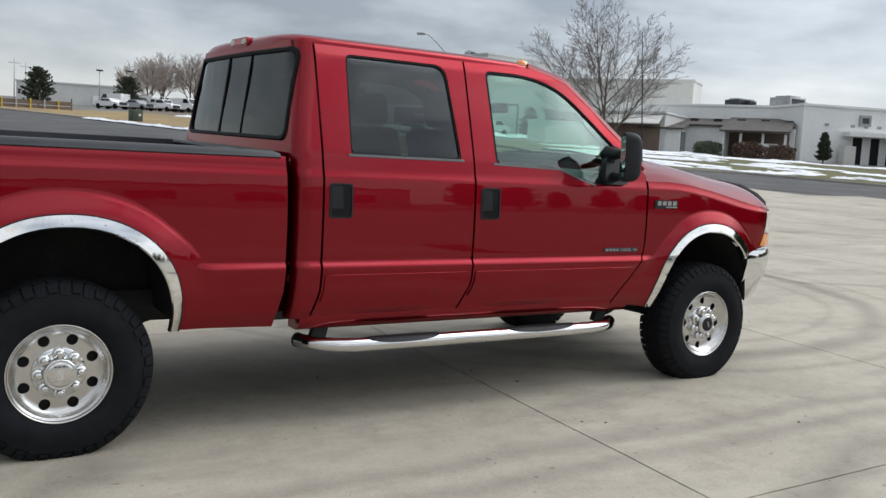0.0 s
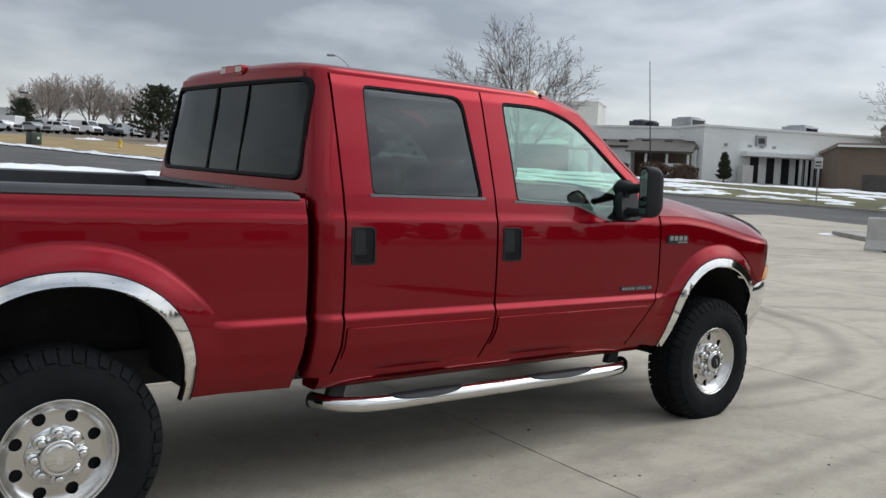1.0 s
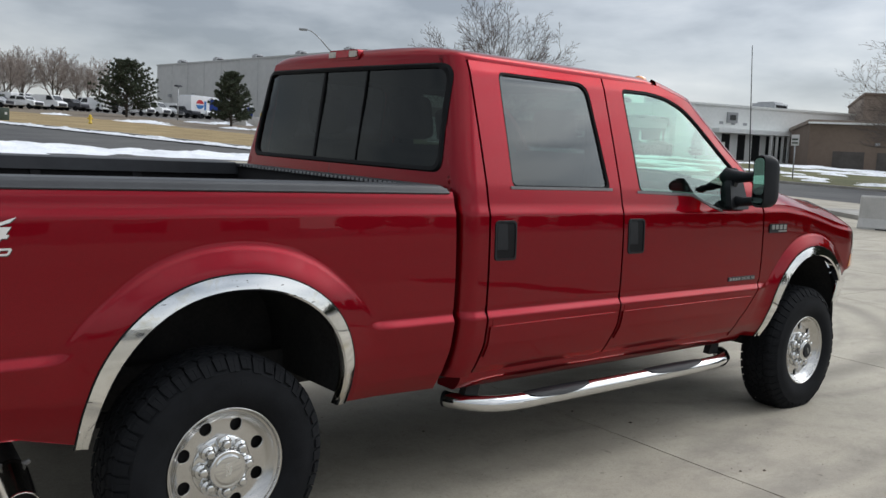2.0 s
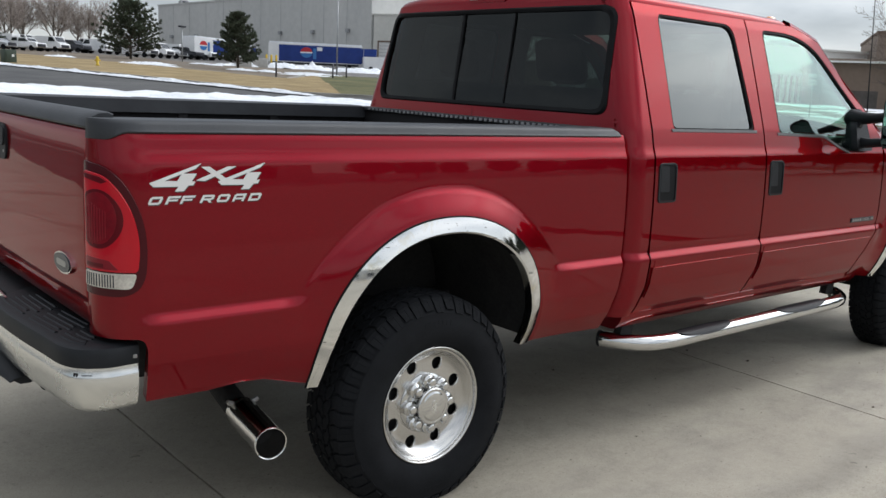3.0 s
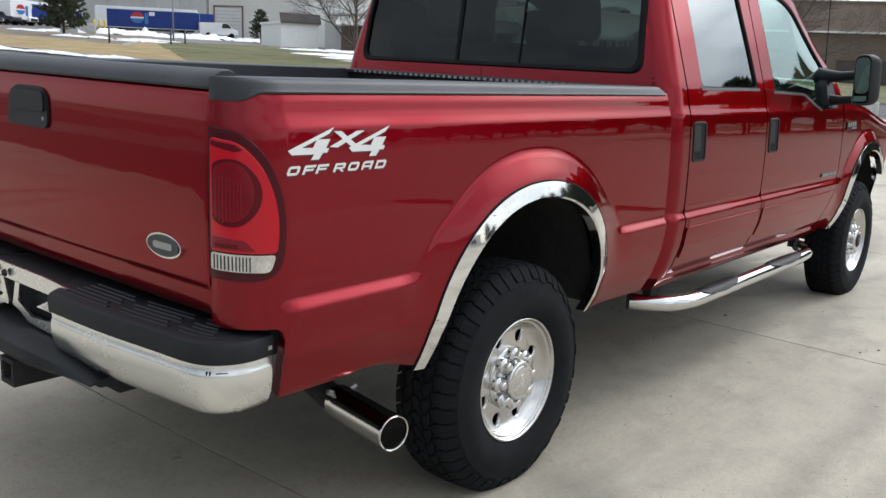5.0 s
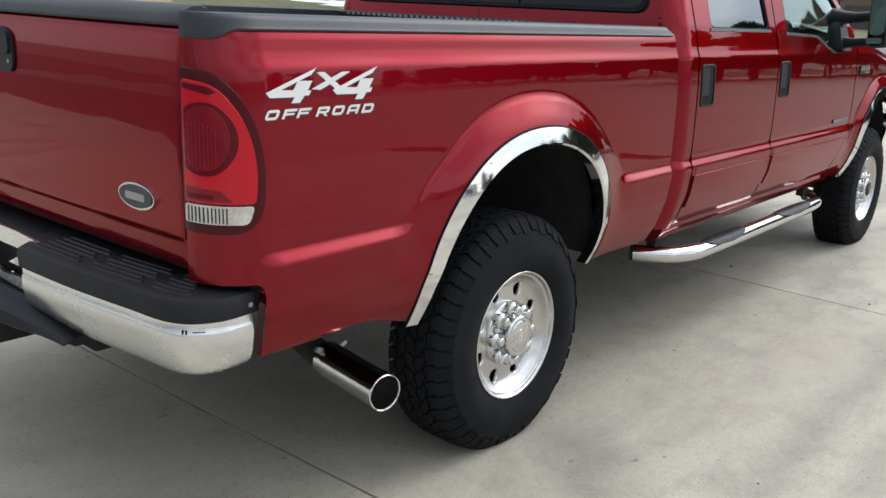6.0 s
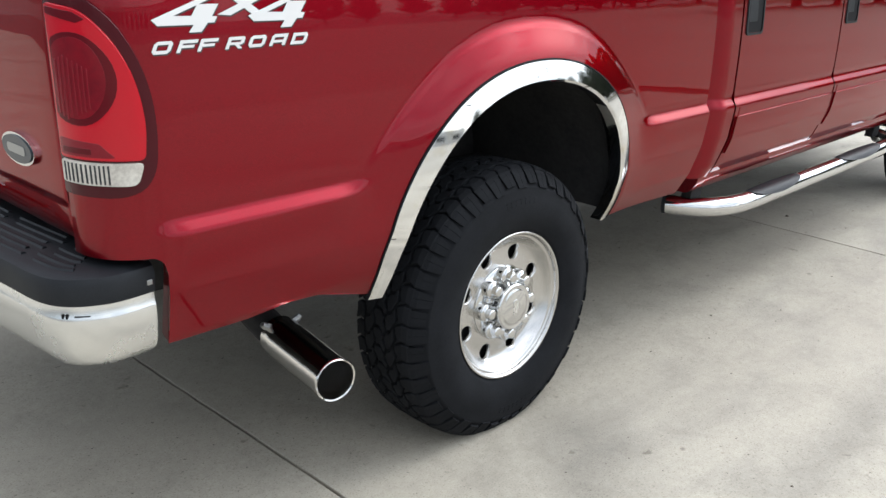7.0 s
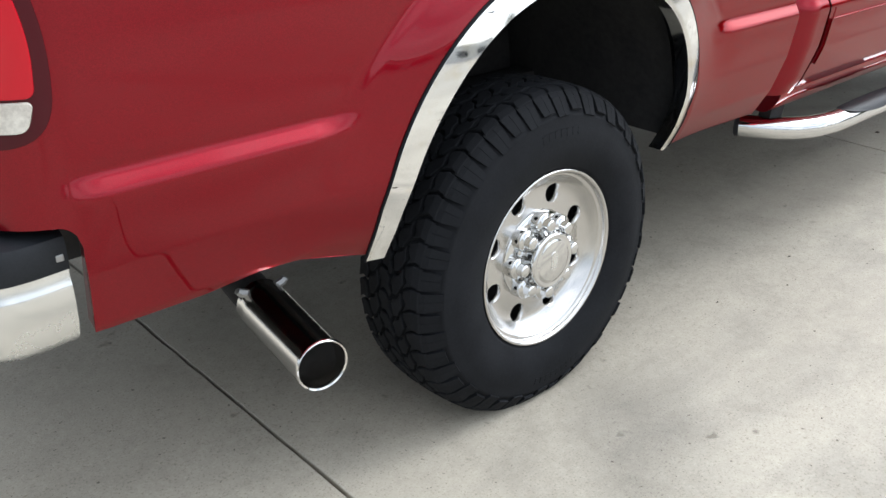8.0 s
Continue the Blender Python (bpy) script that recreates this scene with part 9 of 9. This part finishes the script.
        boxed("board", (0.06, -0.03, 0.55), (1.25, 0.03, 0.95), BROWN_WALL, t)
        boxed("board", (0.06, -0.03, 0.15), (1.25, 0.03, 0.45), BROWN_WALL, t)
    for az, h in ((83.9, 7.6), (83.3, 7.0)):
        q = spot(az, 190)
        t = thing("utility_pole", (q.x, q.y, ground_z(q.x, q.y)), 10, "distant grey utility pole with a cross arm", "pole", "utility poles")
        ob_from("pole", *tube([(0, 0, -0.1), (0, 0, h)], [0.11, 0.07], 8), GALV, t)
        boxed("cross_arm", (-1.1, -0.05, h - 1.0), (1.1, 0.05, h - 0.9), GALV, t)


build_furniture()


def build_debris():
    """Leaf bits and pebbles strewn over the concrete."""
    rnd = random.Random(77)
    v, f = [], []
    for k in range(420):
        x, y = rnd.uniform(-1.2, 9.0), rnd.uniform(-2.6, 2.2) if rnd.random() < 0.75 else rnd.uniform(2.2, 8.0)
        r = rnd.uniform(0.002, 0.007) if rnd.random() < 0.9 else rnd.uniform(0.008, 0.016)
        z = ground_z(x, y) + 0.001
        o, m = len(v), 5
        for i in range(m):
            t = 2 * math.pi * i / m + rnd.uniform(-0.4, 0.4)
            q = r * rnd.uniform(0.6, 1.2)
            v.append((x + q * math.cos(t), y + q * math.sin(t) * 0.7, z))
        v.append((x, y, z + r * 0.45))
        f += [(o + i, o + (i + 1) % m, o + m) for i in range(m)]
    tagged(ob_from("debris", v, f, DEBRIS, None, "", False), "dark leaf bits and pebbles scattered on the concrete", "debris", "", "stuff")


build_debris()


# ---------------------------------------------------------------- concrete slabs
def build_slabs():
    xj = [(-6.7, 0.0), (-3.62, 0.0), (-0.587, 0.006), (2.448, 0.075), (5.62, 0.12), (8.9, 0.08), (12.2, 0.0), (15.6, 0.0), (19.0, 0.0), (22.6, 0.0), (26.2, 0.0), (29.8, 0.0), (33.4, 0.0)]
    yj = [-5.5, -1.585, 2.34, 6.265, 10.2, 14.1, 18.0, 22.0, 26.0, 30.0]
    g, drop = 0.0046, 0.002
    sheet("joint_filler", [(-6.6, -5.4), (9, -5.4)], [(-6.6, 10), (9, 10)], 16, TAR, -0.016, "dark filler in the joints between the slabs", "joint filler", across=16)
    lot = thing("lot_slabs", (0, 0, 0), 0, "pale stained concrete slabs of the parking lot", "pavement", "", "structure")
    rnd = random.Random(3)

    def inside(x, y):
        return x < LOT_EDGE(y)
    for i in range(len(xj) - 1):
        for j in range(len(yj) - 1):
            cs = []
            for a, b in ((i, j), (i + 1, j), (i + 1, j + 1), (i, j + 1)):
                x = xj[a][0] + xj[a][1] * yj[b]
                cs.append(Vector((x, yj[b], 0)))
            cx, cy = sum(c.x for c in cs) / 4, sum(c.y for c in cs) / 4
            if not inside(cx, cy) or (cy < -1.6 and cx > 5.5):
                continue
            dz = rnd.uniform(-0.0015, 0.0015)
            v, rim = [], []
            for q in range(4):
                a, b = cs[q], cs[(q + 1) % 4]
                steps = max(1, int((b - a).length / 0.07)) if abs(cx) < 9 and abs(cy) < 6 else 1
                rim += [(a.lerp(b, k / steps), q, k == 0) for k in range(steps)]
            for off, zz in ((0.0, -0.028), (0.0, -drop), (0.0014, 0.0)):
                for c, q, corner in rim:
                    # the saw cut wanders a little and its edges are chipped
                    wob = 0.006 * noise.noise(Vector((c.x * 1.7, c.y * 1.7, 4.0))) + 0.002 * noise.noise(Vector((c.x * 9, c.y * 9, 1.0)))
                    half = g * (1.0 + 0.55 * noise.noise(Vector((c.x * 14 + cx, c.y * 14 + cy, 7.0)))) + off
                    d = Vector((0, 0, 0))
                    if q in (0, 2) or corner:
                        d.y = math.copysign(half, cy - c.y) + wob
                    if q in (1, 3) or corner:
                        d.x = math.copysign(half, cx - c.x) + wob
                    p = c + d
                    v.append((p.x, p.y, ground_z(p.x, p.y) + zz + dz))
            m = len(rim)
            f = [tuple(range(2 * m, 3 * m))] + [(k * m + q, k * m + (q + 1) % m, (k + 1) * m + (q + 1) % m, (k + 1) * m + q) for k in (0, 1) for q in range(m)]
            ob_from("slab", v, f, CONCRETE, lot, "", False)


def LOT_EDGE(y):
    return float(np.interp(y, [-40, 8, 14, 20, 26, 29, 32], [37, 36, 34, 31, 24, 17, 4]))


build_slabs()
